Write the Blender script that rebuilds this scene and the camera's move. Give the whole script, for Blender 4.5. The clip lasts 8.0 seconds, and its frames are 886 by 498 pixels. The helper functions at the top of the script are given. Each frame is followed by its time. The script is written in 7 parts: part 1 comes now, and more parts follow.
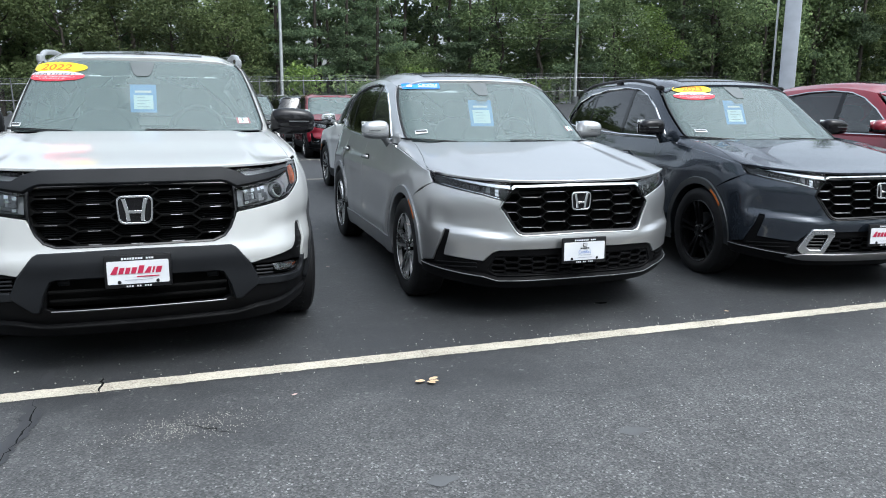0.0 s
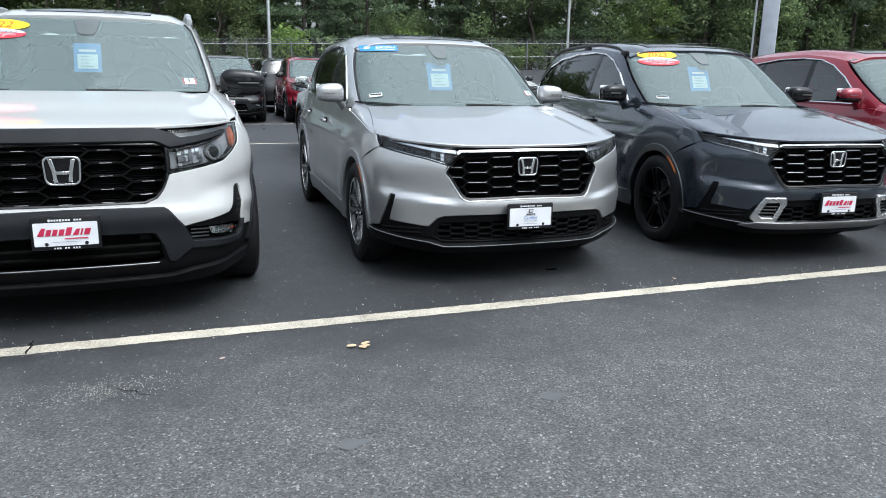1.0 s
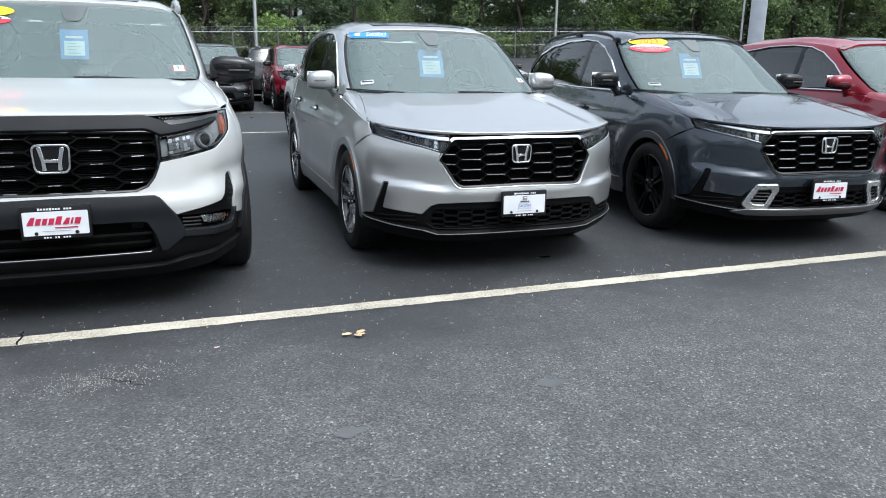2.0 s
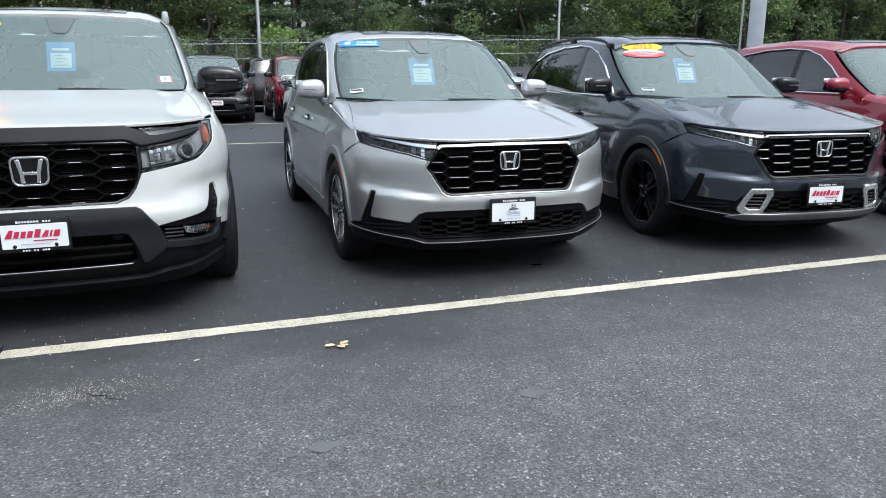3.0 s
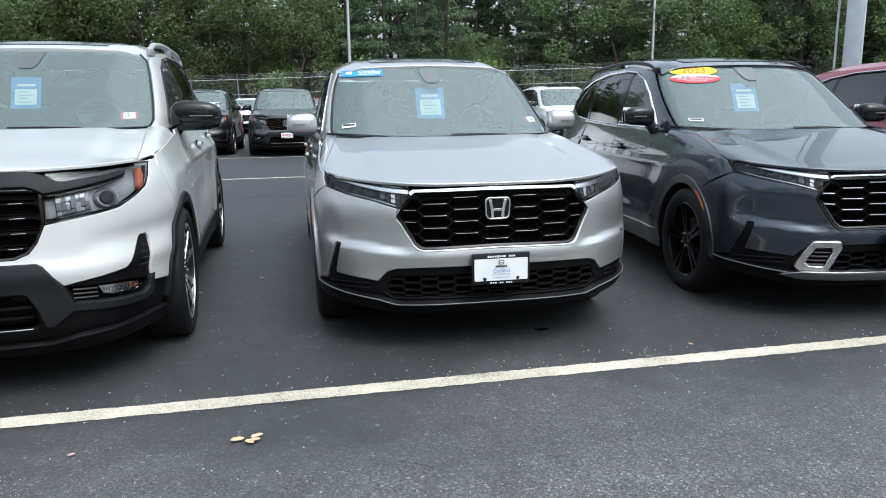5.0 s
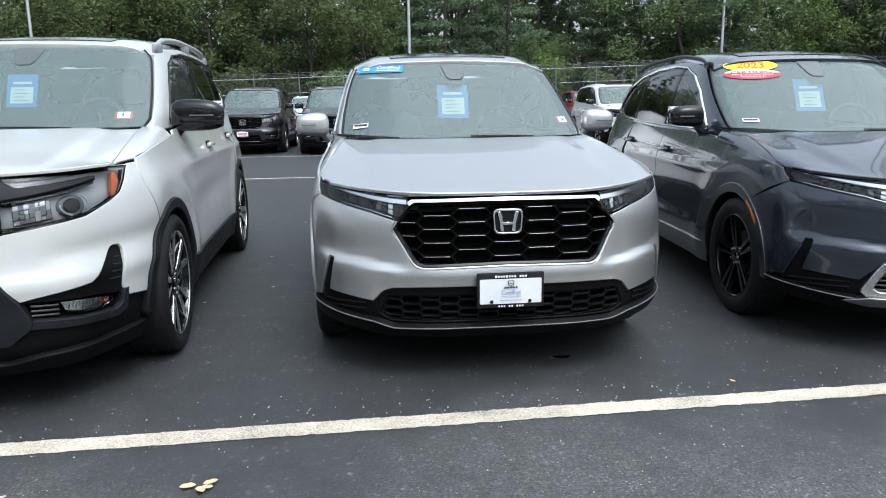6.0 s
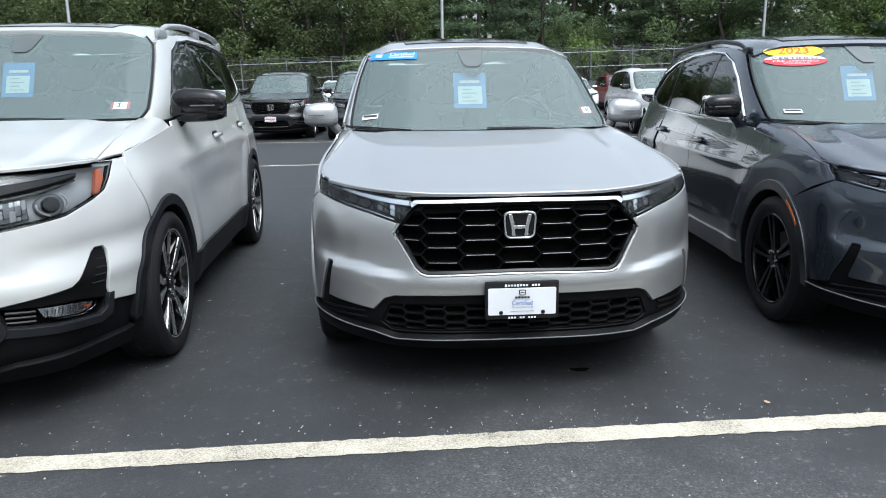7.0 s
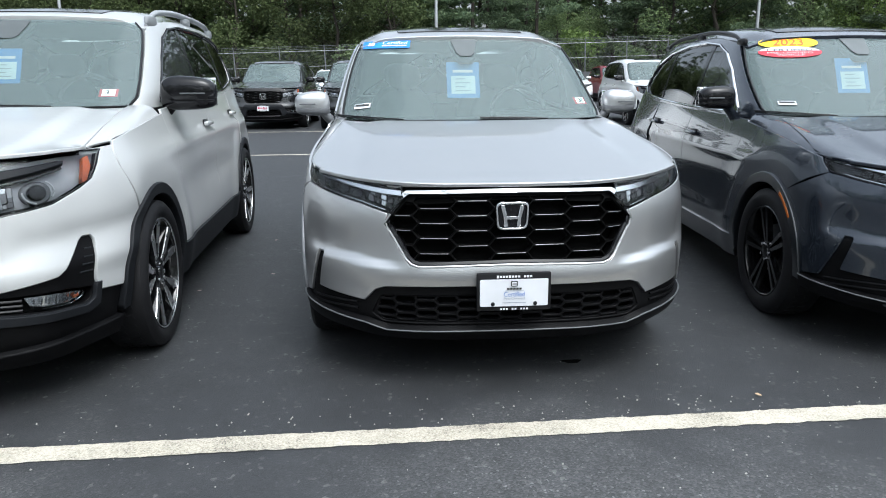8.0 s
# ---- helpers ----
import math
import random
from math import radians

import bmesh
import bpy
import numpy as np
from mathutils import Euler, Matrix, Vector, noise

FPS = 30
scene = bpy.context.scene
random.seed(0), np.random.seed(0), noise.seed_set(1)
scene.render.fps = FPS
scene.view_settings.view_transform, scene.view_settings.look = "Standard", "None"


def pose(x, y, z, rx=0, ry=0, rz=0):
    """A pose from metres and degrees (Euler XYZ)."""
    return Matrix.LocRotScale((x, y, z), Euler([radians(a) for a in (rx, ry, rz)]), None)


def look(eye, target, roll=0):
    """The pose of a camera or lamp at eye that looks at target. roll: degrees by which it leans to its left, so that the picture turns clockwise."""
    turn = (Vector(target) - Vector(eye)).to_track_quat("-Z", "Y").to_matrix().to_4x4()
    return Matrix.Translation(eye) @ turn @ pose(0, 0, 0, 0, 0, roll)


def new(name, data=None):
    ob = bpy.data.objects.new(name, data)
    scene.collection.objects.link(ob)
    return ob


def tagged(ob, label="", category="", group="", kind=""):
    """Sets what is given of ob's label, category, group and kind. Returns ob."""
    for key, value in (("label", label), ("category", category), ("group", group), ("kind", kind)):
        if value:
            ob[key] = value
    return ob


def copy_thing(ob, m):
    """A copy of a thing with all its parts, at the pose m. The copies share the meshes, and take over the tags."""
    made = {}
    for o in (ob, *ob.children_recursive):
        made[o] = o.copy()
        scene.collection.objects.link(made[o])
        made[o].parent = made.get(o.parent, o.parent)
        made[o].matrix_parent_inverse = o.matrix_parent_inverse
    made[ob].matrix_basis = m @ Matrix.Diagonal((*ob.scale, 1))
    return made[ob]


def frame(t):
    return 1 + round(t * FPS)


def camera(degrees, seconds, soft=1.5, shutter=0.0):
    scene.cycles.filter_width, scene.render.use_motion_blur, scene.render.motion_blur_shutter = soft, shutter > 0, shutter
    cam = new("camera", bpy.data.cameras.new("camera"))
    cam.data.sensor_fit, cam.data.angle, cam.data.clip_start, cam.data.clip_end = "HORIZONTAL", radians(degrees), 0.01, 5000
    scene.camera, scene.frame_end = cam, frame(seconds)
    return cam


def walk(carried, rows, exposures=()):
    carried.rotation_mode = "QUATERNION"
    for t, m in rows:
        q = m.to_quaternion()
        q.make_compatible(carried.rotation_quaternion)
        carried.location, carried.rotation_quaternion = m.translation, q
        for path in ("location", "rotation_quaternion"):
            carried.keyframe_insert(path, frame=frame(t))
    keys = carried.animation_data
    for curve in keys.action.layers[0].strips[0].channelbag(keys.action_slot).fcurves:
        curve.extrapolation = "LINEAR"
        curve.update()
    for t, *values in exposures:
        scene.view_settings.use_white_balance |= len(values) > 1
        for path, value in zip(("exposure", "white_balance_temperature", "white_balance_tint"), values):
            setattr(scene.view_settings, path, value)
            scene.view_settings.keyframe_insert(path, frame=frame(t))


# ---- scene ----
cam = camera(62.4, 8.0, 1.0)
PATH = [
    (0, (0.239, 0.129, 1.359), (0.892, 1.982, 0.984), 0.3),
    (0.5, (0.479, 0.091, 1.331), (1.125, 1.938, 0.916), 0.6),
    (1, (0.532, 0.051, 1.348), (1.199, 1.878, 0.884), 0.9),
    (1.5, (0.501, 0.069, 1.342), (1.192, 1.88, 0.849), 1.0),
    (3, (0.631, 0.088, 1.322), (1.311, 1.909, 0.853), 0.1),
    (3.5, (0.878, 0.177, 1.318), (1.506, 2.024, 0.876), -0.6),
    (4, (1.043, 0.265, 1.329), (1.611, 2.136, 0.91), -0.9),
    (4.5, (1.239, 0.427, 1.339), (1.751, 2.318, 0.936), -0.9),
    (5.8, (1.833, 0.912, 1.316), (2.141, 2.849, 0.925), -0.6),
    (6, (1.867, 0.995, 1.332), (2.144, 2.936, 0.936), -0.7),
    (6.5, (1.95, 1.186, 1.364), (2.163, 3.13, 0.948), -0.7),
    (7, (2.022, 1.267, 1.364), (2.209, 3.21, 0.927), -0.7),
    (7.5, (2.036, 1.29, 1.363), (2.227, 3.228, 0.906), -0.5),
    (8, (2.03, 1.29, 1.359), (2.235, 3.225, 0.897), -0.3),
]
walk(cam, [(t, look(eye, target, roll)) for t, eye, target, roll in PATH], exposures=[(0.0, 1.12, 5920, 5), (8.0, 1.12, 5920, 5)])

# ---------------------------------------------------------------- world and light
world = bpy.data.worlds.new("overcast_sky")
scene.world = world
world.use_nodes = True
wn = world.node_tree.nodes
wl = world.node_tree.links
wn.clear()
w_out = wn.new("ShaderNodeOutputWorld")
w_bg = wn.new("ShaderNodeBackground")
w_sky = wn.new("ShaderNodeTexSky")
w_sky.sky_type = "NISHITA"
w_sky.sun_disc = False
w_sky.sun_elevation = radians(60)
w_sky.sun_rotation = radians(158)
w_sky.dust_density = 6.0
w_sky.air_density = 1.0
w_sky.ozone_density = 1.0
w_hsv = wn.new("ShaderNodeHueSaturation")
w_hsv.inputs["Saturation"].default_value = 0.32
w_bg.inputs["Strength"].default_value = 0.15
wl.new(w_sky.outputs["Color"], w_hsv.inputs["Color"])
wl.new(w_hsv.outputs["Color"], w_bg.inputs["Color"])
wl.new(w_bg.outputs["Background"], w_out.inputs["Surface"])

sun_data = bpy.data.lights.new("sun", "SUN")
sun_data.energy = 0.35
sun_data.angle = radians(60)
sun_data.color = (0.97, 0.985, 1.0)
sun = new("sun", sun_data)
sun.matrix_basis = pose(0, 0, 30, -8, 22, 0)

# ---------------------------------------------------------------- materials
def mat_base(name):
    m = bpy.data.materials.new(name)
    m.use_nodes = True
    nt = m.node_tree
    return m, nt, nt.nodes["Principled BSDF"]


def set_in(node, **values):
    for key, value in values.items():
        node.inputs[key.replace("_", " ")].default_value = value


def rgb(c):
    return (c[0], c[1], c[2], 1.0)


def coords(nt, scale=1.0):
    tc = nt.nodes.new("ShaderNodeTexCoord")
    mp = nt.nodes.new("ShaderNodeMapping")
    mp.inputs["Scale"].default_value = (scale, scale, scale)
    nt.links.new(tc.outputs["Object"], mp.inputs["Vector"])
    return mp.outputs["Vector"]


def noise_node(nt, vec, scale, detail=3.0, rough=0.5):
    n = nt.nodes.new("ShaderNodeTexNoise")
    n.inputs["Scale"].default_value = scale
    n.inputs["Detail"].default_value = detail
    n.inputs["Roughness"].default_value = rough
    nt.links.new(vec, n.inputs["Vector"])
    return n.outputs["Fac"]


def ramp(nt, fac, stops):
    r = nt.nodes.new("ShaderNodeValToRGB")
    while len(r.color_ramp.elements) < len(stops):
        r.color_ramp.elements.new(0.5)
    for e, (p, c) in zip(r.color_ramp.elements, stops):
        e.position = p
        e.color = rgb(c) if not isinstance(c, (int, float)) else (c, c, c, 1)
    nt.links.new(fac, r.inputs["Fac"])
    return r.outputs["Color"]


def mix_col(nt, fac, a, b, mode="MIX"):
    n = nt.nodes.new("ShaderNodeMix")
    n.data_type = "RGBA"
    n.blend_type = mode
    for sock, v in ((n.inputs[0], fac), (n.inputs[6], a), (n.inputs[7], b)):
        if isinstance(v, (int, float)):
            sock.default_value = v
        elif isinstance(v, tuple):
            sock.default_value = rgb(v)
        else:
            nt.links.new(v, sock)
    return n.outputs[2]


def bump_of(nt, bsdf, height, strength=0.2, distance=0.01):
    b = nt.nodes.new("ShaderNodeBump")
    b.inputs["Strength"].default_value = strength
    b.inputs["Distance"].default_value = distance
    nt.links.new(height, b.inputs["Height"])
    nt.links.new(b.outputs["Normal"], bsdf.inputs["Normal"])


def paint(name, color, metallic=0.0, rough=0.32, coat=1.0, flake=0.06):
    """Clear-coated car paint with fine flake and a trace of dust."""
    m, nt, b = mat_base(name)
    v = coords(nt)
    fl = noise_node(nt, v, 900, 1.0)
    dust = noise_node(nt, v, 2.3, 5.0, 0.6)
    lo = tuple(c * (1 - flake) for c in color)
    hi = tuple(min(1, c * (1 + flake)) for c in color)
    c1 = mix_col(nt, fl, lo, hi)
    dfac = ramp(nt, dust, [(0.45, 0.0), (0.85, 0.02)])
    nt.links.new(mix_col(nt, dfac, c1, (0.42, 0.41, 0.39)), b.inputs["Base Color"])
    rr = ramp(nt, dust, [(0.3, rough), (0.8, min(1, rough + 0.08))])
    nt.links.new(rr, b.inputs["Roughness"])
    set_in(b, Metallic=metallic, Coat_Weight=coat, Coat_Roughness=0.04, Coat_IOR=1.5)
    return m


def plastic(name, color, rough=0.55, grain=0.15, spec=0.4, scale=260):
    m, nt, b = mat_base(name)
    v = coords(nt)
    g = noise_node(nt, v, scale, 2.0)
    w = noise_node(nt, v, 6, 4.0)
    c = mix_col(nt, ramp(nt, w, [(0.35, 0.0), (0.8, 0.35)]), color, tuple(min(1, x * 1.5 + 0.008) for x in color))
    nt.links.new(c, b.inputs["Base Color"])
    set_in(b, Roughness=rough, Specular_IOR_Level=spec)
    bump_of(nt, b, g, grain, 0.002)
    return m


def metal(name, color, rough=0.15):
    m, nt, b = mat_base(name)
    v = coords(nt)
    w = noise_node(nt, v, 14, 4.0)
    nt.links.new(ramp(nt, w, [(0.3, rough * 0.8), (0.8, rough * 1.5 + 0.02)]), b.inputs["Roughness"])
    set_in(b, Base_Color=rgb(color), Metallic=1.0)
    return m


def glass(name, tint, gloss_rough=0.02, ior=1.5, glare=0.0, glare_color=(0.3, 0.32, 0.33)):
    """Thin pane: tinted see-through, mirror gloss by Fresnel, and sky glare put in as diffuse colour."""
    m, nt, b = mat_base(name)
    nt.nodes.remove(b)
    out = nt.nodes["Material Output"]
    tr = nt.nodes.new("ShaderNodeBsdfTransparent")
    tr.inputs["Color"].default_value = rgb(tint)
    gl = nt.nodes.new("ShaderNodeBsdfGlossy")
    gl.inputs["Roughness"].default_value = gloss_rough
    fr = nt.nodes.new("ShaderNodeFresnel")
    fr.inputs["IOR"].default_value = ior
    mx = nt.nodes.new("ShaderNodeMixShader")
    nt.links.new(fr.outputs["Fac"], mx.inputs["Fac"])
    if glare > 0:
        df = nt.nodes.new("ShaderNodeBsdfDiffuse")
        df.inputs["Color"].default_value = rgb(glare_color)
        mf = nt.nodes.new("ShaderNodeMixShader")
        mf.inputs["Fac"].default_value = glare
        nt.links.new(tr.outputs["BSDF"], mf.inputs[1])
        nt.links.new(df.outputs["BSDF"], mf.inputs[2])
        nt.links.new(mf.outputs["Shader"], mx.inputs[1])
    else:
        nt.links.new(tr.outputs["BSDF"], mx.inputs[1])
    nt.links.new(gl.outputs["BSDF"], mx.inputs[2])
    nt.links.new(mx.outputs["Shader"], out.inputs["Surface"])
    return m


def emitter(name, color, strength):
    m, nt, b = mat_base(name)
    set_in(b, Base_Color=rgb(color), Roughness=0.3, Emission_Color=rgb(color), Emission_Strength=strength)
    return m


PAINT_SILVER = paint("silver_metallic_paint", (0.515, 0.52, 0.525), 0.86, 0.36)
PAINT_WHITE = paint("pearl_white_paint", (0.465, 0.47, 0.465), 0.0, 0.35, 1.0, 0.02)
PAINT_GREY = paint("dark_grey_metallic_paint", (0.028, 0.036, 0.050), 0.55, 0.22)
PAINT_GREY_TRIM = paint("gloss_charcoal_trim_paint", (0.009, 0.011, 0.014), 0.1, 0.30)
PAINT_RED = paint("deep_red_paint", (0.24, 0.006, 0.022), 0.2, 0.3)
PAINT_BLACK = paint("black_paint", (0.010, 0.010, 0.011), 0.0, 0.25)
PAINT_WHITE_2 = paint("plain_white_paint", (0.74, 0.75, 0.75), 0.0, 0.35, 1.0, 0.02)
PAINT_BEIGE = paint("light_grey_paint", (0.40, 0.41, 0.40), 0.5, 0.3)
PAINT_BLUE = paint("blue_grey_paint", (0.05, 0.07, 0.10), 0.4, 0.3)
GRILLE_BLACK = plastic("grille_black_plastic", (0.0025, 0.0025, 0.0025), 0.40, 0.0, 0.05)
PAINT_ARCH = paint("darker_silver_arch_paint", (0.20, 0.205, 0.215), 0.5, 0.45, 0.6)
BLACK_GLOSS = plastic("gloss_black_plastic", (0.005, 0.005, 0.006), 0.10, 0.0, 0.4)
BLACK_SATIN = plastic("satin_black_plastic", (0.007, 0.007, 0.008), 0.38, 0.03, 0.3)
CLADDING = plastic("grained_grey_cladding", (0.010, 0.011, 0.013), 0.50, 0.25, 0.16)
CLADDING_DARK = plastic("grained_black_cladding", (0.0035, 0.0035, 0.004), 0.46, 0.20, 0.09)
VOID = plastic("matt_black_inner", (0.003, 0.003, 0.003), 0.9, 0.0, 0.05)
RUBBER = plastic("tyre_rubber", (0.008, 0.008, 0.009), 0.6, 0.3, 0.22, 120)
CHROME = metal("bright_chrome", (0.82, 0.83, 0.84), 0.06)
SATIN_METAL = metal("satin_silver_trim", (0.62, 0.63, 0.64), 0.25)
ALLOY = metal("machined_alloy", (0.66, 0.66, 0.67), 0.30)
DARK_ALLOY = plastic("gloss_black_alloy", (0.004, 0.004, 0.0045), 0.10, 0.0, 0.45)
BRAKE = metal("brake_disc_steel", (0.14, 0.14, 0.145), 0.35)
# pale teal diffuse share imitates the sky mirrored in the screens
WINDSCREEN = glass("windscreen_glass", (0.50, 0.59, 0.58), ior=1.5, glare=0.20, glare_color=(0.47, 0.605, 0.595))
SIDE_GLASS = glass("front_side_glass", (0.46, 0.54, 0.51), ior=2.0, glare=0.08)
PRIVACY_GLASS = glass("dark_privacy_glass", (0.06, 0.065, 0.07), ior=2.0)
LAMP_GLASS = glass("clear_lamp_cover", (0.86, 0.88, 0.89), ior=1.4)
LAMP_DARK = plastic("lamp_inner_black", (0.030, 0.031, 0.033), 0.25, 0.0, 0.5)
LAMP_CHROME = metal("lamp_reflector", (0.75, 0.76, 0.78), 0.18)
LAMP_BOWL = plastic("lamp_bowl_smoke_grey", (0.16, 0.163, 0.17), 0.22, 0.0, 0.5)
LAMP_WHITE = plastic("lamp_light_guide", (0.62, 0.63, 0.64), 0.25, 0.0, 0.5)
CORNER_RED = plastic("dull_corner_reflector", (0.58, 0.14, 0.06), 0.25, 0.0, 0.5)
AMBER = plastic("amber_reflector", (0.42, 0.105, 0.012), 0.25, 0.0, 0.5)
CABIN_DARK = plastic("cabin_dark_trim", (0.022, 0.022, 0.023), 0.7, 0.1, 0.3)
CABIN_SEAT = plastic("cabin_grey_cloth", (0.055, 0.055, 0.056), 0.85, 0.3, 0.2, 500)
CABIN_LIGHT = plastic("cabin_pale_lining", (0.30, 0.30, 0.285), 0.8, 0.1, 0.2, 300)
PLATE_WHITE = plastic("plate_card_white", (0.64, 0.65, 0.68), 0.4, 0.02)
PLATE_RED = plastic("print_red", (0.40, 0.018, 0.06), 0.4, 0.0)
PLATE_BLUE = plastic("print_blue", (0.10, 0.20, 0.48), 0.4, 0.0)
STICKER_BLUE = plastic("sticker_bright_blue", (0.03, 0.22, 0.72), 0.4, 0.0)
STICKER_YELLOW = plastic("sticker_yellow", (0.90, 0.58, 0.01), 0.4, 0.0)
STICKER_RED = plastic("sticker_red", (0.72, 0.03, 0.05), 0.4, 0.0)
STICKER_ORANGE = plastic("sticker_orange", (0.62, 0.12, 0.015), 0.4, 0.0)
STICKER_CYAN = plastic("paper_pale_cyan", (0.60, 0.72, 0.74), 0.5, 0.0)
PRINT_GREY = plastic("print_grey", (0.25, 0.28, 0.33), 0.5, 0.0)
PRINT_BLACK = plastic("print_black", (0.02, 0.02, 0.02), 0.5, 0.0)
SENSOR_PATCH = plastic("sensor_patch_grey", (0.085, 0.095, 0.095), 0.12, 0.0, 0.6)
LAMP_GREY = plastic("lamp_inner_grey", (0.40, 0.402, 0.42), 0.3, 0.0, 0.5)
RAIL_SILVER = plastic("rail_silver_paint", (0.27, 0.28, 0.29), 0.35, 0.02, 0.5)
STICKER_BLUE_SHEET = plastic("sheet_blue", (0.05, 0.22, 0.52), 0.5, 0.0)
RAIL_GREY = plastic("rail_grey_paint", (0.10, 0.105, 0.11), 0.4, 0.02, 0.5)
DULL_METAL = metal("dull_grey_metal", (0.22, 0.22, 0.23), 0.35)

# ---------------------------------------------------------------- shaping tools
from mathutils.geometry import delaunay_2d_cdt


def part(name, mesh, material, parent=None, label=""):
    ob = new(name, mesh)
    if material is not None and not mesh.materials:
        mesh.materials.append(material)
    if parent is not None:
        ob.parent = parent
    return tagged(ob, label) if label else ob


def thing(name, label, category, group="", kind=""):
    return tagged(new(name), label, category, group, kind)


def bm_mesh(name, bm, smooth=True):
    me = bpy.data.meshes.new(name)
    bmesh.ops.recalc_face_normals(bm, faces=bm.faces)
    bm.to_mesh(me)
    bm.free()
    if smooth:
        me.polygons.foreach_set("use_smooth", [True] * len(me.polygons))
        me.set_sharp_from_angle(angle=radians(38))
    return me


def raw_mesh(name, verts, faces, smooth=True, normals=None):
    me = bpy.data.meshes.new(name)
    me.from_pydata([tuple(v) for v in verts], [], [tuple(f) for f in faces])
    if smooth:
        me.polygons.foreach_set("use_smooth", [True] * len(me.polygons))
    me.update()
    if normals is not None:
        me.normals_split_custom_set_from_vertices([tuple(n) for n in normals])
    return me


def curve(points):
    """Monotone smooth curve through (t, value) points."""
    p = np.array(points, float)
    x, y = p[:, 0], p[:, 1]
    h = np.diff(x)
    d = np.diff(y) / h
    m = np.zeros(len(x))
    m[0], m[-1] = d[0], d[-1]
    for i in range(1, len(x) - 1):
        if d[i - 1] * d[i] > 0:
            w1, w2 = 2 * h[i] + h[i - 1], h[i] + 2 * h[i - 1]
            m[i] = (w1 + w2) / (w1 / d[i - 1] + w2 / d[i])

    def f(t):
        t = np.asarray(t, float)
        i = np.clip(np.searchsorted(x, t) - 1, 0, len(h) - 1)
        u = np.clip((t - x[i]) / h[i], 0, 1)
        over = np.where(t < x[0], (t - x[0]) * m[0], np.where(t > x[-1], (t - x[-1]) * m[-1], 0))
        return ((2 * u**3 - 3 * u**2 + 1) * y[i] + (u**3 - 2 * u**2 + u) * h[i] * m[i]
                + (-2 * u**3 + 3 * u**2) * y[i + 1] + (u**3 - u**2) * h[i] * m[i + 1] + over)
    return f


def sstep(a, b, t):
    u = np.clip((np.asarray(t, float) - a) / (b - a), 0, 1)
    return u * u * (3 - 2 * u)


def eased(f, lo, hi, sigma, n=3000):
    """A smooth curve tabulated with its bends eased over a length sigma."""
    x = np.linspace(lo - 4 * sigma, hi + 4 * sigma, n)
    h = x[1] - x[0]
    k = np.arange(-int(3 * sigma / h), int(3 * sigma / h) + 1) * h
    w = np.exp(-0.5 * (k / sigma) ** 2)
    y = np.convolve(f(x), w / w.sum(), "same")
    keep = (x >= lo - sigma) & (x <= hi + sigma)
    x, y = x[keep], y[keep]
    return lambda t: np.interp(t, x, y)


class Shell:
    """A car's skin wrapped round its plan outline: s runs from the nose round the side, z up."""

    def __init__(self, plan, width, front, rear, reach_f, reach_r, relief=None):
        p = np.array(plan, float)
        c = np.concatenate(([0], np.cumsum(np.hypot(*np.diff(p, axis=0).T))))
        fx, fy = curve(list(zip(c, p[:, 0]))), curve(list(zip(c, p[:, 1])))
        odd = lambda t: np.where(t < 0, -fx(-t), np.where(t > c[-1], -fx(2 * c[-1] - t), fx(t)))
        even = lambda t: np.where(t < 0, fy(-t), np.where(t > c[-1], fy(2 * c[-1] - t), fy(t)))
        t = np.linspace(0, c[-1], 5000)
        self.x, self.y = eased(odd, 0, c[-1], 0.035, 8000)(t), eased(even, 0, c[-1], 0.035, 8000)(t)
        self.x[0] = self.x[-1] = 0.0
        self.s = np.concatenate(([0], np.cumsum(np.hypot(np.diff(self.x), np.diff(self.y)))))
        z0, z1 = width[0][0] - 0.2, width[-1][0] + 0.2
        self.width, self.front, self.rear = (eased(curve(q), z0, z1, 0.016) for q in (width, front, rear))
        self.rf, self.rr, self.relief = reach_f, reach_r, relief

    def flat(self, s, z):
        a = np.abs(s)
        x0, y0 = np.interp(a, self.s, self.x), np.interp(a, self.s, self.y)
        ff = 1 - np.clip((y0 - self.rf[0]) / (self.rf[1] - self.rf[0]), 0, 1)
        ff = ff if self.rf[2] else ff * ff * (3 - 2 * ff)
        fr = sstep(self.rr[0], self.rr[1], y0)
        x = np.sign(s) * x0 * self.width(z)
        y = y0 + self.front(z) * ff + self.rear(z) * fr
        return np.stack([x, y, np.asarray(z, float) + 0 * x], -1)

    def normal(self, s, z, fn=None):
        fn = fn or self.flat
        e = 0.004
        n = np.cross(fn(s + e, z) - fn(s - e, z), fn(s, z + e) - fn(s, z - e))
        return n / np.maximum(np.linalg.norm(n, axis=-1, keepdims=True), 1e-9)

    def at(self, s, z):
        s, z = np.asarray(s, float), np.asarray(z, float)
        p = self.flat(s, z)
        if self.relief is not None:
            p = p + self.normal(s, z) * self.relief(p[..., 0], p[..., 1], p[..., 2])[..., None]
        return p

    def sx(self, x, z):
        """Where along the nose the skin passes x."""
        g = np.linspace(0, self.s[-1] * 0.45, 500)
        px = self.flat(g, z + 0 * g)[:, 0]
        return float(np.sign(x) * np.interp(abs(x), px, g))

    def sy(self, y, z):
        """Where along the side the skin passes y."""
        g = np.linspace(0, self.s[-1], 900)
        py = np.maximum.accumulate(self.flat(g, z + 0 * g)[:, 1])
        return float(np.interp(y, py, g))


class Sheet:
    """A surface over the plan: z as a function of x and y."""

    def __init__(self, height):
        self.height = height

    def at(self, x, y):
        x, y = np.asarray(x, float), np.asarray(y, float)
        return np.stack([x, y, self.height(x, y)], -1)


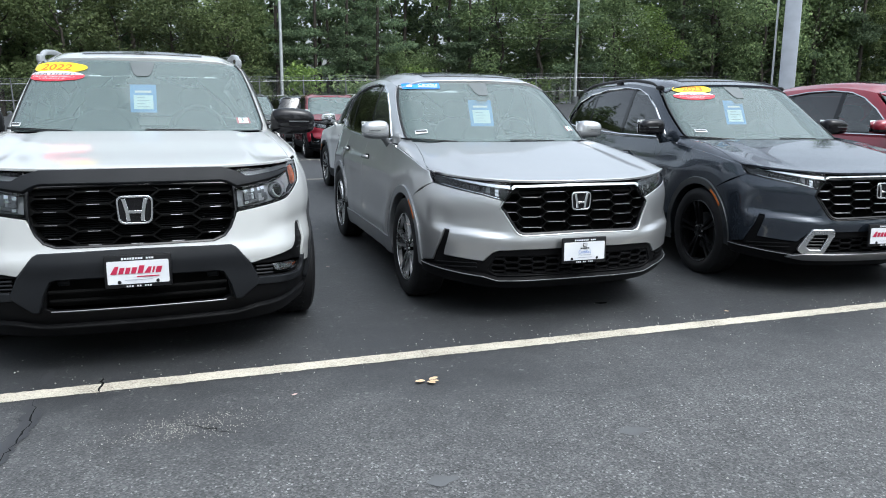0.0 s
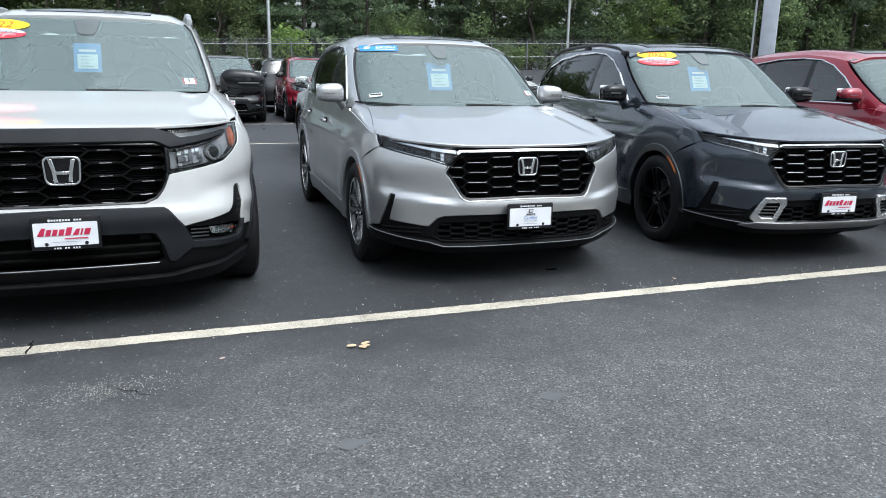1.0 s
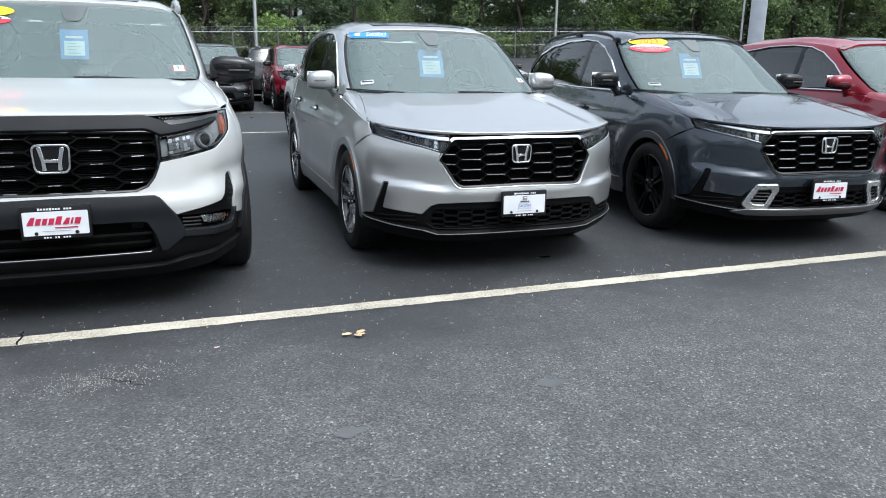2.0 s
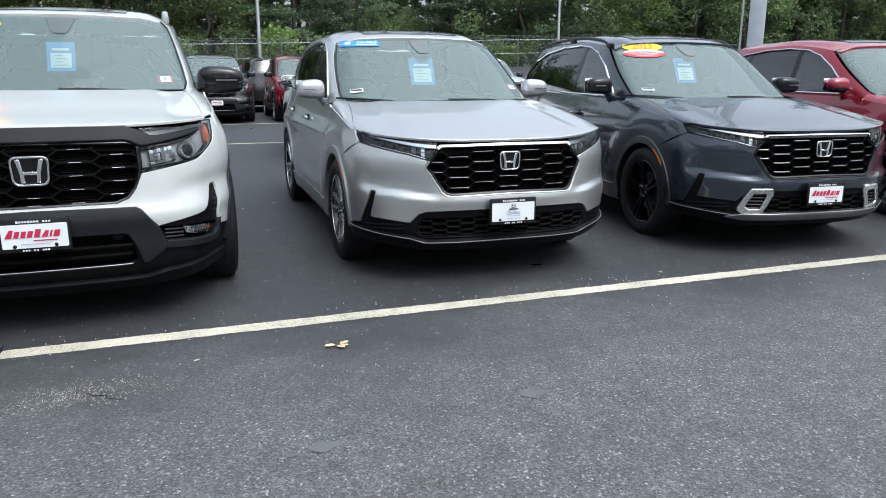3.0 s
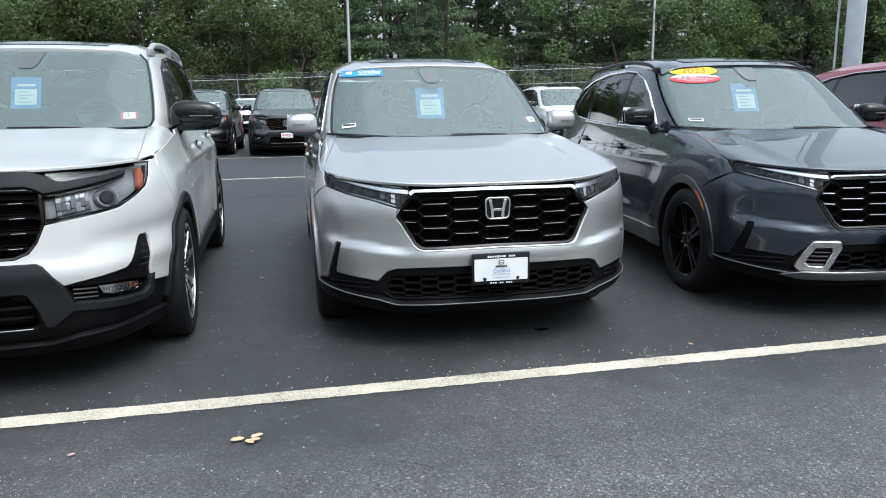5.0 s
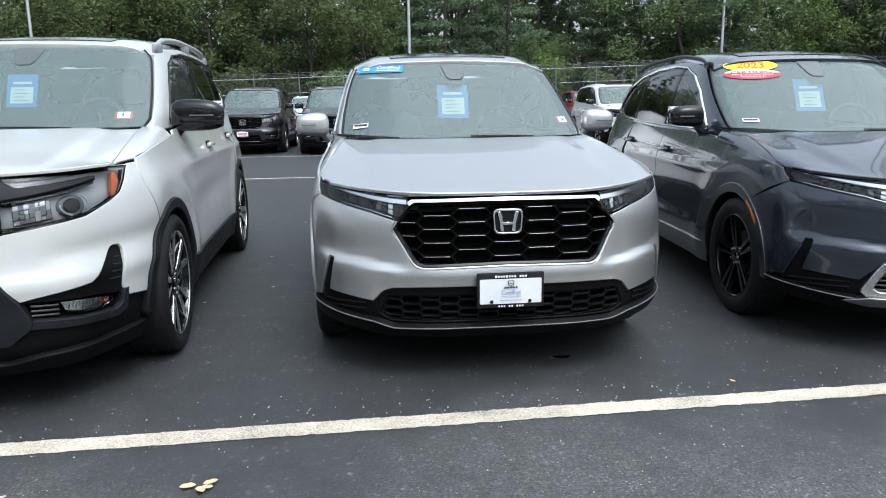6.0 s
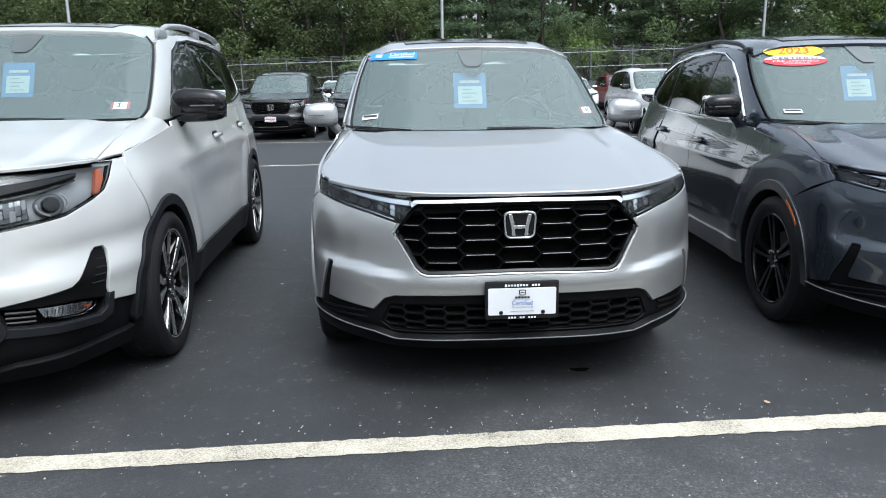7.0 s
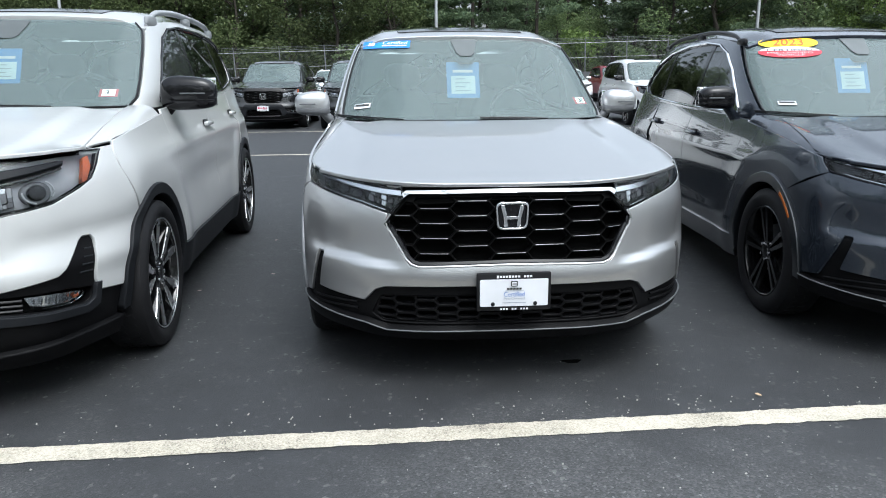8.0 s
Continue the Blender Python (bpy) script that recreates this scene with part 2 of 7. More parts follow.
def surf_normal(surf, u, v, e=0.003):
    n = np.cross(surf.at(u + e, v) - surf.at(u - e, v), surf.at(u, v + e) - surf.at(u, v - e))
    return n / np.maximum(np.linalg.norm(n, axis=-1, keepdims=True), 1e-9)


def dense(outline, step):
    out = []
    n = len(outline)
    for i in range(n):
        a, b = np.array(outline[i], float), np.array(outline[(i + 1) % n], float)
        k = max(1, int(math.ceil(np.hypot(*(b - a)) / step)))
        for j in range(k):
            out.append(a + (b - a) * j / k)
    return np.array(out)


def rounded(outline, r, k=4):
    """The outline with its corners rounded off (r: one radius, or one for each corner)."""
    out = []
    n = len(outline)
    for i in range(n):
        p, a, b = (np.array(outline[j % n], float) for j in (i, i - 1, i + 1))
        ri = r[i] if isinstance(r, (list, tuple)) else r
        la, lb = np.hypot(*(a - p)), np.hypot(*(b - p))
        ri = min(ri, la * 0.45, lb * 0.45)
        if ri < 1e-4:
            out.append(tuple(p))
            continue
        q0, q1 = p + (a - p) / la * ri, p + (b - p) / lb * ri
        for j in range(k + 1):
            t = j / k
            out.append(tuple((1 - t) ** 2 * q0 + 2 * t * (1 - t) * p + t * t * q1))
    return out


def inside(poly, pts):
    x, y = pts[:, 0], pts[:, 1]
    res = np.zeros(len(pts), bool)
    a, b = poly, np.roll(poly, -1, axis=0)
    for (x0, y0), (x1, y1) in zip(a, b):
        if y0 == y1:
            continue
        hit = ((y0 > y) != (y1 > y)) & (x < (x1 - x0) * (y - y0) / (y1 - y0) + x0)
        res ^= hit
    return res


def near_edge(poly, pts, d):
    res = np.zeros(len(pts), bool)
    a, b = poly, np.roll(poly, -1, axis=0)
    for p, q in zip(a, b):
        e = q - p
        t = np.clip(((pts - p) @ e) / max(e @ e, 1e-12), 0, 1)
        res |= np.hypot(*(pts - p - t[:, None] * e).T) < d
    return res


def skin(name, surf, outline, step=0.03, holes=(), off=0.0, thick=0.012, soft=0.004):
    """A panel cut from a surface: its face, a softened rim and the turned-in edge."""
    loops = [dense(outline, step)] + [dense(h, step) for h in holes]
    area = sum(0.5 * np.sum(l[:, 0] * np.roll(l[:, 1], -1) - np.roll(l[:, 0], -1) * l[:, 1]) * (1 if i == 0 else 0) for i, l in enumerate(loops))
    if area < 0:
        loops[0] = loops[0][::-1]
    for i in range(1, len(loops)):
        l = loops[i]
        if np.sum(l[:, 0] * np.roll(l[:, 1], -1) - np.roll(l[:, 0], -1) * l[:, 1]) > 0:
            loops[i] = l[::-1]
    lo, hi = loops[0].min(0), loops[0].max(0)
    gx = np.arange(lo[0] + step / 2, hi[0], step)
    gy = np.arange(lo[1] + step / 2, hi[1], step * 0.87)
    gg = np.array([(x + (step / 2 if j % 2 else 0), y) for j, y in enumerate(gy) for x in gx]).reshape(-1, 2)
    if len(gg):
        keep = inside(loops[0], gg) & ~near_edge(loops[0], gg, step * 0.5)
        for h in loops[1:]:
            keep &= ~inside(h, gg) & ~near_edge(h, gg, step * 0.5)
        gg = gg[keep]
    pts, edges = [], []
    for l in loops:
        k = len(pts)
        pts += [tuple(p) for p in l]
        edges += [(k + i, k + (i + 1) % len(l)) for i in range(len(l))]
    nb = len(pts)
    pts += [tuple(p) for p in gg]
    v2, _, f2, ov, _, _ = delaunay_2d_cdt([Vector(p) for p in pts], edges, [], 0, 1e-6)
    v2 = np.array([tuple(v) for v in v2])
    tri = []
    for f in f2:
        for j in range(1, len(f) - 1):
            tri.append((f[0], f[j], f[j + 1]))
    tri = np.array(tri)
    cen = v2[tri].mean(1)
    keep = inside(loops[0], cen)
    for h in loops[1:]:
        keep &= ~inside(h, cen)
    tri = tri[keep]
    e1, e2 = v2[tri[:, 1]] - v2[tri[:, 0]], v2[tri[:, 2]] - v2[tri[:, 0]]
    flip = e1[:, 0] * e2[:, 1] - e1[:, 1] * e2[:, 0] < 0
    tri[flip] = tri[flip][:, ::-1]
    p3 = surf.at(v2[:, 0], v2[:, 1])
    n3 = surf_normal(surf, v2[:, 0], v2[:, 1])
    p3 = p3 + n3 * off
    verts, norms, faces = list(p3), list(n3), [tuple(t) for t in tri]
    # boundary edges, in the direction of their triangle
    seen = {}
    for t in tri:
        for i in range(3):
            a, b = int(t[i]), int(t[(i + 1) % 3])
            if (b, a) in seen:
                del seen[(b, a)]
            else:
                seen[(a, b)] = True
    if thick > 0:
        side = {}
        for a, b in seen:
            d = p3[b] - p3[a]
            o = np.cross(d, (n3[a] + n3[b]) / 2)
            o = o / max(np.linalg.norm(o), 1e-9)
            for k in (a, b):
                side[k] = side.get(k, 0) + o
        ring = {}
        for k, o in side.items():
            o = o / max(np.linalg.norm(o), 1e-9)
            r0, r1, r2 = len(verts), len(verts) + 1, len(verts) + 2
            verts += [p3[k], p3[k] - n3[k] * soft + o * soft, p3[k] - n3[k] * thick + o * soft]
            norms += [n3[k] * 0.8 + o * 0.6, o, o]
            ring[k] = (r0, r1, r2)
        for a, b in seen:
            for i in range(2):
                faces.append((ring[b][i], ring[a][i], ring[a][i + 1], ring[b][i + 1]))
    norms = [n / max(np.linalg.norm(n), 1e-9) for n in norms]
    return raw_mesh(name, verts, faces, True, norms)


def flip_u(outline):
    return [(-u, v) for u, v in outline][::-1]


def arc(cx, cy, r, a0, a1, n=14):
    return [(cx + r * math.cos(radians(a0 + (a1 - a0) * i / n)), cy + r * math.sin(radians(a0 + (a1 - a0) * i / n))) for i in range(n + 1)]


def box_bm(bm, size, m=Matrix(), bevel=0.0, seg=2):
    r = bmesh.ops.create_cube(bm, size=1.0, matrix=m @ Matrix.Diagonal((*size, 1)))
    if bevel > 0:
        es = list({e for v in r["verts"] for e in v.link_edges})
        bmesh.ops.bevel(bm, geom=es, offset=bevel, segments=seg, affect="EDGES", profile=0.5)


def box_mesh(name, size, m=Matrix(), bevel=0.0, seg=2):
    bm = bmesh.new()
    box_bm(bm, size, m, bevel, seg)
    return bm_mesh(name, bm)


def tube_mesh(name, path, radius, sides=8, closed=False, flat=1.0):
    """A bar of round section swept along points; radius may be a list."""
    pts = [Vector(p) for p in path]
    n = len(pts)
    verts, faces = [], []
    up = Vector((0, 0, 1))
    for i, p in enumerate(pts):
        a = pts[(i - 1) % n] if closed or i > 0 else pts[i]
        b = pts[(i + 1) % n] if closed or i < n - 1 else pts[i]
        d = (b - a).normalized()
        s = d.cross(up if abs(d.z) < 0.95 else Vector((0, 1, 0))).normalized()
        u = s.cross(d).normalized()
        r = radius[i] if isinstance(radius, (list, tuple)) else radius
        for k in range(sides):
            t = 2 * math.pi * k / sides
            verts.append(p + s * (r * math.cos(t)) + u * (r * flat * math.sin(t)))
    m = n if closed else n - 1
    for i in range(m):
        for k in range(sides):
            a, b = i * sides + k, i * sides + (k + 1) % sides
            c, d = ((i + 1) % n) * sides + (k + 1) % sides, ((i + 1) % n) * sides + k
            faces.append((a, b, c, d))
    if not closed:
        faces.append(tuple(range(sides))[::-1])
        faces.append(tuple((n - 1) * sides + k for k in range(sides)))
    me = raw_mesh(name, verts, faces)
    me.set_sharp_from_angle(angle=radians(50))
    return me


def spin_mesh(name, profile, seg=48, axis="x", closed=False):
    """A turned form: profile of (across, radius) points spun round the axis."""
    verts, faces = [], []
    n = len(profile)
    for k in range(seg):
        t = 2 * math.pi * k / seg
        for a, r in profile:
            c, s = r * math.cos(t), r * math.sin(t)
            verts.append((a, c, s) if axis == "x" else (c, s, a))
    for k in range(seg):
        for i in range(n if closed else n - 1):
            j = (i + 1) % n
            a, b = k * n + i, k * n + j
            c, d = ((k + 1) % seg) * n + j, ((k + 1) % seg) * n + i
            faces.append((a, b, c, d))
    bm = bmesh.new()
    vs = [bm.verts.new(v) for v in verts]
    for f in faces:
        try:
            bm.faces.new([vs[i] for i in f])
        except ValueError:
            pass
    return bm_mesh(name, bm)


def extrude_poly(name, pts, depth, m=Matrix(), bevel=0.0):
    """A flat outline in x, z given depth along y, with softened edges."""
    bm = bmesh.new()
    vs = [bm.verts.new((x, 0, z)) for x, z in pts]
    f = bm.faces.new(vs)
    r = bmesh.ops.extrude_face_region(bm, geom=[f])
    bmesh.ops.translate(bm, verts=[v for v in r["geom"] if isinstance(v, bmesh.types.BMVert)], vec=(0, depth, 0))
    if bevel > 0:
        bmesh.ops.bevel(bm, geom=list(bm.edges), offset=bevel, segments=2, affect="EDGES", profile=0.5)
    bmesh.ops.transform(bm, matrix=m, verts=bm.verts)
    return bm_mesh(name, bm)

# ---------------------------------------------------------------- cars
class Spec:
    pass


def edge_curve(low, zc):
    """Half width of the skin just below the bonnet's height, along the car."""
    pts = []
    for y in (0.10, 0.16, 0.22, 0.30, 0.40, 0.50, 0.60, 0.75, 0.95, 1.2, 1.5, 1.9, 2.3):
        z = float(zc(y)) - 0.034
        pts.append((y, float(low.flat(np.array(low.sy(y, z)), np.array(z))[0])))
    return curve(pts)


def crv_spec():
    c = Spec()
    c.seg = 14
    c.kind, c.length, c.half = "crossover", 4.69, 0.933
    c.axles, c.wheel_r, c.wheel_w, c.track = (0.985, 3.69), 0.365, 0.235, 0.818
    c.arch, c.lip, c.sill, c.clad_top = 0.398, 0.448, 0.235, 0.335

    def relief(x, y, z):
        # shoulder crease along the doors, hollow below it, wheel-arch swell
        side = sstep(0.9, 1.5, y) * (1 - sstep(4.0, 4.5, y))
        r = 0.010 * np.exp(-((z - 0.86) / 0.035) ** 2) * side
        r = r - 0.005 * np.exp(-((z - 0.62) / 0.15) ** 2) * side * np.exp(-((y - 2.3) / 0.85) ** 2)
        r = r + 0.012 * np.exp(-((z - 0.44) / 0.06) ** 2) * side * np.exp(-((y - 2.3) / 0.9) ** 2)
        for ya in (0.985, 3.69):
            d = np.hypot(y - ya, z - 0.37)
            r = r + 0.011 * np.exp(-((d - 0.560) / 0.10) ** 2) * sstep(0.5, 0.75, y)
        # nose: beak below the lamps, hollow beside the grille, crease over the corner slots
        ax = np.abs(x)
        nose = 1 - sstep(0.45, 0.85, y)
        band = sstep(0.42, 0.58, ax) * (1 - sstep(0.84, 0.92, ax)) * nose
        d = z - (0.580 + 0.11 * (ax - 0.5))
        r = r - 0.021 * sstep(-0.042, 0.012, d) * (1 - sstep(0.008, 0.20, d)) * band
        r = r + 0.010 * np.exp(-((z - 0.535) / 0.04) ** 2) * (1 - sstep(0.35, 0.6, ax)) * nose
        return r

    c.low = Shell(
        [(0, 0), (0.30, 0.012), (0.52, 0.06), (0.712, 0.168), (0.858, 0.32), (0.921, 0.48), (0.933, 0.68), (0.934, 1.6), (0.933, 3.0), (0.92, 3.9), (0.86, 4.4), (0.70, 4.62), (0.35, 4.68), (0, 4.69)],
        [(0.15, 0.93), (0.30, 0.982), (0.50, 1.0), (0.72, 1.0), (0.86, 0.986), (0.95, 0.968), (1.02, 0.945), (1.10, 0.915)],
        [(0.18, 0.16), (0.26, 0.06), (0.33, 0.015), (0.45, 0.01), (0.54, 0.0), (0.66, 0.015), (0.80, 0.035), (0.90, 0.065), (1.0, 0.12)],
        [(0.2, -0.1), (0.4, 0.0), (0.7, 0.0), (1.05, -0.08)], (0.25, 1.0, False), (3.9, 4.6), relief)
    zc = curve([(0.0, 0.893), (0.08, 0.918), (0.25, 0.951), (0.55, 1.010), (0.9, 1.072), (1.3, 1.130), (2.0, 1.18)])
    xw = edge_curve(c.low, zc)

    def hood_z(x, y):
        ax = np.abs(x)
        u = np.clip((ax - (xw(y) - 0.10)) / 0.10, 0, 0.985)
        h = zc(y) - 0.012 * (ax / 0.8) ** 2 - (0.035 + 0.03 * sstep(0.6, 1.3, y)) * (1 - np.sqrt(1 - u * u)) * sstep(0.32, 0.62, y)
        line = 0.60 - 0.03 * np.clip((y - 0.4) / 0.8, 0, 1)
        h = h - 0.012 * sstep(line - 0.05, line + 0.07, ax) * sstep(0.12, 0.55, y)
        return h

    c.hood = Sheet(hood_z)
    c.hood_w, c.hood_cut = xw, curve([(0.0, float(xw(0.40)) - 0.006), (0.40, float(xw(0.40)) - 0.006), (0.52, float(xw(0.52)) - 0.006), (0.62, 0.868), (0.75, 0.842), (0.95, 0.808), (1.2, 0.772), (1.45, 0.742)])
    c.cab = Shell(
        [(0, 1.20), (0.38, 1.228), (0.62, 1.29), (0.75, 1.37), (0.808, 1.47), (0.836, 1.66), (0.852, 2.1), (0.862, 2.7), (0.855, 3.4), (0.81, 4.15), (0.72, 4.45), (0.4, 4.56), (0, 4.58)],
        [(0.95, 1.02), (1.09, 1.0), (1.28, 0.95), (1.48, 0.875), (1.58, 0.815), (1.65, 0.74), (1.71, 0.61)],
        [(1.0, -0.10), (1.09, 0.02), (1.28, 0.33), (1.48, 0.64), (1.59, 0.81), (1.69, 0.97)],
        [(1.0, 0.02), (1.2, -0.06), (1.6, -0.36)], (1.195, 3.4, True), (3.2, 4.6))
    rz = curve([(1.85, 1.572), (2.05, 1.620), (2.4, 1.682), (2.9, 1.712), (3.5, 1.698), (4.1, 1.63), (4.5, 1.53)])
    c.roof = Sheet(lambda x, y: rz(y) - 0.030 * (np.abs(x) / 0.6) ** 2 - 0.05 * sstep(0.50, 0.70, np.abs(x)))
    c.roof_y = (2.01, 4.28)
    c.belt = curve([(1.3, 1.090), (2.0, 1.095), (3.0, 1.115), (3.7, 1.14), (4.3, 1.18)])
    c.dlo = [(1.72, 1.115), (1.86, 1.235), (2.06, 1.385), (2.28, 1.505), (2.50, 1.568), (2.8, 1.592), (3.2, 1.582), (3.6, 1.535), (3.9, 1.455), (4.12, 1.31), (4.16, 1.23), (4.0, 1.185), (3.4, 1.145), (2.6, 1.12)]
    c.wing_a, c.lip_a, c.wing_top_y = 120, 186, 0.47
    c.wing_edge_y = 0.58
    c.wing_front = [(0.70, 0.778), (0.58, 0.838), (0.445, 0.889), (0.495, 0.928), (0.520, 0.953)]
    c.handle_m, c.clad_m, c.trim_m = None, CLADDING, CHROME
    c.pillars = (1.93, 2.62, 3.45)
    c.doors = (1.49, 2.52, 3.44)
    c.screen = [(0.762, 1.115), (0.772, 1.15), (0.738, 1.36), (0.688, 1.52), (0.668, 1.562), (0.632, 1.582), (0.32, 1.597)]
    return c


def passport_spec():
    c = Spec()
    c.seg = 14
    c.kind, c.length, c.half = "large_suv", 4.84, 0.997
    c.axles, c.wheel_r, c.wheel_w, c.track = (1.0, 3.83), 0.378, 0.245, 0.884
    c.arch, c.lip, c.sill, c.clad_top = 0.410, 0.458, 0.25, 0.40

    def relief(x, y, z):
        side = sstep(1.0, 1.6, y) * (1 - sstep(4.0, 4.6, y))
        r = 0.012 * np.exp(-((z - 0.98) / 0.04) ** 2) * side
        r = r - 0.022 * np.exp(-((z - 0.74) / 0.13) ** 2) * side * np.exp(-((y - 2.4) / 0.8) ** 2)
        for ya in (1.0, 3.83):
            d = np.hypot(y - ya, z - 0.38)
            r = r + 0.014 * np.exp(-((d - 0.570) / 0.11) ** 2) * sstep(0.5, 0.8, y)
        ax = np.abs(x)
        nose = 1 - sstep(0.5, 0.95, y)
        r = r + 0.012 * np.exp(-((z - 0.60) / 0.05) ** 2) * nose
        r = r - 0.012 * np.exp(-((z - 0.72) / 0.05) ** 2) * sstep(0.6, 0.75, ax) * nose
        return r

    c.low = Shell(
        [(0, 0), (0.35, 0.012), (0.58, 0.055), (0.75, 0.155), (0.862, 0.34), (0.937, 0.52), (0.982, 0.80), (0.997, 1.6), (0.997, 3.2), (0.97, 4.1), (0.90, 4.55), (0.72, 4.77), (0.35, 4.83), (0, 4.84)],
        [(0.15, 0.93), (0.30, 0.97), (0.50, 1.0), (0.80, 1.0), (0.95, 0.985), (1.04, 0.955), (1.12, 0.93), (1.22, 0.905)],
        [(0.18, 0.15), (0.27, 0.05), (0.34, 0.01), (0.45, 0.0), (0.56, 0.0), (0.66, 0.02), (0.80, 0.04), (0.95, 0.065), (1.02, 0.10), (1.1, 0.16)],
        [(0.2, -0.1), (0.4, 0.0), (0.7, 0.0), (1.15, -0.06)], (0.25, 1.0, False), (4.0, 4.75), relief)
    zc = curve([(0.0, 1.030), (0.12, 1.062), (0.25, 1.080), (0.55, 1.118), (0.9, 1.172), (1.3, 1.223), (2.0, 1.27)])
    xw = edge_curve(c.low, zc)

    def hood_z(x, y):
        ax = np.abs(x)
        u = np.clip((ax - (xw(y) - 0.11)) / 0.11, 0, 0.985)
        h = zc(y) - 0.010 * (ax / 0.8) ** 2 - (0.04 + 0.025 * sstep(0.7, 1.3, y)) * (1 - np.sqrt(1 - u * u)) * sstep(0.36, 0.70, y)
        line = 0.66 - 0.05 * np.clip((y - 0.4) / 0.8, 0, 1)
        h = h - 0.016 * sstep(line - 0.06, line + 0.06, ax) * sstep(0.15, 0.5, y)
        return h

    c.hood = Sheet(hood_z)
    c.hood_w, c.hood_cut = xw, curve([(0.0, 0.832), (0.46, 0.832), (0.56, 0.836), (0.9, 0.815), (1.3, 0.775), (1.5, 0.755)])
    c.cab = Shell(
        [(0, 1.24), (0.38, 1.262), (0.62, 1.298), (0.76, 1.352), (0.828, 1.46), (0.862, 1.72), (0.888, 2.15), (0.905, 2.8), (0.90, 3.5), (0.86, 4.3), (0.78, 4.62), (0.45, 4.73), (0, 4.75)],
        [(1.08, 1.02), (1.19, 1.0), (1.38, 0.955), (1.58, 0.885), (1.69, 0.83), (1.77, 0.755), (1.83, 0.64)],
        [(1.1, -0.10), (1.19, 0.02), (1.38, 0.32), (1.58, 0.61), (1.69, 0.77), (1.81, 0.95)],
        [(1.1, 0.02), (1.3, -0.04), (1.7, -0.28)], (1.235, 3.4, True), (3.3, 4.75))
    rz = curve([(1.9, 1.69), (2.1, 1.735), (2.5, 1.797), (3.0, 1.822), (3.6, 1.815), (4.2, 1.768), (4.6, 1.69)])
    c.roof = Sheet(lambda x, y: rz(y) - 0.030 * (np.abs(x) / 0.65) ** 2 - 0.05 * sstep(0.54, 0.74, np.abs(x)))
    c.roof_y = (2.04, 4.50)
    c.belt = curve([(1.3, 1.190), (2.0, 1.20), (3.0, 1.215), (3.9, 1.245), (4.5, 1.28)])
    c.dlo = [(1.74, 1.215), (1.90, 1.34), (2.08, 1.475), (2.28, 1.60), (2.50, 1.668), (2.8, 1.695), (3.4, 1.69), (3.9, 1.66), (4.2, 1.625), (4.42, 1.555), (4.36, 1.40), (4.20, 1.32), (3.6, 1.255), (2.7, 1.23)]
    c.wing_a, c.lip_a, c.wing_top_y = 122, 186, 0.43
    c.wing_edge_y = 0.70
    c.wing_front = [(0.72, 0.83), (0.660, 0.955), (0.668, 1.040)]
    c.handle_m, c.clad_m, c.trim_m = None, CLADDING, BLACK_GLOSS
    c.pillars = (2.02, 2.74, 3.62)
    c.doors = (1.52, 2.64, 3.60)
    c.screen = [(0.778, 1.212), (0.792, 1.25), (0.755, 1.45), (0.705, 1.635), (0.660, 1.685), (0.36, 1.70)]
    return c


def side_uv(c, pts, sgn, shell=None):
    sh = shell or c.low
    o = [(sgn * sh.sy(y, z), z) for y, z in pts]
    return o


def ztop(c, s):
    p = c.low.flat(np.array(s, float), np.array(0.92 if c.kind == "crossover" else 1.0))
    return float(c.hood.height(np.array(p[0] * 0.995), np.array(p[1]))) - 0.012


def arch_pts(c, i, r, a0, a1, n=16):
    return [(c.axles[i] + r * math.cos(radians(a0 + (a1 - a0) * k / n)), c.wheel_r + r * math.sin(radians(a0 + (a1 - a0) * k / n))) for k in range(n + 1)]


def join_meshes(name, meshes):
    bm = bmesh.new()
    vs, fs, ns = [], [], []
    for me in meshes:
        k = len(vs)
        vs += [tuple(v.co) for v in me.vertices]
        fs += [tuple(k + i for i in p.vertices) for p in me.polygons]
        ns += [tuple(n.vector) for n in me.vertex_normals]
        sharp = me.corner_normals
        tmp = {}
        for lp, cn in zip(me.loops, sharp):
            tmp[lp.vertex_index] = tuple(cn.vector)
        ns[k:] = [tmp.get(i, (0, 0, 1)) for i in range(len(me.vertices))]
    bm.free()
    return raw_mesh(name, vs, fs, True, ns)


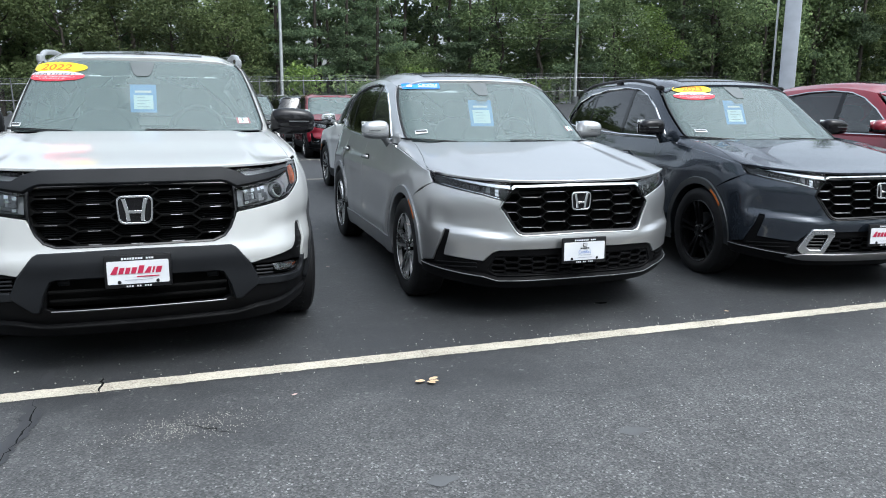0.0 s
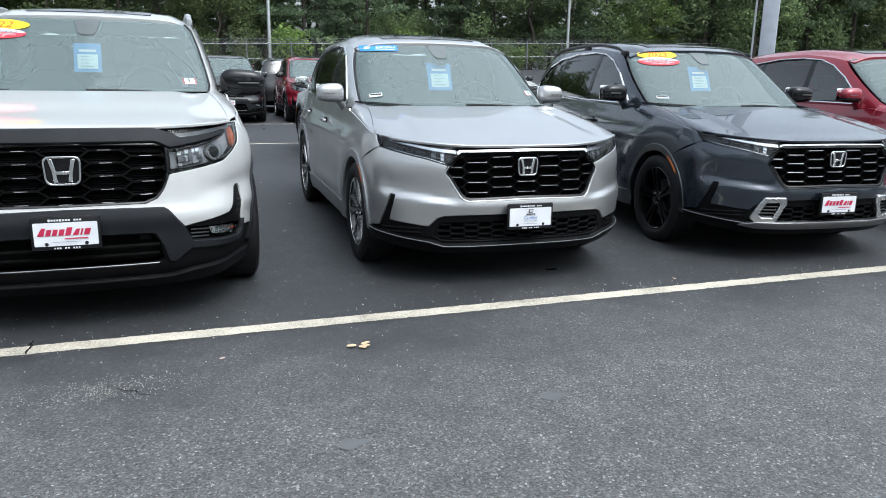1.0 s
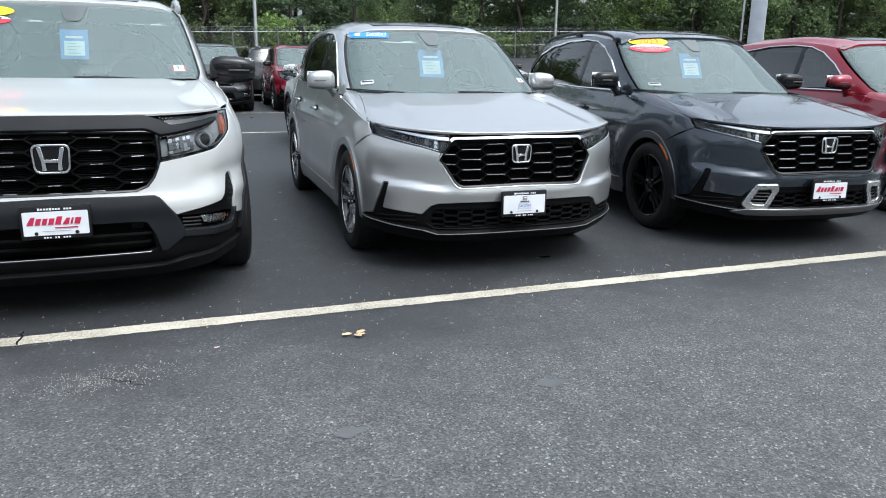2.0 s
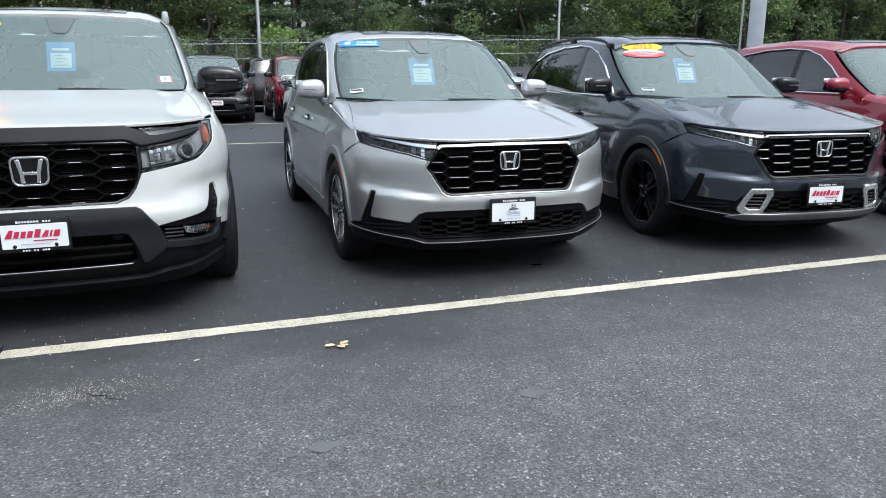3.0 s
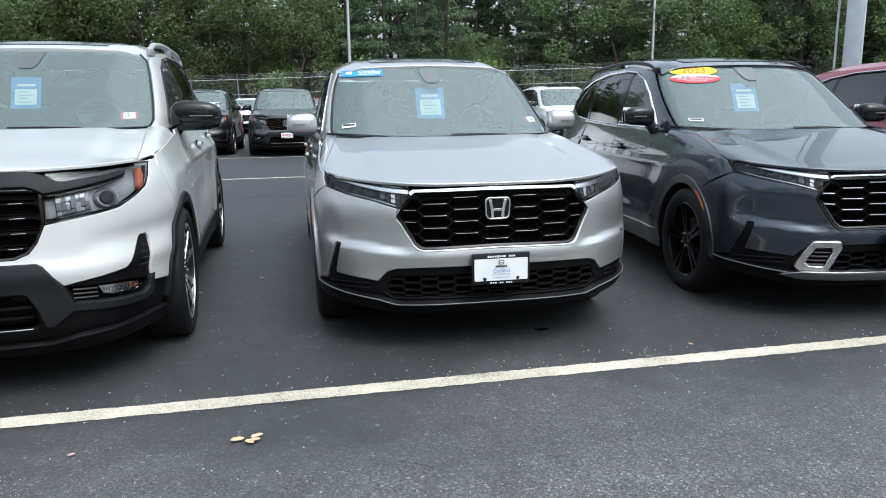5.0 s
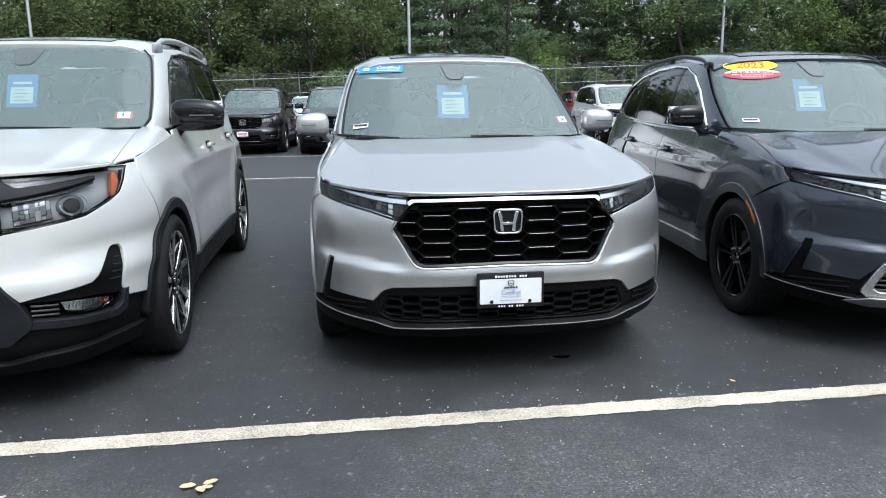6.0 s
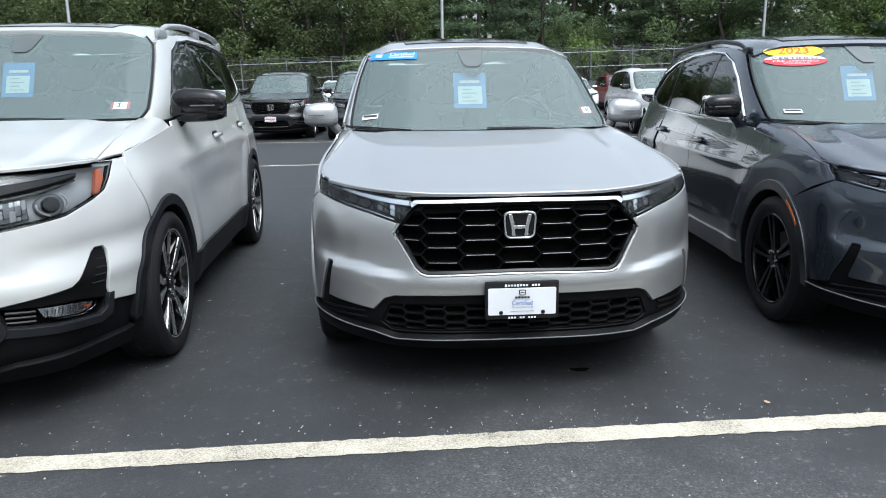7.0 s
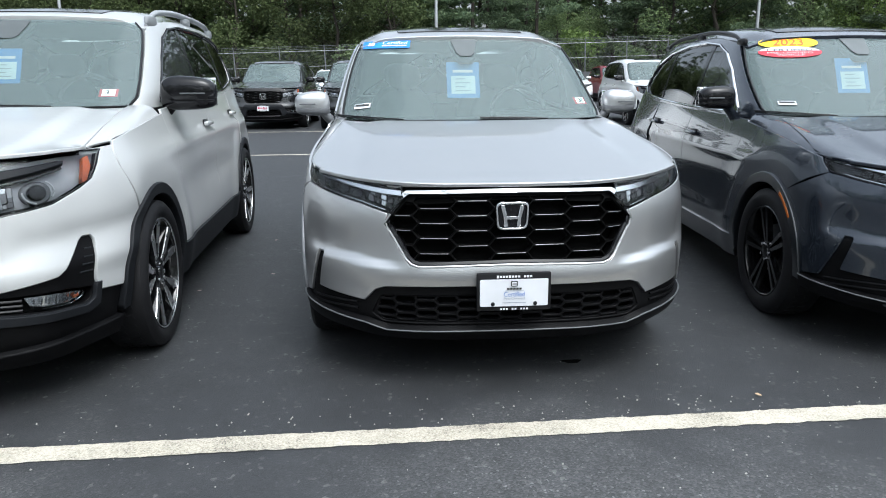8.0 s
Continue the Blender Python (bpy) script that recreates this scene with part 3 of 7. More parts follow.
def build_body(c, car, paint_m, step=0.035, roof_m=None, glass_rear=None):
    """The panels that all the cars share: bonnet, wings, doors, quarters, roof, glass, cladding."""
    L, G, H = c.low, c.cab, c.hood
    ya, yb = c.axles
    d0, d1, d2 = c.doors
    # bonnet
    ynose = [(x, float(np.interp(x, L.x[:2080], L.y[:2080]))) for x in np.linspace(0, float(c.hood_cut(0.3)), 12)]
    fz = lambda x, y: y + float(L.front(c.hood.height(np.array(x), np.array(y)))) * (1 - sstep(0.25, 1.0, y)) + 0.006
    right = [(x, fz(x, y)) for x, y in ynose]
    y_end = right[-1][1]
    cow = lambda x: float(np.interp(x, G.x[:2080], G.y[:2080])) - 0.05
    cut = [(float(c.hood_cut(y)), y) for y in np.linspace(y_end + 0.03, cow(0.72) - 0.02, 8)]
    back = [(x, cow(x)) for x in np.linspace(cut[-1][0], 0, 6)]
    half = right + cut + back
    outline = half + [(-x, y) for x, y in half[::-1] if x > 1e-6]
    part("bonnet", skin("bonnet", H, outline, step, thick=0.014, soft=0.005), paint_m, car)
    # cowl under the windscreen
    cow2 = [(x, cow(x) + 0.006) for x in np.linspace(-0.70, 0.70, 15)]
    cow3 = [(x, cow(x) + 0.13) for x in np.linspace(0.70, -0.70, 15)]
    part("cowl", skin("cowl", Sheet(lambda x, y: c.hood.height(x * 0.9, y) - 0.022), cow2 + cow3, 0.05), BLACK_SATIN, car)
    for sgn in (1, -1):
        # front wing: flank below the bonnet edge, and its rolled top
        edge_y = np.linspace(c.wing_edge_y, d0, 10)
        ze = lambda y: float(c.hood.height(np.array(c.hood_w(y) - 0.0015), np.array(y)))
        top = [(y, ze(y)) for y in edge_y]
        wing = top + [(d0, c.clad_top + 0.03), (c.axles[0] + math.sqrt(max(0.01, (c.lip - 0.01) ** 2 - (c.clad_top + 0.03 - c.wheel_r) ** 2)), c.clad_top + 0.03)] + [p for p in arch_pts(c, 0, c.lip - 0.01, 3, c.wing_a, 16)] + c.wing_front
        m1 = skin("wing_flank", L, side_uv(c, wing, sgn), step)
        ys = np.linspace(c.wing_top_y, min(d0 + 0.25, cow(0.72) + 0.22), 9)
        t1 = [(sgn * float(c.hood_w(y) - 0.0015), y) for y in ys]
        t2 = [(sgn * (float(c.hood_cut(y)) + 0.008), y) for y in ys[::-1]]
        m2 = skin("wing_top", H, t1 + t2, step)
        part("front_wing", join_meshes("front_wing", [m1, m2]), paint_m, car)
        # doors
        b = c.belt
        f = 0.004
        doorf = [(d0 + f, c.clad_top + 0.035), (d1 - f, c.clad_top + 0.035), (d1 - f, float(b(d1)) - 0.006), (d0 + 0.25, float(b(d0 + 0.25)) - 0.006), (d0 + f, float(b(d0)) - 0.012)]
        ar = [p for p in arch_pts(c, 1, c.lip - 0.01, 175, 115, 10)]
        doorr = [(d1 + f, c.clad_top + 0.035), (ar[0][0] - 0.012, c.clad_top + 0.035)] + [(y - 0.012, z) for y, z in ar if z > c.clad_top + 0.05 and y < d2] + [(d2, float(b(d2)) - 0.006), (d1 + f, float(b(d1)) - 0.006)]
        for nm, o, hy in (("front_door", doorf, d1 - 0.16), ("rear_door", doorr, d2 - 0.10)):
            dr = part(nm, skin(nm, L, side_uv(c, o, sgn), step), paint_m, car)
            hz = float(b(hy)) - 0.16
            hp = L.at(np.array(sgn * L.sy(hy, hz)), np.array(hz))
            bm = bmesh.new()
            box_bm(bm, (0.030, 0.20, 0.030), Matrix.Translation((hp[0] + sgn * 0.026, hp[1], hp[2])), 0.012, 3)
            part("door_handle", bm_mesh("door_handle", bm), c.handle_m, dr)
            bm = bmesh.new()
            box_bm(bm, (0.008, 0.12, 0.055), Matrix.Translation((hp[0] + sgn * 0.002, hp[1] - 0.01, hp[2])), 0.003, 2)
            part("handle_cup", bm_mesh("handle_cup", bm), BLACK_SATIN, dr)
        # rear quarter
        ar2 = arch_pts(c, 1, c.lip - 0.01, 112, 5, 12)
        q = [(d2 + f, float(b(d2)) - 0.006), (c.axles[1] + (c.lip - 0.01) * math.cos(radians(113)), c.wheel_r + (c.lip - 0.01) * math.sin(radians(113)))] + ar2 + [(c.length - 0.42, 0.52), (c.length - 0.22, 0.62), (c.length - 0.16, 0.9), (c.length - 0.18, float(b(4.3)) - 0.006), (4.0, float(b(4.0)) - 0.006)]
        part("rear_quarter", skin("rear_quarter", L, side_uv(c, q, sgn), step), paint_m, car)
        # sill and arch cladding
        s0, s1 = ya + c.lip - 0.02, yb - c.lip + 0.02
        sill = [(s0 - 0.02, c.sill), (s1 + 0.02, c.sill), (s1, c.clad_top + 0.03), (s0, c.clad_top + 0.03)]
        part("sill_cladding", skin("sill_cladding", L, side_uv(c, sill, sgn), step, off=0.012, thick=0.05), c.clad_m, car)
        for i, (a0, a1) in enumerate(((-12, c.lip_a), (172, -10))):
            outer = arch_pts(c, i, c.lip, a0, a1, 26)
            inner = arch_pts(c, i, c.arch, a1, a0, 26)
            part("arch_cladding", skin("arch_cladding", L, side_uv(c, outer + inner, sgn), 0.03, off=0.014, thick=0.06, soft=0.006), c.clad_m, car)
        # greenhouse
        rail = {}
        def rail_edge(y):
            k = round(y, 4)
            if k not in rail:
                x = 0.62
                for _ in range(30):
                    z = float(c.roof.height(np.array(x), np.array(y)))
                    gx = float(G.flat(np.array(G.sy(y, z)), np.array(z))[0])
                    x = 0.6 * x + 0.4 * gx
                rail[k] = (x, z)
            return rail[k]
        c.rail_edge = rail_edge
        ring = side_uv(c, c.dlo, sgn, G)
        y_p = c.pillars
        frame_o = [(y, float(c.belt(y)) - 0.004) for y in np.linspace(1.42, c.length - 0.18, 10)]
        rh = lambda y: rail_edge(y)[1]
        up = [(c.length - 0.30, rh(c.roof_y[1] - 0.02) - 0.16), (c.roof_y[1], rh(c.roof_y[1]) - 0.02)]
        up += [(y, rail_edge(y)[1]) for y in np.linspace(c.roof_y[1] - 0.2, c.roof_y[0] + 0.12, 10)]
        o = side_uv(c, frame_o, sgn, G) + side_uv(c, up, sgn, G)
        o += [(sgn * G.sx(x + 0.012, z), z) for x, z in c.screen[::-1][2:]]
        part("side_frame", skin("side_frame", G, o, step, holes=[ring], thick=0.03), paint_m, car)
        # glass, split by the pillars
        zt = lambda y: float(np.interp(y, [p[0] for p in c.dlo[:10]], [p[1] for p in c.dlo[:10]]))
        zl = lambda y: float(np.interp(y, [p[0] for p in (c.dlo[:1] + c.dlo[:9:-1])], [p[1] for p in (c.dlo[:1] + c.dlo[:9:-1])]))
        y0, y3 = c.dlo[0][0], max(p[0] for p in c.dlo)
        cuts = [y0 + 0.01, y_p[1] - 0.03, y_p[1] + 0.03, y_p[2] - 0.025, y_p[2] + 0.02, y3 - 0.02]
        for k, nm in enumerate(("front_window", "rear_window", "quarter_window")):
            a, bb = cuts[2 * k], cuts[2 * k + 1]
            n = 8
            lo_ = [(y, zl(y)) for y in np.linspace(a, bb, n)]
            hi_ = [(y, max(zt(y), zl(y) + 0.004)) for y in np.linspace(bb, a, n + 4)]
            part(nm, skin(nm, G, side_uv(c, lo_ + hi_, sgn, G), 0.06, off=-0.010, thick=0.0), SIDE_GLASS if k == 0 else (glass_rear or PRIVACY_GLASS), car)
            if k < 2:
                x0, x1 = bb, cuts[2 * k + 2]
                pil = [(x0, zl(x0)), (x1, zl(x1)), (x1, zt(x1)), (x0, zt(x0))]
                part("door_pillar", skin("door_pillar", G, side_uv(c, pil, sgn, G), 0.06, off=-0.006, thick=0.02), BLACK_GLOSS, car)
        # bright or black surround of the side glass
        loop = dense(ring, 0.03 if step < 0.05 else 0.07)
        pts = G.at(loop[:, 0], loop[:, 1]) + surf_normal(G, loop[:, 0], loop[:, 1]) * 0.002
        part("window_trim", tube_mesh("window_trim", pts, 0.0085, 6 if step < 0.05 else 4, closed=True), c.trim_m, car)
        # inner lining that closes the gaps
        inn = [(y, 0.30) for y in (ya + c.arch + 0.03, yb - c.arch - 0.03)] + arch_pts(c, 1, c.arch + 0.02, 175, 5, 10) + [(c.length - 0.25, 0.35), (c.length - 0.2, float(b(4.3))), (yb, float(b(3.6))), (d0, float(b(d0))), (0.62, ze(0.62) - 0.02), (0.48, 0.7)] + arch_pts(c, 0, c.arch + 0.02, 130, 5, 10)
        part("inner_panel", skin("inner_panel", L, side_uv(c, inn, sgn), 0.09, off=-0.035, thick=0.0), VOID, car)
    # roof
    ys = np.linspace(c.roof_y[0], c.roof_y[1], 14)
    xs = np.linspace(-1, 1, 9)
    bow = lambda u: 0.055 * u * u
    fr = [(u * c.rail_edge(c.roof_y[0] + 0.10)[0], c.roof_y[0] + bow(u) - 0.0) for u in xs]
    r1 = [(c.rail_edge(y)[0], y) for y in ys if y > c.roof_y[0] + 0.12]
    rr = [(u * c.rail_edge(c.roof_y[1])[0], c.roof_y[1] + 0.04 * (1 - u * u)) for u in xs[::-1]]
    out = fr + r1 + rr[1:-1] + [(-x, y) for x, y in r1[::-1]]
    part("roof", skin("roof", c.roof, out, 0.06, thick=0.03), roof_m or paint_m, car)
    # windscreen with its black border
    sc = [(G.sx(x, z), z) for x, z in c.screen]
    sc = sc + [(-s, z) for s, z in sc[::-1]]
    zb0 = c.screen[0][1]
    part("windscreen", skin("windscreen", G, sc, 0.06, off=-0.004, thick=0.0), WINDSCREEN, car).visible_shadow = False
    cx, cz = 0.0, sum(z for _, z in sc) / len(sc)
    inner = [(s * 0.955, cz + (z - cz) * 0.93) for s, z in sc]
    part("screen_border", skin("screen_border", G, sc, 0.05, holes=[inner], off=-0.009, thick=0.0), BLACK_SATIN, car)
    edge = [(G.sx(x, z), z) for x, z in c.screen[:5]]
    for sgn in (1, -1):
        e = [(sgn * s, z) for s, z in edge]
        part("pillar_trim", tube_on("pillar_trim", G, e, 0.006, -0.001), BLACK_SATIN, car)
    ry = c.roof_y[0]
    so = mirrored([(0, ry + 0.16), (0.42, ry + 0.20), (0.44, ry + 0.95), (0, ry + 1.0)])
    part("sunroof", skin("sunroof", c.roof, so, 0.08, off=0.005, thick=0.012), BLACK_GLOSS, car)
    # tail
    se = L.s[-1]
    zt_ = float(c.belt(4.4))
    t_ = [(L.sy(c.length - 0.17, 0.5), 0.40), (se, 0.40), (se, zt_), (L.sy(c.length - 0.18, zt_ - 0.01), zt_)]
    g_ = [(G.sy(c.length - 0.36, zt_ + 0.03), zt_), (G.s[-1], zt_), (G.s[-1], rh(c.roof_y[1])), (G.sy(c.roof_y[1] - 0.05, rh(c.roof_y[1]) - 0.01), rh(c.roof_y[1]) - 0.01)]
    tm = [skin("tail", L, t_, 0.08), skin("tail", L, flip_u(t_), 0.08)]
    part("tailgate", join_meshes("tailgate", tm), paint_m, car)
    part("rear_window_glass", join_meshes("rear_glass", [skin("rg", G, g_, 0.08), skin("rg", G, flip_u(g_), 0.08)]), PRIVACY_GLASS, car)
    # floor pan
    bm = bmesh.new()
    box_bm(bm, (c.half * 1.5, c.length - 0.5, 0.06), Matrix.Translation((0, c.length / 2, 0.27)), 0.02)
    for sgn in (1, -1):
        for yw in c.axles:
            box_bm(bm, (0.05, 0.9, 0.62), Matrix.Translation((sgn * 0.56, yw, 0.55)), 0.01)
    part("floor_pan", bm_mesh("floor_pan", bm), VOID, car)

# ---------------------------------------------------------------- car details
def mirrored(right):
    """A whole outline from its right half, listed from the lower middle round to the upper middle."""
    return list(right) + [(-u, v) for u, v in right[::-1] if abs(u) > 1e-6]


def text_shape(text, bold=0.0):
    cu = bpy.data.curves.new("lettering", "FONT")
    cu.body = text
    cu.align_x = "CENTER"
    cu.align_y = "CENTER"
    cu.size = 1.0
    cu.offset = bold
    cu.resolution_u = 3
    ob = bpy.data.objects.new("lettering", cu)
    scene.collection.objects.link(ob)
    bpy.context.view_layer.update()
    me = bpy.data.meshes.new_from_object(ob.evaluated_get(bpy.context.evaluated_depsgraph_get()))
    bpy.data.objects.remove(ob)
    v = np.array([tuple(p.co[:2]) for p in me.vertices])
    f = [tuple(p.vertices) for p in me.polygons]
    lo, hi = v.min(0), v.max(0)
    return (v - (lo + hi) / 2) / (hi - lo), f


def text_on(name, surf, text, u, v, w, h, off=0.006, bold=0.0, slant=0.0, lean=0.0):
    """Lettering laid on a surface, w by h in its own coordinates."""
    p, f = text_shape(text, bold)
    uu = u + p[:, 0] * w + slant * p[:, 1] * h
    vv = v + p[:, 1] * h + lean * p[:, 0] * w
    q = surf.at(uu, vv) + surf_normal(surf, uu, vv) * off
    n = surf_normal(surf, uu, vv)
    return raw_mesh(name, q, f, False)


class Flat:
    """An upright plane facing -y at depth y0."""

    def __init__(self, y0, x0=0.0, z0=0.0):
        self.o = (x0, y0, z0)

    def at(self, x, z):
        x, z = np.asarray(x, float), np.asarray(z, float)
        return np.stack([x + self.o[0], self.o[1] + 0 * x, z + self.o[2]], -1)


def rect(u, v, w, h, r=0.0):
    o = [(u - w / 2, v - h / 2), (u + w / 2, v - h / 2), (u + w / 2, v + h / 2), (u - w / 2, v + h / 2)]
    return rounded(o, r) if r > 0 else o


def oval(u, v, a, b, n=28):
    return [(u + a * math.cos(2 * math.pi * k / n), v + b * math.sin(2 * math.pi * k / n)) for k in range(n)]


def honeycomb(region, a, b, h, px, pz, phase=0.0):
    """Six-sided openings in staggered columns that fit inside a region."""
    reg = np.array(region, float)
    lo, hi = reg.min(0), reg.max(0)
    cells = []
    k0, k1 = int(math.floor(lo[0] / px)) - 1, int(math.ceil(hi[0] / px)) + 1
    for k in range(k0, k1 + 1):
        for j in range(-2, int((hi[1] - lo[1]) / pz) + 3):
            x, z = k * px, lo[1] + phase + j * pz + (pz / 2 if k % 2 else 0)
            o = np.array([(x - a, z), (x - b, z - h), (x + b, z - h), (x + a, z), (x + b, z + h), (x - b, z + h)])
            ok = inside(reg, o)
            if ok.all() and not near_edge(reg, o, 0.005).any():
                cells.append([tuple(p) for p in o])
            elif ok.any():
                cl = clip_cell(o, reg)
                if cl is not None:
                    cells.append(cl)
    return cells


def clip_cell(o, reg):
    """A cell cut back to stay inside the region (both convex)."""
    poly = [np.array(p) for p in o]
    n = len(reg)
    cen = reg.mean(0)
    for i in range(n):
        p, q = reg[i], reg[(i + 1) % n]
        d = q - p
        nn = np.array([-d[1], d[0]])
        ln = np.hypot(*nn)
        if ln < 1e-9:
            continue
        nn = nn / ln
        if (cen - p) @ nn < 0:
            nn = -nn
        out = []
        for j in range(len(poly)):
            a, b = poly[j], poly[(j + 1) % len(poly)]
            da, db = (a - p) @ nn - 0.008, (b - p) @ nn - 0.008
            if da >= 0:
                out.append(a)
            if da * db < 0:
                out.append(a + (b - a) * da / (da - db))
        poly = out
        if len(poly) < 3:
            return None
    pa = np.array(poly)
    area = 0.5 * abs(np.sum(pa[:, 0] * np.roll(pa[:, 1], -1) - np.roll(pa[:, 0], -1) * pa[:, 1]))
    return [tuple(p) for p in poly] if area > 4e-4 else None


def tube_on(name, surf, uv, r, off=0.0, step=0.03, closed=False, sides=6):
    pts = []
    n = len(uv)
    for i in range(n if closed else n - 1):
        a, b = np.array(uv[i], float), np.array(uv[(i + 1) % n], float)
        k = max(1, int(np.hypot(*(b - a)) / step))
        pts += [a + (b - a) * j / k for j in range(k)]
    if not closed:
        pts.append(np.array(uv[-1], float))
    pts = np.array(pts)
    q = surf.at(pts[:, 0], pts[:, 1]) + surf_normal(surf, pts[:, 0], pts[:, 1]) * off
    return tube_mesh(name, q, r, sides, closed)


def emblem(car, c, z, off, scale=1.0, parent=None):
    """Chrome badge: a rounded frame with two leaning posts and a bar."""
    y = float(c.low.at(np.array(0.0), np.array(z))[1]) - off
    w, h = 0.070 * scale, 0.057 * scale
    o = rounded([(-w * 0.90, -h), (w * 0.90, -h), (w, h), (-w, h)], 0.028 * scale, 5)
    i_ = [(x * 0.925, zz * 0.91) for x, zz in o]
    f = Flat(y, 0, z)
    b = part("badge", skin("badge", f, o, 0.02, holes=[i_], thick=0.02, soft=0.004), CHROME, parent or car, "chrome badge")
    part("badge_field", skin("badge_field", Flat(y + 0.012, 0, z), [(x * 0.95, zz * 0.95) for x, zz in o], 0.05), BLACK_GLOSS, b)
    k = scale
    for s in (1, -1):
        leg = [(s * 0.020 * k, -0.044 * k), (s * 0.033 * k, -0.044 * k), (s * 0.036 * k, -0.008 * k), (s * 0.049 * k, 0.046 * k), (s * 0.035 * k, 0.046 * k), (s * 0.025 * k, -0.002 * k)]
        part("badge_post", skin("badge_post", Flat(y + 0.001, 0, z), leg, 0.05, thick=0.012, soft=0.003), CHROME, b)
    part("badge_bar", skin("badge_bar", Flat(y + 0.0015, 0, z), [(-0.026 * k, -0.013 * k), (0.026 * k, -0.013 * k), (0.027 * k, -0.003 * k), (-0.027 * k, -0.003 * k)], 0.05, thick=0.012, soft=0.003), CHROME, b)


def plate(car, y, z, style, tilt=0.0):
    """Dealer's card in a black frame; lettering of brands and numbers stands as plain bars."""
    holder = part("plate_frame", box_mesh("plate_frame", (0.316, 0.020, 0.166), Matrix.Translation((0, y, z)), 0.007, 2), BLACK_SATIN, car, "black dealer plate frame")
    f = Flat(y - 0.0115, 0, z)
    part("card", skin("card", f, rect(0, -0.004, 0.288, 0.116, 0.006), 0.1, thick=0.003, soft=0.001), PLATE_WHITE, holder, "white printed dealer card")
    bars = [("frame_print", rect(-0.070 + 0.0127 * k, 0.0675, 0.0095, 0.012 if k in (0, 4) else 0.009), PLATE_WHITE) for k in range(12) if k != 8]
    bars += [("frame_print", rect(-0.055 + 0.0122 * k, -0.0735, 0.008, 0.008), PLATE_WHITE) for k in range(10) if k not in (3, 6)]
    if style == "red":
        # the dealer's mark: leaning red blocks of the letters' size, a small stroke below
        u = -0.128
        for k, w in enumerate((0.030, 0.022, 0.021, 0.023, 0.025, 0.028, 0.009, 0.026)):
            lo, hi = -0.010, 0.030 if k in (0, 4) else 0.022
            lean = 0.30
            bars.append(("print_bar", [(u + lean * lo, lo), (u + w + lean * lo, lo), (u + w + lean * hi, hi), (u + lean * hi + (0.012 if k in (0, 5) else 0.0), hi)], PLATE_RED))
            u += w + 0.0075
        bars += [("print_stroke", rect(0.045, -0.026, 0.105, 0.006), PLATE_RED), ("print_underline", rect(0.0, -0.042, 0.13, 0.0025), PRINT_GREY)]
    else:
        ring = rounded([(-0.014, 0.024), (0.014, 0.024), (0.016, 0.048), (-0.016, 0.048)], 0.006)
        bars += [("print_badge", ring, PRINT_BLACK), ("print_gap", [(x * 0.72, 0.036 + (z_ - 0.036) * 0.72) for x, z_ in ring], PLATE_WHITE), ("print_badge", rect(0, 0.036, 0.018, 0.004), PRINT_BLACK)]
        bars += [("print_name", rect(-0.026 + 0.013 * k, 0.0145, 0.010, 0.009), PRINT_BLACK) for k in range(5)]
        bars += [("print_rule", rect(0, 0.006, 0.08, 0.0012), PRINT_GREY), ("print_stroke", rect(0.0, -0.046, 0.10, 0.0025), PRINT_GREY)]
    for k, (nm, o, m) in enumerate(bars):
        part(nm, skin(nm, f, o, 0.1, off=0.0050 if nm == "print_gap" else 0.0062 if k and bars[k - 1][0] == "print_gap" and nm == "print_badge" else 0.0035, thick=0.0), m, holder)
    if style != "red":
        part("lettering", text_on("lettering", f, "Certified", 0, -0.009, 0.088, 0.021, 0.0035), PLATE_BLUE, holder)
        part("lettering", text_on("lettering", f, "Pre-Owned", 0, -0.028, 0.088, 0.011, 0.0035), PRINT_GREY, holder)
    for s in (-0.09, 0.09):
        bm = bmesh.new()
        bmesh.ops.create_cone(bm, cap_ends=True, segments=12, radius1=0.009, radius2=0.006, depth=0.006, matrix=Matrix.Translation((s, y - 0.016, z - 0.052)) @ pose(0, 0, 0, 90))
        part("screw_cap", bm_mesh("screw_cap", bm), BLACK_SATIN, holder)


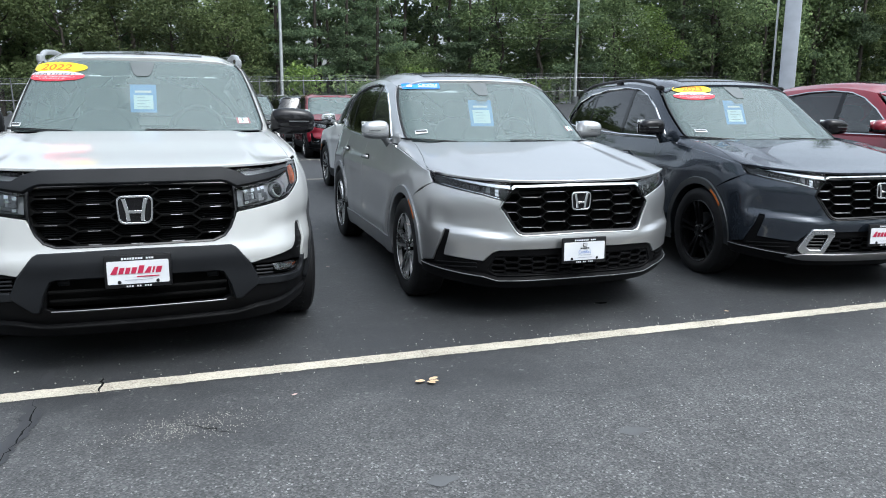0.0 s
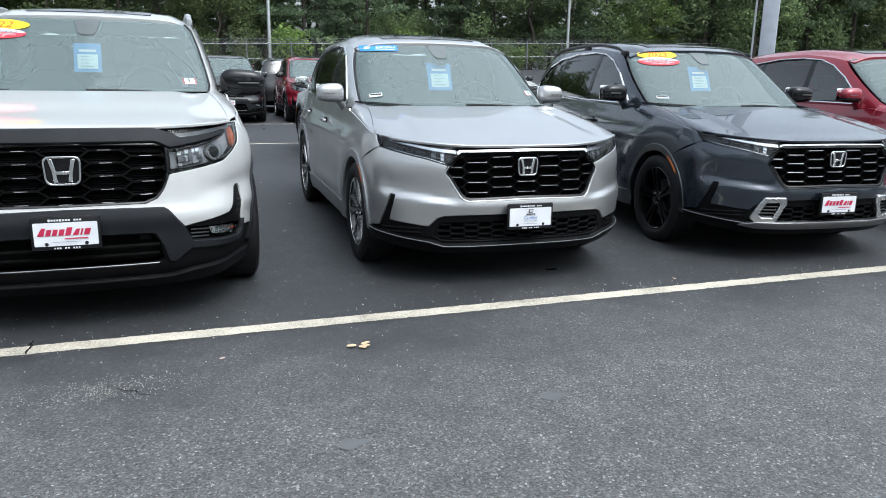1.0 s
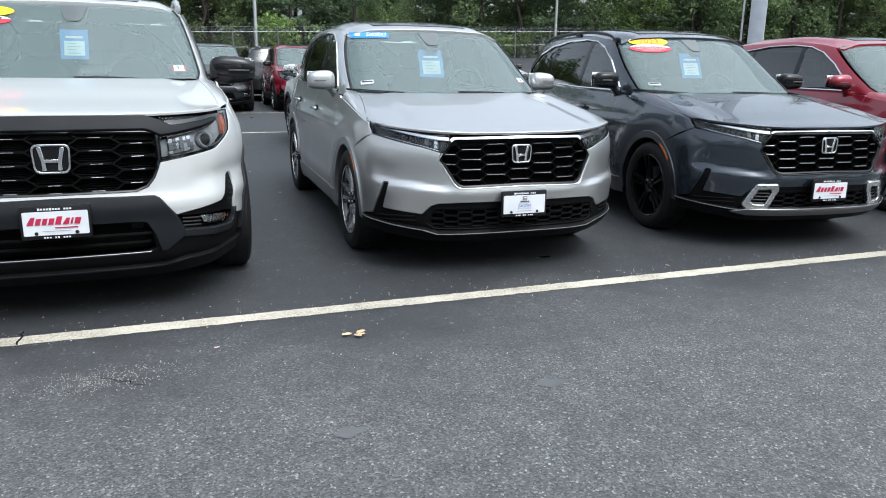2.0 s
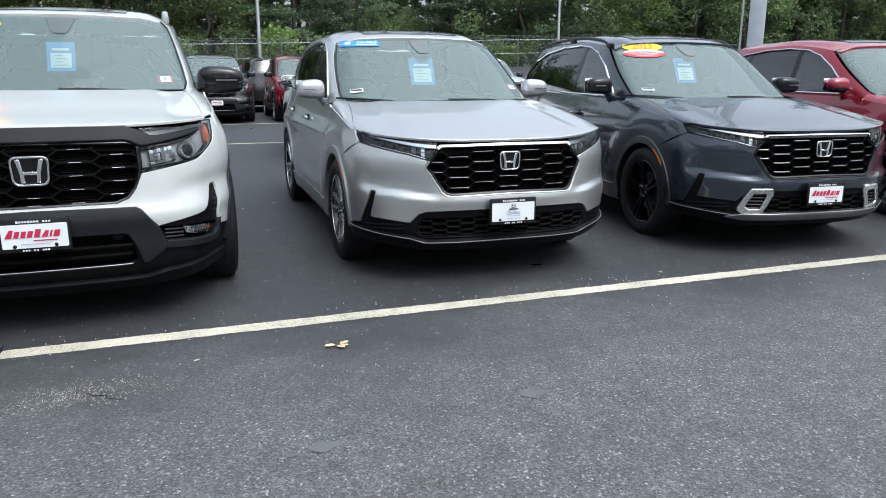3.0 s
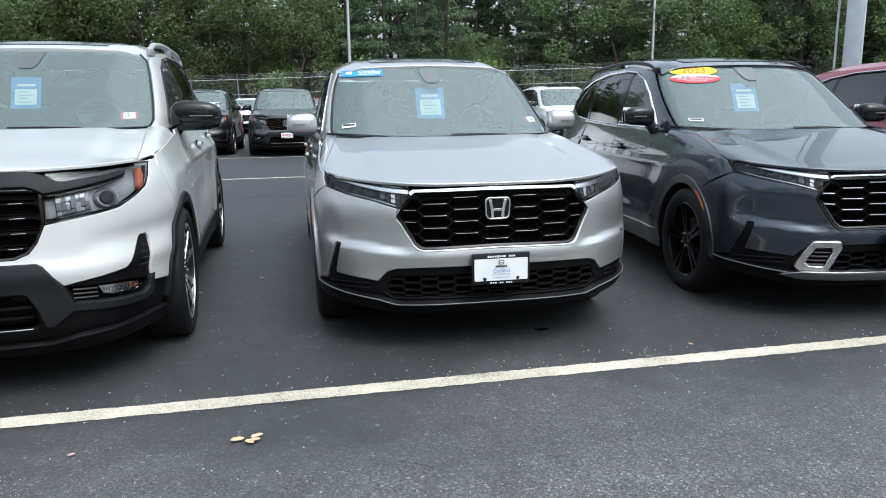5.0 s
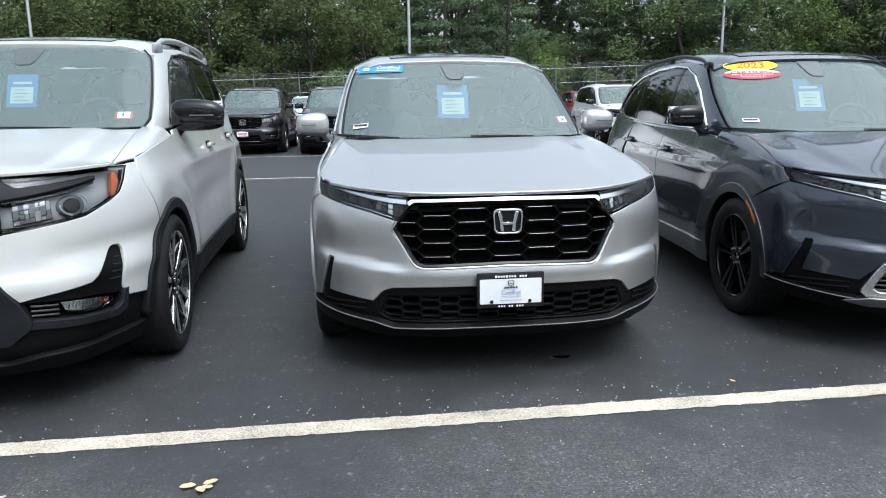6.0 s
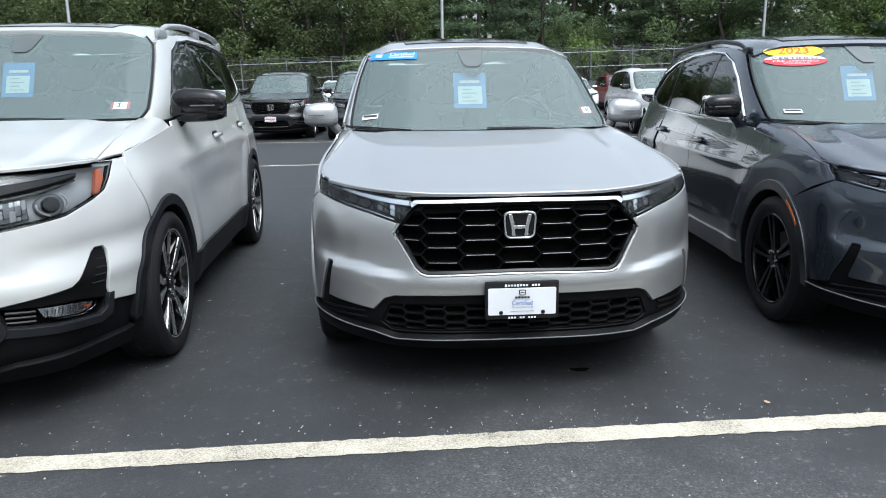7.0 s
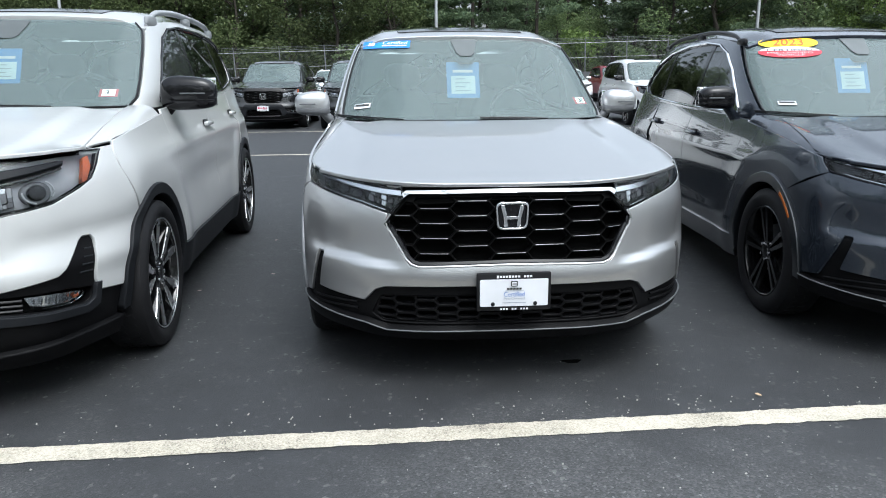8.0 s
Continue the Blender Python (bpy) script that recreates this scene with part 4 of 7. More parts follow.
def wheel_meshes(style, r, w, rr):
    """Tyre, rim, spokes, hub, brake of one wheel; the outer face looks along +x."""
    hw = w / 2
    prof = [(-hw * 0.80, rr - 0.01), (-hw * 0.97, rr + 0.02), (-hw, (rr + r) / 2), (-hw * 0.95, r - 0.025), (-hw * 0.80, r - 0.005), (-hw * 0.45, r), (hw * 0.45, r), (hw * 0.80, r - 0.005), (hw * 0.95, r - 0.025), (hw, (rr + r) / 2), (hw * 0.97, rr + 0.02), (hw * 0.80, rr - 0.01)]
    out = [("tyre", spin_mesh("tyre", prof, 56), RUBBER)]
    # tread blocks: shallow bars across the shoulder
    bm = bmesh.new()
    n = 44
    for k in range(n):
        m = Matrix.Rotation(2 * math.pi * k / n, 4, "X")
        for sx in (1, -1):
            box_bm(bm, (w * 0.26, 0.020, 0.008), m @ Matrix.Translation((sx * w * 0.32, 0, r - 0.0015)) @ pose(0, sx * 10, 0))
        for xx in (-0.12, 0.12):
            box_bm(bm, (w * 0.16, 0.024, 0.006), m @ Matrix.Translation((xx * w, 0, r)) @ pose(0, 0, 0, 0, 0, 18))
    out.append(("tread", bm_mesh("tread", bm, False), RUBBER))
    face, dark = (ALLOY, DARK_ALLOY) if style != "black" else (DARK_ALLOY, DARK_ALLOY)
    barrel = [(hw * 0.80, rr - 0.002), (hw * 0.86, rr + 0.004), (hw * 0.90, rr - 0.002), (hw * 0.84, rr - 0.012), (hw * 0.5, rr - 0.022), (-hw * 0.8, rr - 0.03)]
    out.append(("rim", spin_mesh("rim", barrel, 56), dark))
    ring = [(hw * 0.86, rr - 0.001), (hw * 0.905, rr - 0.003), (hw * 0.89, rr - 0.008), (hw * 0.82, rr - 0.009)]
    out.append(("rim_edge", spin_mesh("rim_edge", ring, 56), DARK_ALLOY if style == "black" else face))
    bd = [(hw * 0.05, 0.06), (hw * 0.05, 0.155), (hw * 0.22, 0.155), (hw * 0.22, 0.06)]
    out.append(("brake_disc", spin_mesh("brake_disc", bd, 40, closed=True), BRAKE))
    back = [(-hw * 0.3, 0.0), (-hw * 0.3, rr - 0.02)]
    out.append(("inner_face", spin_mesh("inner_face", back, 24), VOID))

    def spoke(pts, x0, x1, depth=0.03):
        """One arm: outline in (tangent, radius); the face tapers from x0 at the hub to x1 at the rim."""
        bm = bmesh.new()
        rs = [p[1] for p in pts]
        lo, hi = min(rs), max(rs)
        fx = lambda q: x0 + (x1 - x0) * (q - lo) / (hi - lo)
        f = [bm.verts.new((fx(q), u, q)) for u, q in pts]
        b = [bm.verts.new((fx(q) - depth, u * 1.12, q)) for u, q in pts]
        bm.faces.new(f)
        bm.faces.new(b[::-1])
        for i in range(len(f)):
            j = (i + 1) % len(f)
            bm.faces.new((f[i], b[i], b[j], f[j]))
        bmesh.ops.triangulate(bm, faces=[q for q in bm.faces if len(q.verts) > 4])
        return bm_mesh("spoke", bm, False)

    R = rr - 0.012
    arms = []
    if style == "twin":
        arms = [([(0.004, 0.045), (0.020, 0.045), (0.064, R), (0.040, R)], face), ([(-0.020, 0.045), (-0.004, 0.045), (-0.040, R), (-0.064, R)], face), ([(-0.004, 0.06), (0.004, 0.06), (0.036, R), (-0.036, R)], dark)]
    elif style == "black":
        arms = [([(0.002, 0.045), (0.022, 0.045), (0.046, R), (0.020, R)], dark), ([(-0.022, 0.045), (-0.002, 0.045), (-0.020, R), (-0.046, R)], dark)]
    else:
        # gloss black Y arms, each carrying a narrower machined face
        half = [(0.004, 0.05), (0.030, 0.05), (0.040, 0.115), (0.096, R * 0.96), (0.040, R), (0.024, R * 0.8), (0.004, 0.135)]
        plate = [(0.007, 0.080), (0.025, 0.080), (0.036, 0.118), (0.090, R * 0.94), (0.080, R * 0.972), (0.050, R * 0.972), (0.034, R * 0.8), (0.010, 0.140)]
        mirror = lambda q: [(-u, v) for u, v in q[::-1]]
        arms = [(half, dark), (mirror(half), dark), (plate, face), (mirror(plate), face), ([(-0.012, 0.05), (0.012, 0.05), (0.012, 0.16), (-0.012, 0.16)], dark)]
    sp = []
    for k in range(5):
        for pts, m in arms:
            deep = 0.006 if (m is dark and style != "black") else 0.0
            sp.append((k, spoke(pts, hw * 0.70 - deep, hw * 0.84 - deep), m))
    hub = [(hw * 0.45, 0.062), (hw * 0.66, 0.062), (hw * 0.72, 0.050), (hw * 0.72, 0.034), (hw * 0.78, 0.032), (hw * 0.80, 0.0)]
    out.append(("hub", spin_mesh("hub", hub, 30), dark))
    bm = bmesh.new()
    for k in range(5):
        t = 2 * math.pi * (k + 0.5) / 5
        bmesh.ops.create_cone(bm, cap_ends=True, segments=6, radius1=0.010, radius2=0.009, depth=0.02, matrix=Matrix.Translation((hw * 0.72, 0.048 * math.sin(t), 0.048 * math.cos(t))) @ pose(0, 0, 0, 0, 90))
    out.append(("wheel_nut", bm_mesh("wheel_nut", bm, False), CHROME))
    return out, sp


WHEELS = {}


def fit_wheels(c, car, style, turn=0.0, simple=False):
    key = (style, c.wheel_r)
    if key not in WHEELS:
        WHEELS[key] = wheel_meshes(style, c.wheel_r, c.wheel_w, {"twin": 0.250, "black": 0.262, "fork": 0.287}[style])
    pieces, spokes = WHEELS[key]
    for sgn in (1, -1):
        for i, yw in enumerate(c.axles):
            w = new("wheel")
            w.parent = car
            w.matrix_basis = pose(sgn * c.track, yw, c.wheel_r - 0.004, 23 * i + 11, 0, (0 if sgn > 0 else 180) + (turn if i == 0 else 0))
            for nm, me, m in pieces:
                if simple and nm in ("tread", "wheel_nut"):
                    continue
                q = part(nm, me, m, w)
                if nm == "tread":
                    q["kind"] = "stuff"
            for k, me, m in spokes:
                s = part("spoke", me, m, w)
                s.matrix_basis = pose(0, 0, 0, 72 * k)


def blob(name, size, m=Matrix(), taper=0.0, seg=14, power=2.6):
    """A soft cushion form (superellipsoid), narrower towards +x by taper."""
    verts, faces = [], []
    n, k = seg, seg * 2
    sg = lambda v, p: math.copysign(abs(v) ** p, v)
    e = 2 / power
    for i in range(n + 1):
        t = -math.pi / 2 + math.pi * i / n
        for j in range(k):
            a = 2 * math.pi * j / k
            x = sg(math.cos(t), e) * sg(math.cos(a), e)
            y = sg(math.cos(t), e) * sg(math.sin(a), e)
            z = sg(math.sin(t), e)
            f = 1 - taper * (x + 1) / 2
            verts.append(m @ Vector((x * size[0] / 2, y * size[1] / 2 * f, z * size[2] / 2 * f)))
    for i in range(n):
        for j in range(k):
            faces.append((i * k + j, i * k + (j + 1) % k, (i + 1) * k + (j + 1) % k, (i + 1) * k + j))
    bm = bmesh.new()
    vs = [bm.verts.new(v) for v in verts]
    for f in faces:
        bm.faces.new([vs[q] for q in f])
    bmesh.ops.remove_doubles(bm, verts=bm.verts, dist=1e-5)
    return bm_mesh(name, bm)


def wing_mirror(c, car, sgn, x, y, z, w, h, top_m, low_m, base_m):
    """Door mirror: painted cap, dark lower shell, foot and looking glass."""
    root = new("door_mirror")
    root.parent = car
    m = Matrix.Translation((sgn * x, y, z)) @ (Matrix.Identity(4) if sgn > 0 else Matrix.Diagonal((-1, 1, 1, 1))) @ pose(0, 0, 0, 0, 0, -8)
    part("mirror_cap", blob("mirror_cap", (w, 0.17, h), m, 0.22, c.seg, 2.9), top_m, root)
    part("mirror_shell", blob("mirror_shell", (w * 0.985, 0.168, h * 0.60), m @ Matrix.Translation((-0.003, 0.002, -h * 0.235)), 0.2, c.seg, 2.9), low_m, root)
    bm = bmesh.new()
    box_bm(bm, (w * 0.86, 0.006, h * 0.78), m @ Matrix.Translation((-0.004, 0.082, 0)), 0.002)
    part("mirror_glass", bm_mesh("mirror_glass", bm), CHROME, root)
    foot = [Vector((sgn * (x - w * 0.30), y + 0.01, z - h * 0.36)), Vector((sgn * (x - w * 0.45), y + 0.02, z - h * 0.62)), Vector((sgn * (x - w * 0.66), y + 0.05, z - h * 0.90))]
    part("mirror_foot", tube_mesh("mirror_foot", foot, [0.035, 0.034, 0.045], 10, False, 0.8), base_m, root)
    part("mirror_indicator", box_mesh("mirror_indicator", (w * 0.45, 0.006, 0.008), m @ Matrix.Translation((w * 0.15, -0.082, -0.006)), 0.002), RAIL_GREY, root)


def seat(car, x, y, z, w, name="front_seat", mat=None, seg=10):
    mat = mat or CABIN_SEAT
    root = new(name)
    root.parent = car
    part("seat_cushion", blob("seat_cushion", (w, 0.52, 0.20), pose(x, y, z, -6), 0.0, seg, 3.2), mat, root)
    part("seat_back", blob("seat_back", (w * 0.96, 0.18, 0.66), pose(x, y + 0.27, z + 0.38, -14), 0.0, seg, 3.0), mat, root)
    part("head_restraint", blob("head_restraint", (w * 0.52, 0.11, 0.19), pose(x, y + 0.37, z + 0.80, -10), 0.0, seg, 2.8), mat, root)
    for s in (1, -1):
        part("restraint_post", tube_mesh("restraint_post", [(x + s * 0.05, y + 0.33, z + 0.62), (x + s * 0.05, y + 0.36, z + 0.76)], 0.006, 6), BRAKE, root)


def cabin(c, car, zb, pale=False, seats=True):
    """Dashboard, seats, steering wheel and linings seen through the glass."""
    hw = c.half - 0.17
    bm = bmesh.new()
    box_bm(bm, (hw * 2 - 0.04, 0.62, 0.30), Matrix.Translation((0, 1.62, zb - 0.175)), 0.06, 4)
    box_bm(bm, (0.42, 0.20, 0.06), Matrix.Translation((0.38, 1.84, zb + 0.0)), 0.025, 3)
    part("dashboard", bm_mesh("dashboard", bm), CABIN_DARK, car)
    st = CABIN_LIGHT if pale else CABIN_SEAT
    for s in (0.37, -0.37):
        seat(car, s, 2.45, zb - 0.55, 0.50, "front_seat", st, min(10, c.seg))
    for s in (0.38, -0.38):
        seat(car, s, 3.35, zb - 0.53, 0.56, "rear_seat", st, min(10, c.seg))
    ring = [(0.37 + 0.18 * math.cos(a), 1.98 + 0.055 * math.sin(a), zb + 0.01 + 0.175 * math.sin(a)) for a in [2 * math.pi * k / 28 for k in range(28)]]
    sw = part("steering_wheel", tube_mesh("steering_wheel", ring, 0.016, 8, True), CABIN_DARK, car)
    part("wheel_boss", blob("wheel_boss", (0.30, 0.05, 0.09), pose(0.37, 1.97, zb, 17), 0, 8), CABIN_DARK, sw)
    bm = bmesh.new()
    box_bm(bm, (hw * 1.75, 2.9, 0.05), Matrix.Translation((0, 3.0, 0.34)), 0.02)
    for s in (1, -1):
        box_bm(bm, (0.05, 2.9, zb - 0.42), Matrix.Translation((s * (hw - 0.02), 2.95, (zb + 0.30) / 2)), 0.02)
    box_bm(bm, (hw * 1.9, 0.08, zb - 0.3), Matrix.Translation((0, 4.15, (zb + 0.30) / 2)), 0.03)
    part("cabin_lining", bm_mesh("cabin_lining", bm), CABIN_DARK, car)
    ys = np.linspace(c.roof_y[0] + 0.10, c.roof_y[1] - 0.1, 6)
    o = [(c.rail_edge(y)[0] - 0.05, y) for y in ys] + [(-c.rail_edge(y)[0] + 0.05, y) for y in ys[::-1]]
    part("headlining", skin("headlining", c.roof, o, 0.15, off=-0.045, thick=0.0), CABIN_LIGHT, car)


def screen_fittings(c, car, wipe_m=None):
    """Wipers and the sensor housing behind the glass."""
    G = c.cab
    z0 = c.screen[0][1]
    for s0, s1 in ((-0.90, -0.42), (0.02, 0.42)):
        n = 9
        uv = [(s0 + (s1 - s0) * k / n, z0 - 0.002 - 0.006 * abs(k / n - 0.5) + (0.020 if s0 < -0.5 else 0.008) * (1 - k / n)) for k in range(n + 1)]
        w = part("wiper", tube_on("wiper", G, uv, 0.0045, 0.006), BLACK_SATIN, car)
        part("wiper_blade", tube_on("wiper_blade", G, [(u, v - 0.005) for u, v in uv], 0.003, 0.003), RUBBER, w)
    zt = c.screen[-1][1]
    hb = mirrored([(0.0, zt - 0.125), (0.045, zt - 0.125), (0.075, zt - 0.10), (0.115, zt - 0.004), (0.0, zt - 0.002)])
    part("sensor_housing", skin("sensor_housing", G, hb, 0.05, off=-0.020, thick=0.03), CABIN_DARK, car)
    # grey patch added outside the glass, as the housing seen dark through it
    part("sensor_cover", skin("sensor_cover", G, [(u * 0.9, zt - 0.006 + (v - zt) * 0.9) for u, v in hb], 0.05, off=0.0015, thick=0.0), SENSOR_PATCH, car)
    part("cabin_mirror", blob("cabin_mirror", (0.24, 0.05, 0.07), Matrix.Translation((0, float(G.at(np.array(0.0), np.array(zt - 0.10))[1]) + 0.14, zt - 0.15)), 0, 8, 3.0), CABIN_DARK, car)


def price_card(car, x, y, z, w, h):
    """Blue price sheet hanging behind the glass, with a pale filled-in form."""
    f = Flat(y + 0.03, x, z)
    root = part("price_sheet", skin("price_sheet", f, rect(0, 0, w, h), 0.1, thick=0.002, soft=0.0005), STICKER_BLUE_SHEET, car, "blue hanging price sheet with a pale form")
    root.matrix_basis = Matrix.Translation((0, y + 0.03, z)) @ pose(0, 0, 0, -25) @ Matrix.Translation((0, -y - 0.03, -z))
    iw, ih, zc = w * 0.74, h * 0.50, -h * 0.14
    part("form", skin("form", f, rect(0, zc, iw, ih), 0.1, off=0.002, thick=0.0), STICKER_CYAN, root)
    part("heading_bar", skin("heading_bar", f, rect(0.0, h * 0.24, w * 0.62, h * 0.075), 0.1, off=0.002, thick=0.0), PLATE_WHITE, root)
    for k in range(4):
        part("form_line", skin("form_line", f, rect(-iw * 0.12 + (0.1 * iw if k % 2 else 0), zc + ih * (0.32 - 0.22 * k), iw * (0.62 if k % 2 else 0.4), ih * 0.045), 0.1, off=0.004, thick=0.0), PRINT_GREY, root)


def year_ovals(c, car, s, z, w, h, year):
    """A yellow year oval over a red and white one, stuck on the glass."""
    G = c.cab
    a = part("year_sticker", skin("year_sticker", G, oval(s, z, w / 2, h / 2), 0.03, off=0.004, thick=0.0), STICKER_YELLOW, car, "yellow oval year sticker")
    part("lettering", text_on("lettering", G, year, s, z, w * 0.50, h * 0.56, 0.007, 0.015, 0.12), STICKER_ORANGE, a)
    z2, s2 = z - h * 0.78, s + (0.012 if s > 0 else -0.004)
    b = part("status_sticker", skin("status_sticker", G, oval(s2, z2, w / 2, h * 0.46), 0.03, off=0.0025, thick=0.0), STICKER_RED, car, "red and white oval sticker")
    up = [p for p in oval(s2, z2, w / 2 * 0.98, h * 0.44, 40) if p[1] > z2 + h * 0.02]
    part("white_field", skin("white_field", G, up, 0.03, off=0.0045, thick=0.0), PLATE_WHITE, b)
    part("lettering", text_on("lettering", G, "CERTIFIED", s2, z2 + h * 0.13, w * 0.72, h * 0.20, 0.006, 0.01), PRINT_BLACK, b)
    part("lettering", text_on("lettering", G, "PRE-OWNED", s2, z2 - h * 0.10, w * 0.70, h * 0.14, 0.006), PLATE_WHITE, b)
    part("lettering", text_on("lettering", G, "VEHICLE", s2, z2 - h * 0.28, w * 0.42, h * 0.13, 0.006), PLATE_WHITE, b)


def small_label(c, car, s, z, w, h, name="stock_label", tilt=0.0):
    G = c.cab
    o = [(s - w / 2, z - h / 2 - tilt), (s + w / 2, z - h / 2 + tilt), (s + w / 2, z + h / 2 + tilt), (s - w / 2, z + h / 2 - tilt)]
    r = part(name, skin(name, G, o, 0.05, off=0.003, thick=0.0), PLATE_WHITE, car, "small white printed label")
    q = [(s + (u - s) * 0.85, z + (v - z) * 0.45 + h * 0.10) for u, v in o]
    part("print_bar", skin("print_bar", G, q, 0.05, off=0.0045, thick=0.0), PRINT_BLACK, r)


def inspection_sticker(c, car, s, z):
    G = c.cab
    r = part("inspection_sticker", skin("inspection_sticker", G, rect(s, z, 0.10, 0.040), 0.05, off=-0.006, thick=0.0), STICKER_RED, car, "small red-edged inspection sticker")
    part("field", skin("field", G, rect(s, z, 0.070, 0.034), 0.05, off=-0.004, thick=0.0), STICKER_CYAN, r)
    part("lettering", text_on("lettering", G, "3", s - 0.008, z, 0.020, 0.022, -0.002, 0.02), PRINT_BLACK, r)


def crv_face(c, car, paint_m, sport, detail=True):
    L = c.low
    st = 0.028 if detail else 0.06
    S = lambda y, z: (L.sy(y, z), z)
    arch = [S(y - 0.004, z) for y, z in arch_pts(c, 0, c.lip + 0.004, 176, 121, 10)]
    st = 0.022 if detail else 0.06
    lamp_low = [S(0.445, 0.882), (0.965, 0.874), (0.862, 0.857), (0.662, 0.822), (0.535, 0.789)]
    right = [(0, 0.488), (0.40, 0.485), (0.550, 0.478), (0.597, 0.461), (0.654, 0.406), (0.930, 0.428), (0.886, 0.586), (0.892, 0.598), (0.932, 0.600), (0.985, 0.485), (1.045, 0.382), S(0.525, 0.362)] + arch + lamp_low + [(0.550, 0.748), (0.455, 0.594), (0.435, 0.575), (0.40, 0.566), (0, 0.574)]
    part("bumper", skin("bumper", L, mirrored(right), st, thick=0.02, soft=0.006), paint_m, car)
    # lower bumper in black plastic, with its grille opening
    low = [(0, 0.235), (0.55, 0.240), (0.80, 0.25), S(0.53, 0.27), S(0.53, 0.370), (1.050, 0.395), (0.992, 0.495), (0.938, 0.608), (0.886, 0.606), (0.878, 0.586), (0.918, 0.436), (0.660, 0.415), (0.604, 0.468), (0.55, 0.486), (0, 0.496)]
    hole = mirrored([(0, 0.298), (0.50, 0.297), (0.578, 0.299), (0.632, 0.343), (0.582, 0.428), (0.565, 0.436), (0.0, 0.446)])
    lb = part("lower_bumper", skin("lower_bumper", L, mirrored(low), st, holes=[hole], off=-0.014, thick=0.02), CLADDING_DARK, car)
    part("grille_void", skin("grille_void", L, mirrored([(0, 0.27), (0.62, 0.30), (0.60, 0.47), (0, 0.48)]), 0.08, off=-0.07, thick=0.0), VOID, lb)
    if detail:
        cells = honeycomb(hole, 0.050, 0.036, 0.017, 0.093, 0.042, 0.012)
        part("lower_grille", skin("lower_grille", L, hole, 0.05, holes=cells, off=-0.020, thick=0.022, soft=0.003), CLADDING_DARK, lb)
        for k in range(2):
            part("corner_rib", tube_on("corner_rib", L, [(0.70, 0.385 - 0.028 * k), (0.86, 0.378 - 0.028 * k), (1.02, 0.368 - 0.028 * k)], 0.006, -0.010), CLADDING_DARK, lb)
            part("corner_rib", tube_on("corner_rib", L, [(-0.70, 0.385 - 0.028 * k), (-0.86, 0.378 - 0.028 * k), (-1.02, 0.368 - 0.028 * k)], 0.006, -0.010), CLADDING_DARK, lb)
    chin = [(0, 0.222), (0.62, 0.226), (0.78, 0.250), S(0.535, 0.290), S(0.538, 0.348), (0.95, 0.333), (0.803, 0.319), (0.651, 0.306), (0.553, 0.280), (0, 0.284)]
    part("chin_lip", skin("chin_lip", L, mirrored(chin), st, off=0.014, thick=0.04, soft=0.007), CLADDING_DARK, car)
    ce = [(0, 0.286), (0.30, 0.284), (0.553, 0.281), (0.651, 0.307), (0.803, 0.320), (0.95, 0.334), S(0.538, 0.349)]
    ce = [(-u, v) for u, v in ce[::-1]] + ce[1:]
    part("chin_edge", tube_on("chin_edge", L, ce, 0.0035, 0.015), RAIL_GREY, car)
    if sport:
        sk = [(0, 0.272), (0.60, 0.276), (0.72, 0.296), (0.60, 0.318), (0, 0.322)]
        part("skid_trim", skin("skid_trim", L, mirrored(sk), st, off=0.022, thick=0.03, soft=0.006), DULL_METAL, car, "satin grey skid trim")
        for sg in (1, -1):
            o = [(0.470, 0.316), (0.600, 0.314), (0.648, 0.348), (0.556, 0.500), (0.408, 0.505), (0.394, 0.464)]
            o = rounded(o, 0.012)
            cen = np.mean(np.array(o), 0)
            i_ = [tuple(cen + (np.array(p) - cen) * (0.62, 0.64)) for p in o]
            fl = (lambda q: q) if sg > 0 else flip_u
            fr = part("fog_surround", skin("fog_surround", L, fl(o), 0.02, holes=[fl(i_)], off=0.016, thick=0.035, soft=0.006), SATIN_METAL, car, "bright silver vent surround")
            part("vent_back", skin("vent_back", L, fl(i_), 0.05, off=-0.015, thick=0.0), VOID, fr)
            for k in range(5):
                a = np.array(i_[0]) * 0
                t = (k + 0.5) / 5
                zz = min(p[1] for p in i_) + t * (max(p[1] for p in i_) - min(p[1] for p in i_))
                us = [p[0] for p in dense(i_, 0.004) if abs(p[1] - zz) < 0.006]
                if len(us) > 1:
                    part("vent_bar", tube_on("vent_bar", L, [(sg * min(us), zz), (sg * max(us), zz)], 0.006, -0.002), BLACK_SATIN, fr)
    # grille
    op = [(0, 0.580), (0.398, 0.572), (0.428, 0.582), (0.450, 0.602), (0.542, 0.750), (0.520, 0.790), (0.455, 0.862), (0.440, 0.872), (0, 0.876)]
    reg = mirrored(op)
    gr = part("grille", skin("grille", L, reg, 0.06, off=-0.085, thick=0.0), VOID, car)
    if detail:
        cells = honeycomb(reg, 0.0950, 0.0690, 0.0290, 0.166, 0.0635, 0.022)
        part("grille_mesh", skin("grille_mesh", L, reg, 0.06, holes=cells, off=-0.022, thick=0.045, soft=0.003), GRILLE_BLACK, gr)
        # thin grey metal tubes drawn as highlights on the cells' lower edges
        for o in cells:
            zs = [p[1] for p in o]
            lo_ = [p for p in o if p[1] < min(zs) + 0.004]
            if len(lo_) >= 2:
                a, b = min(lo_), max(lo_)
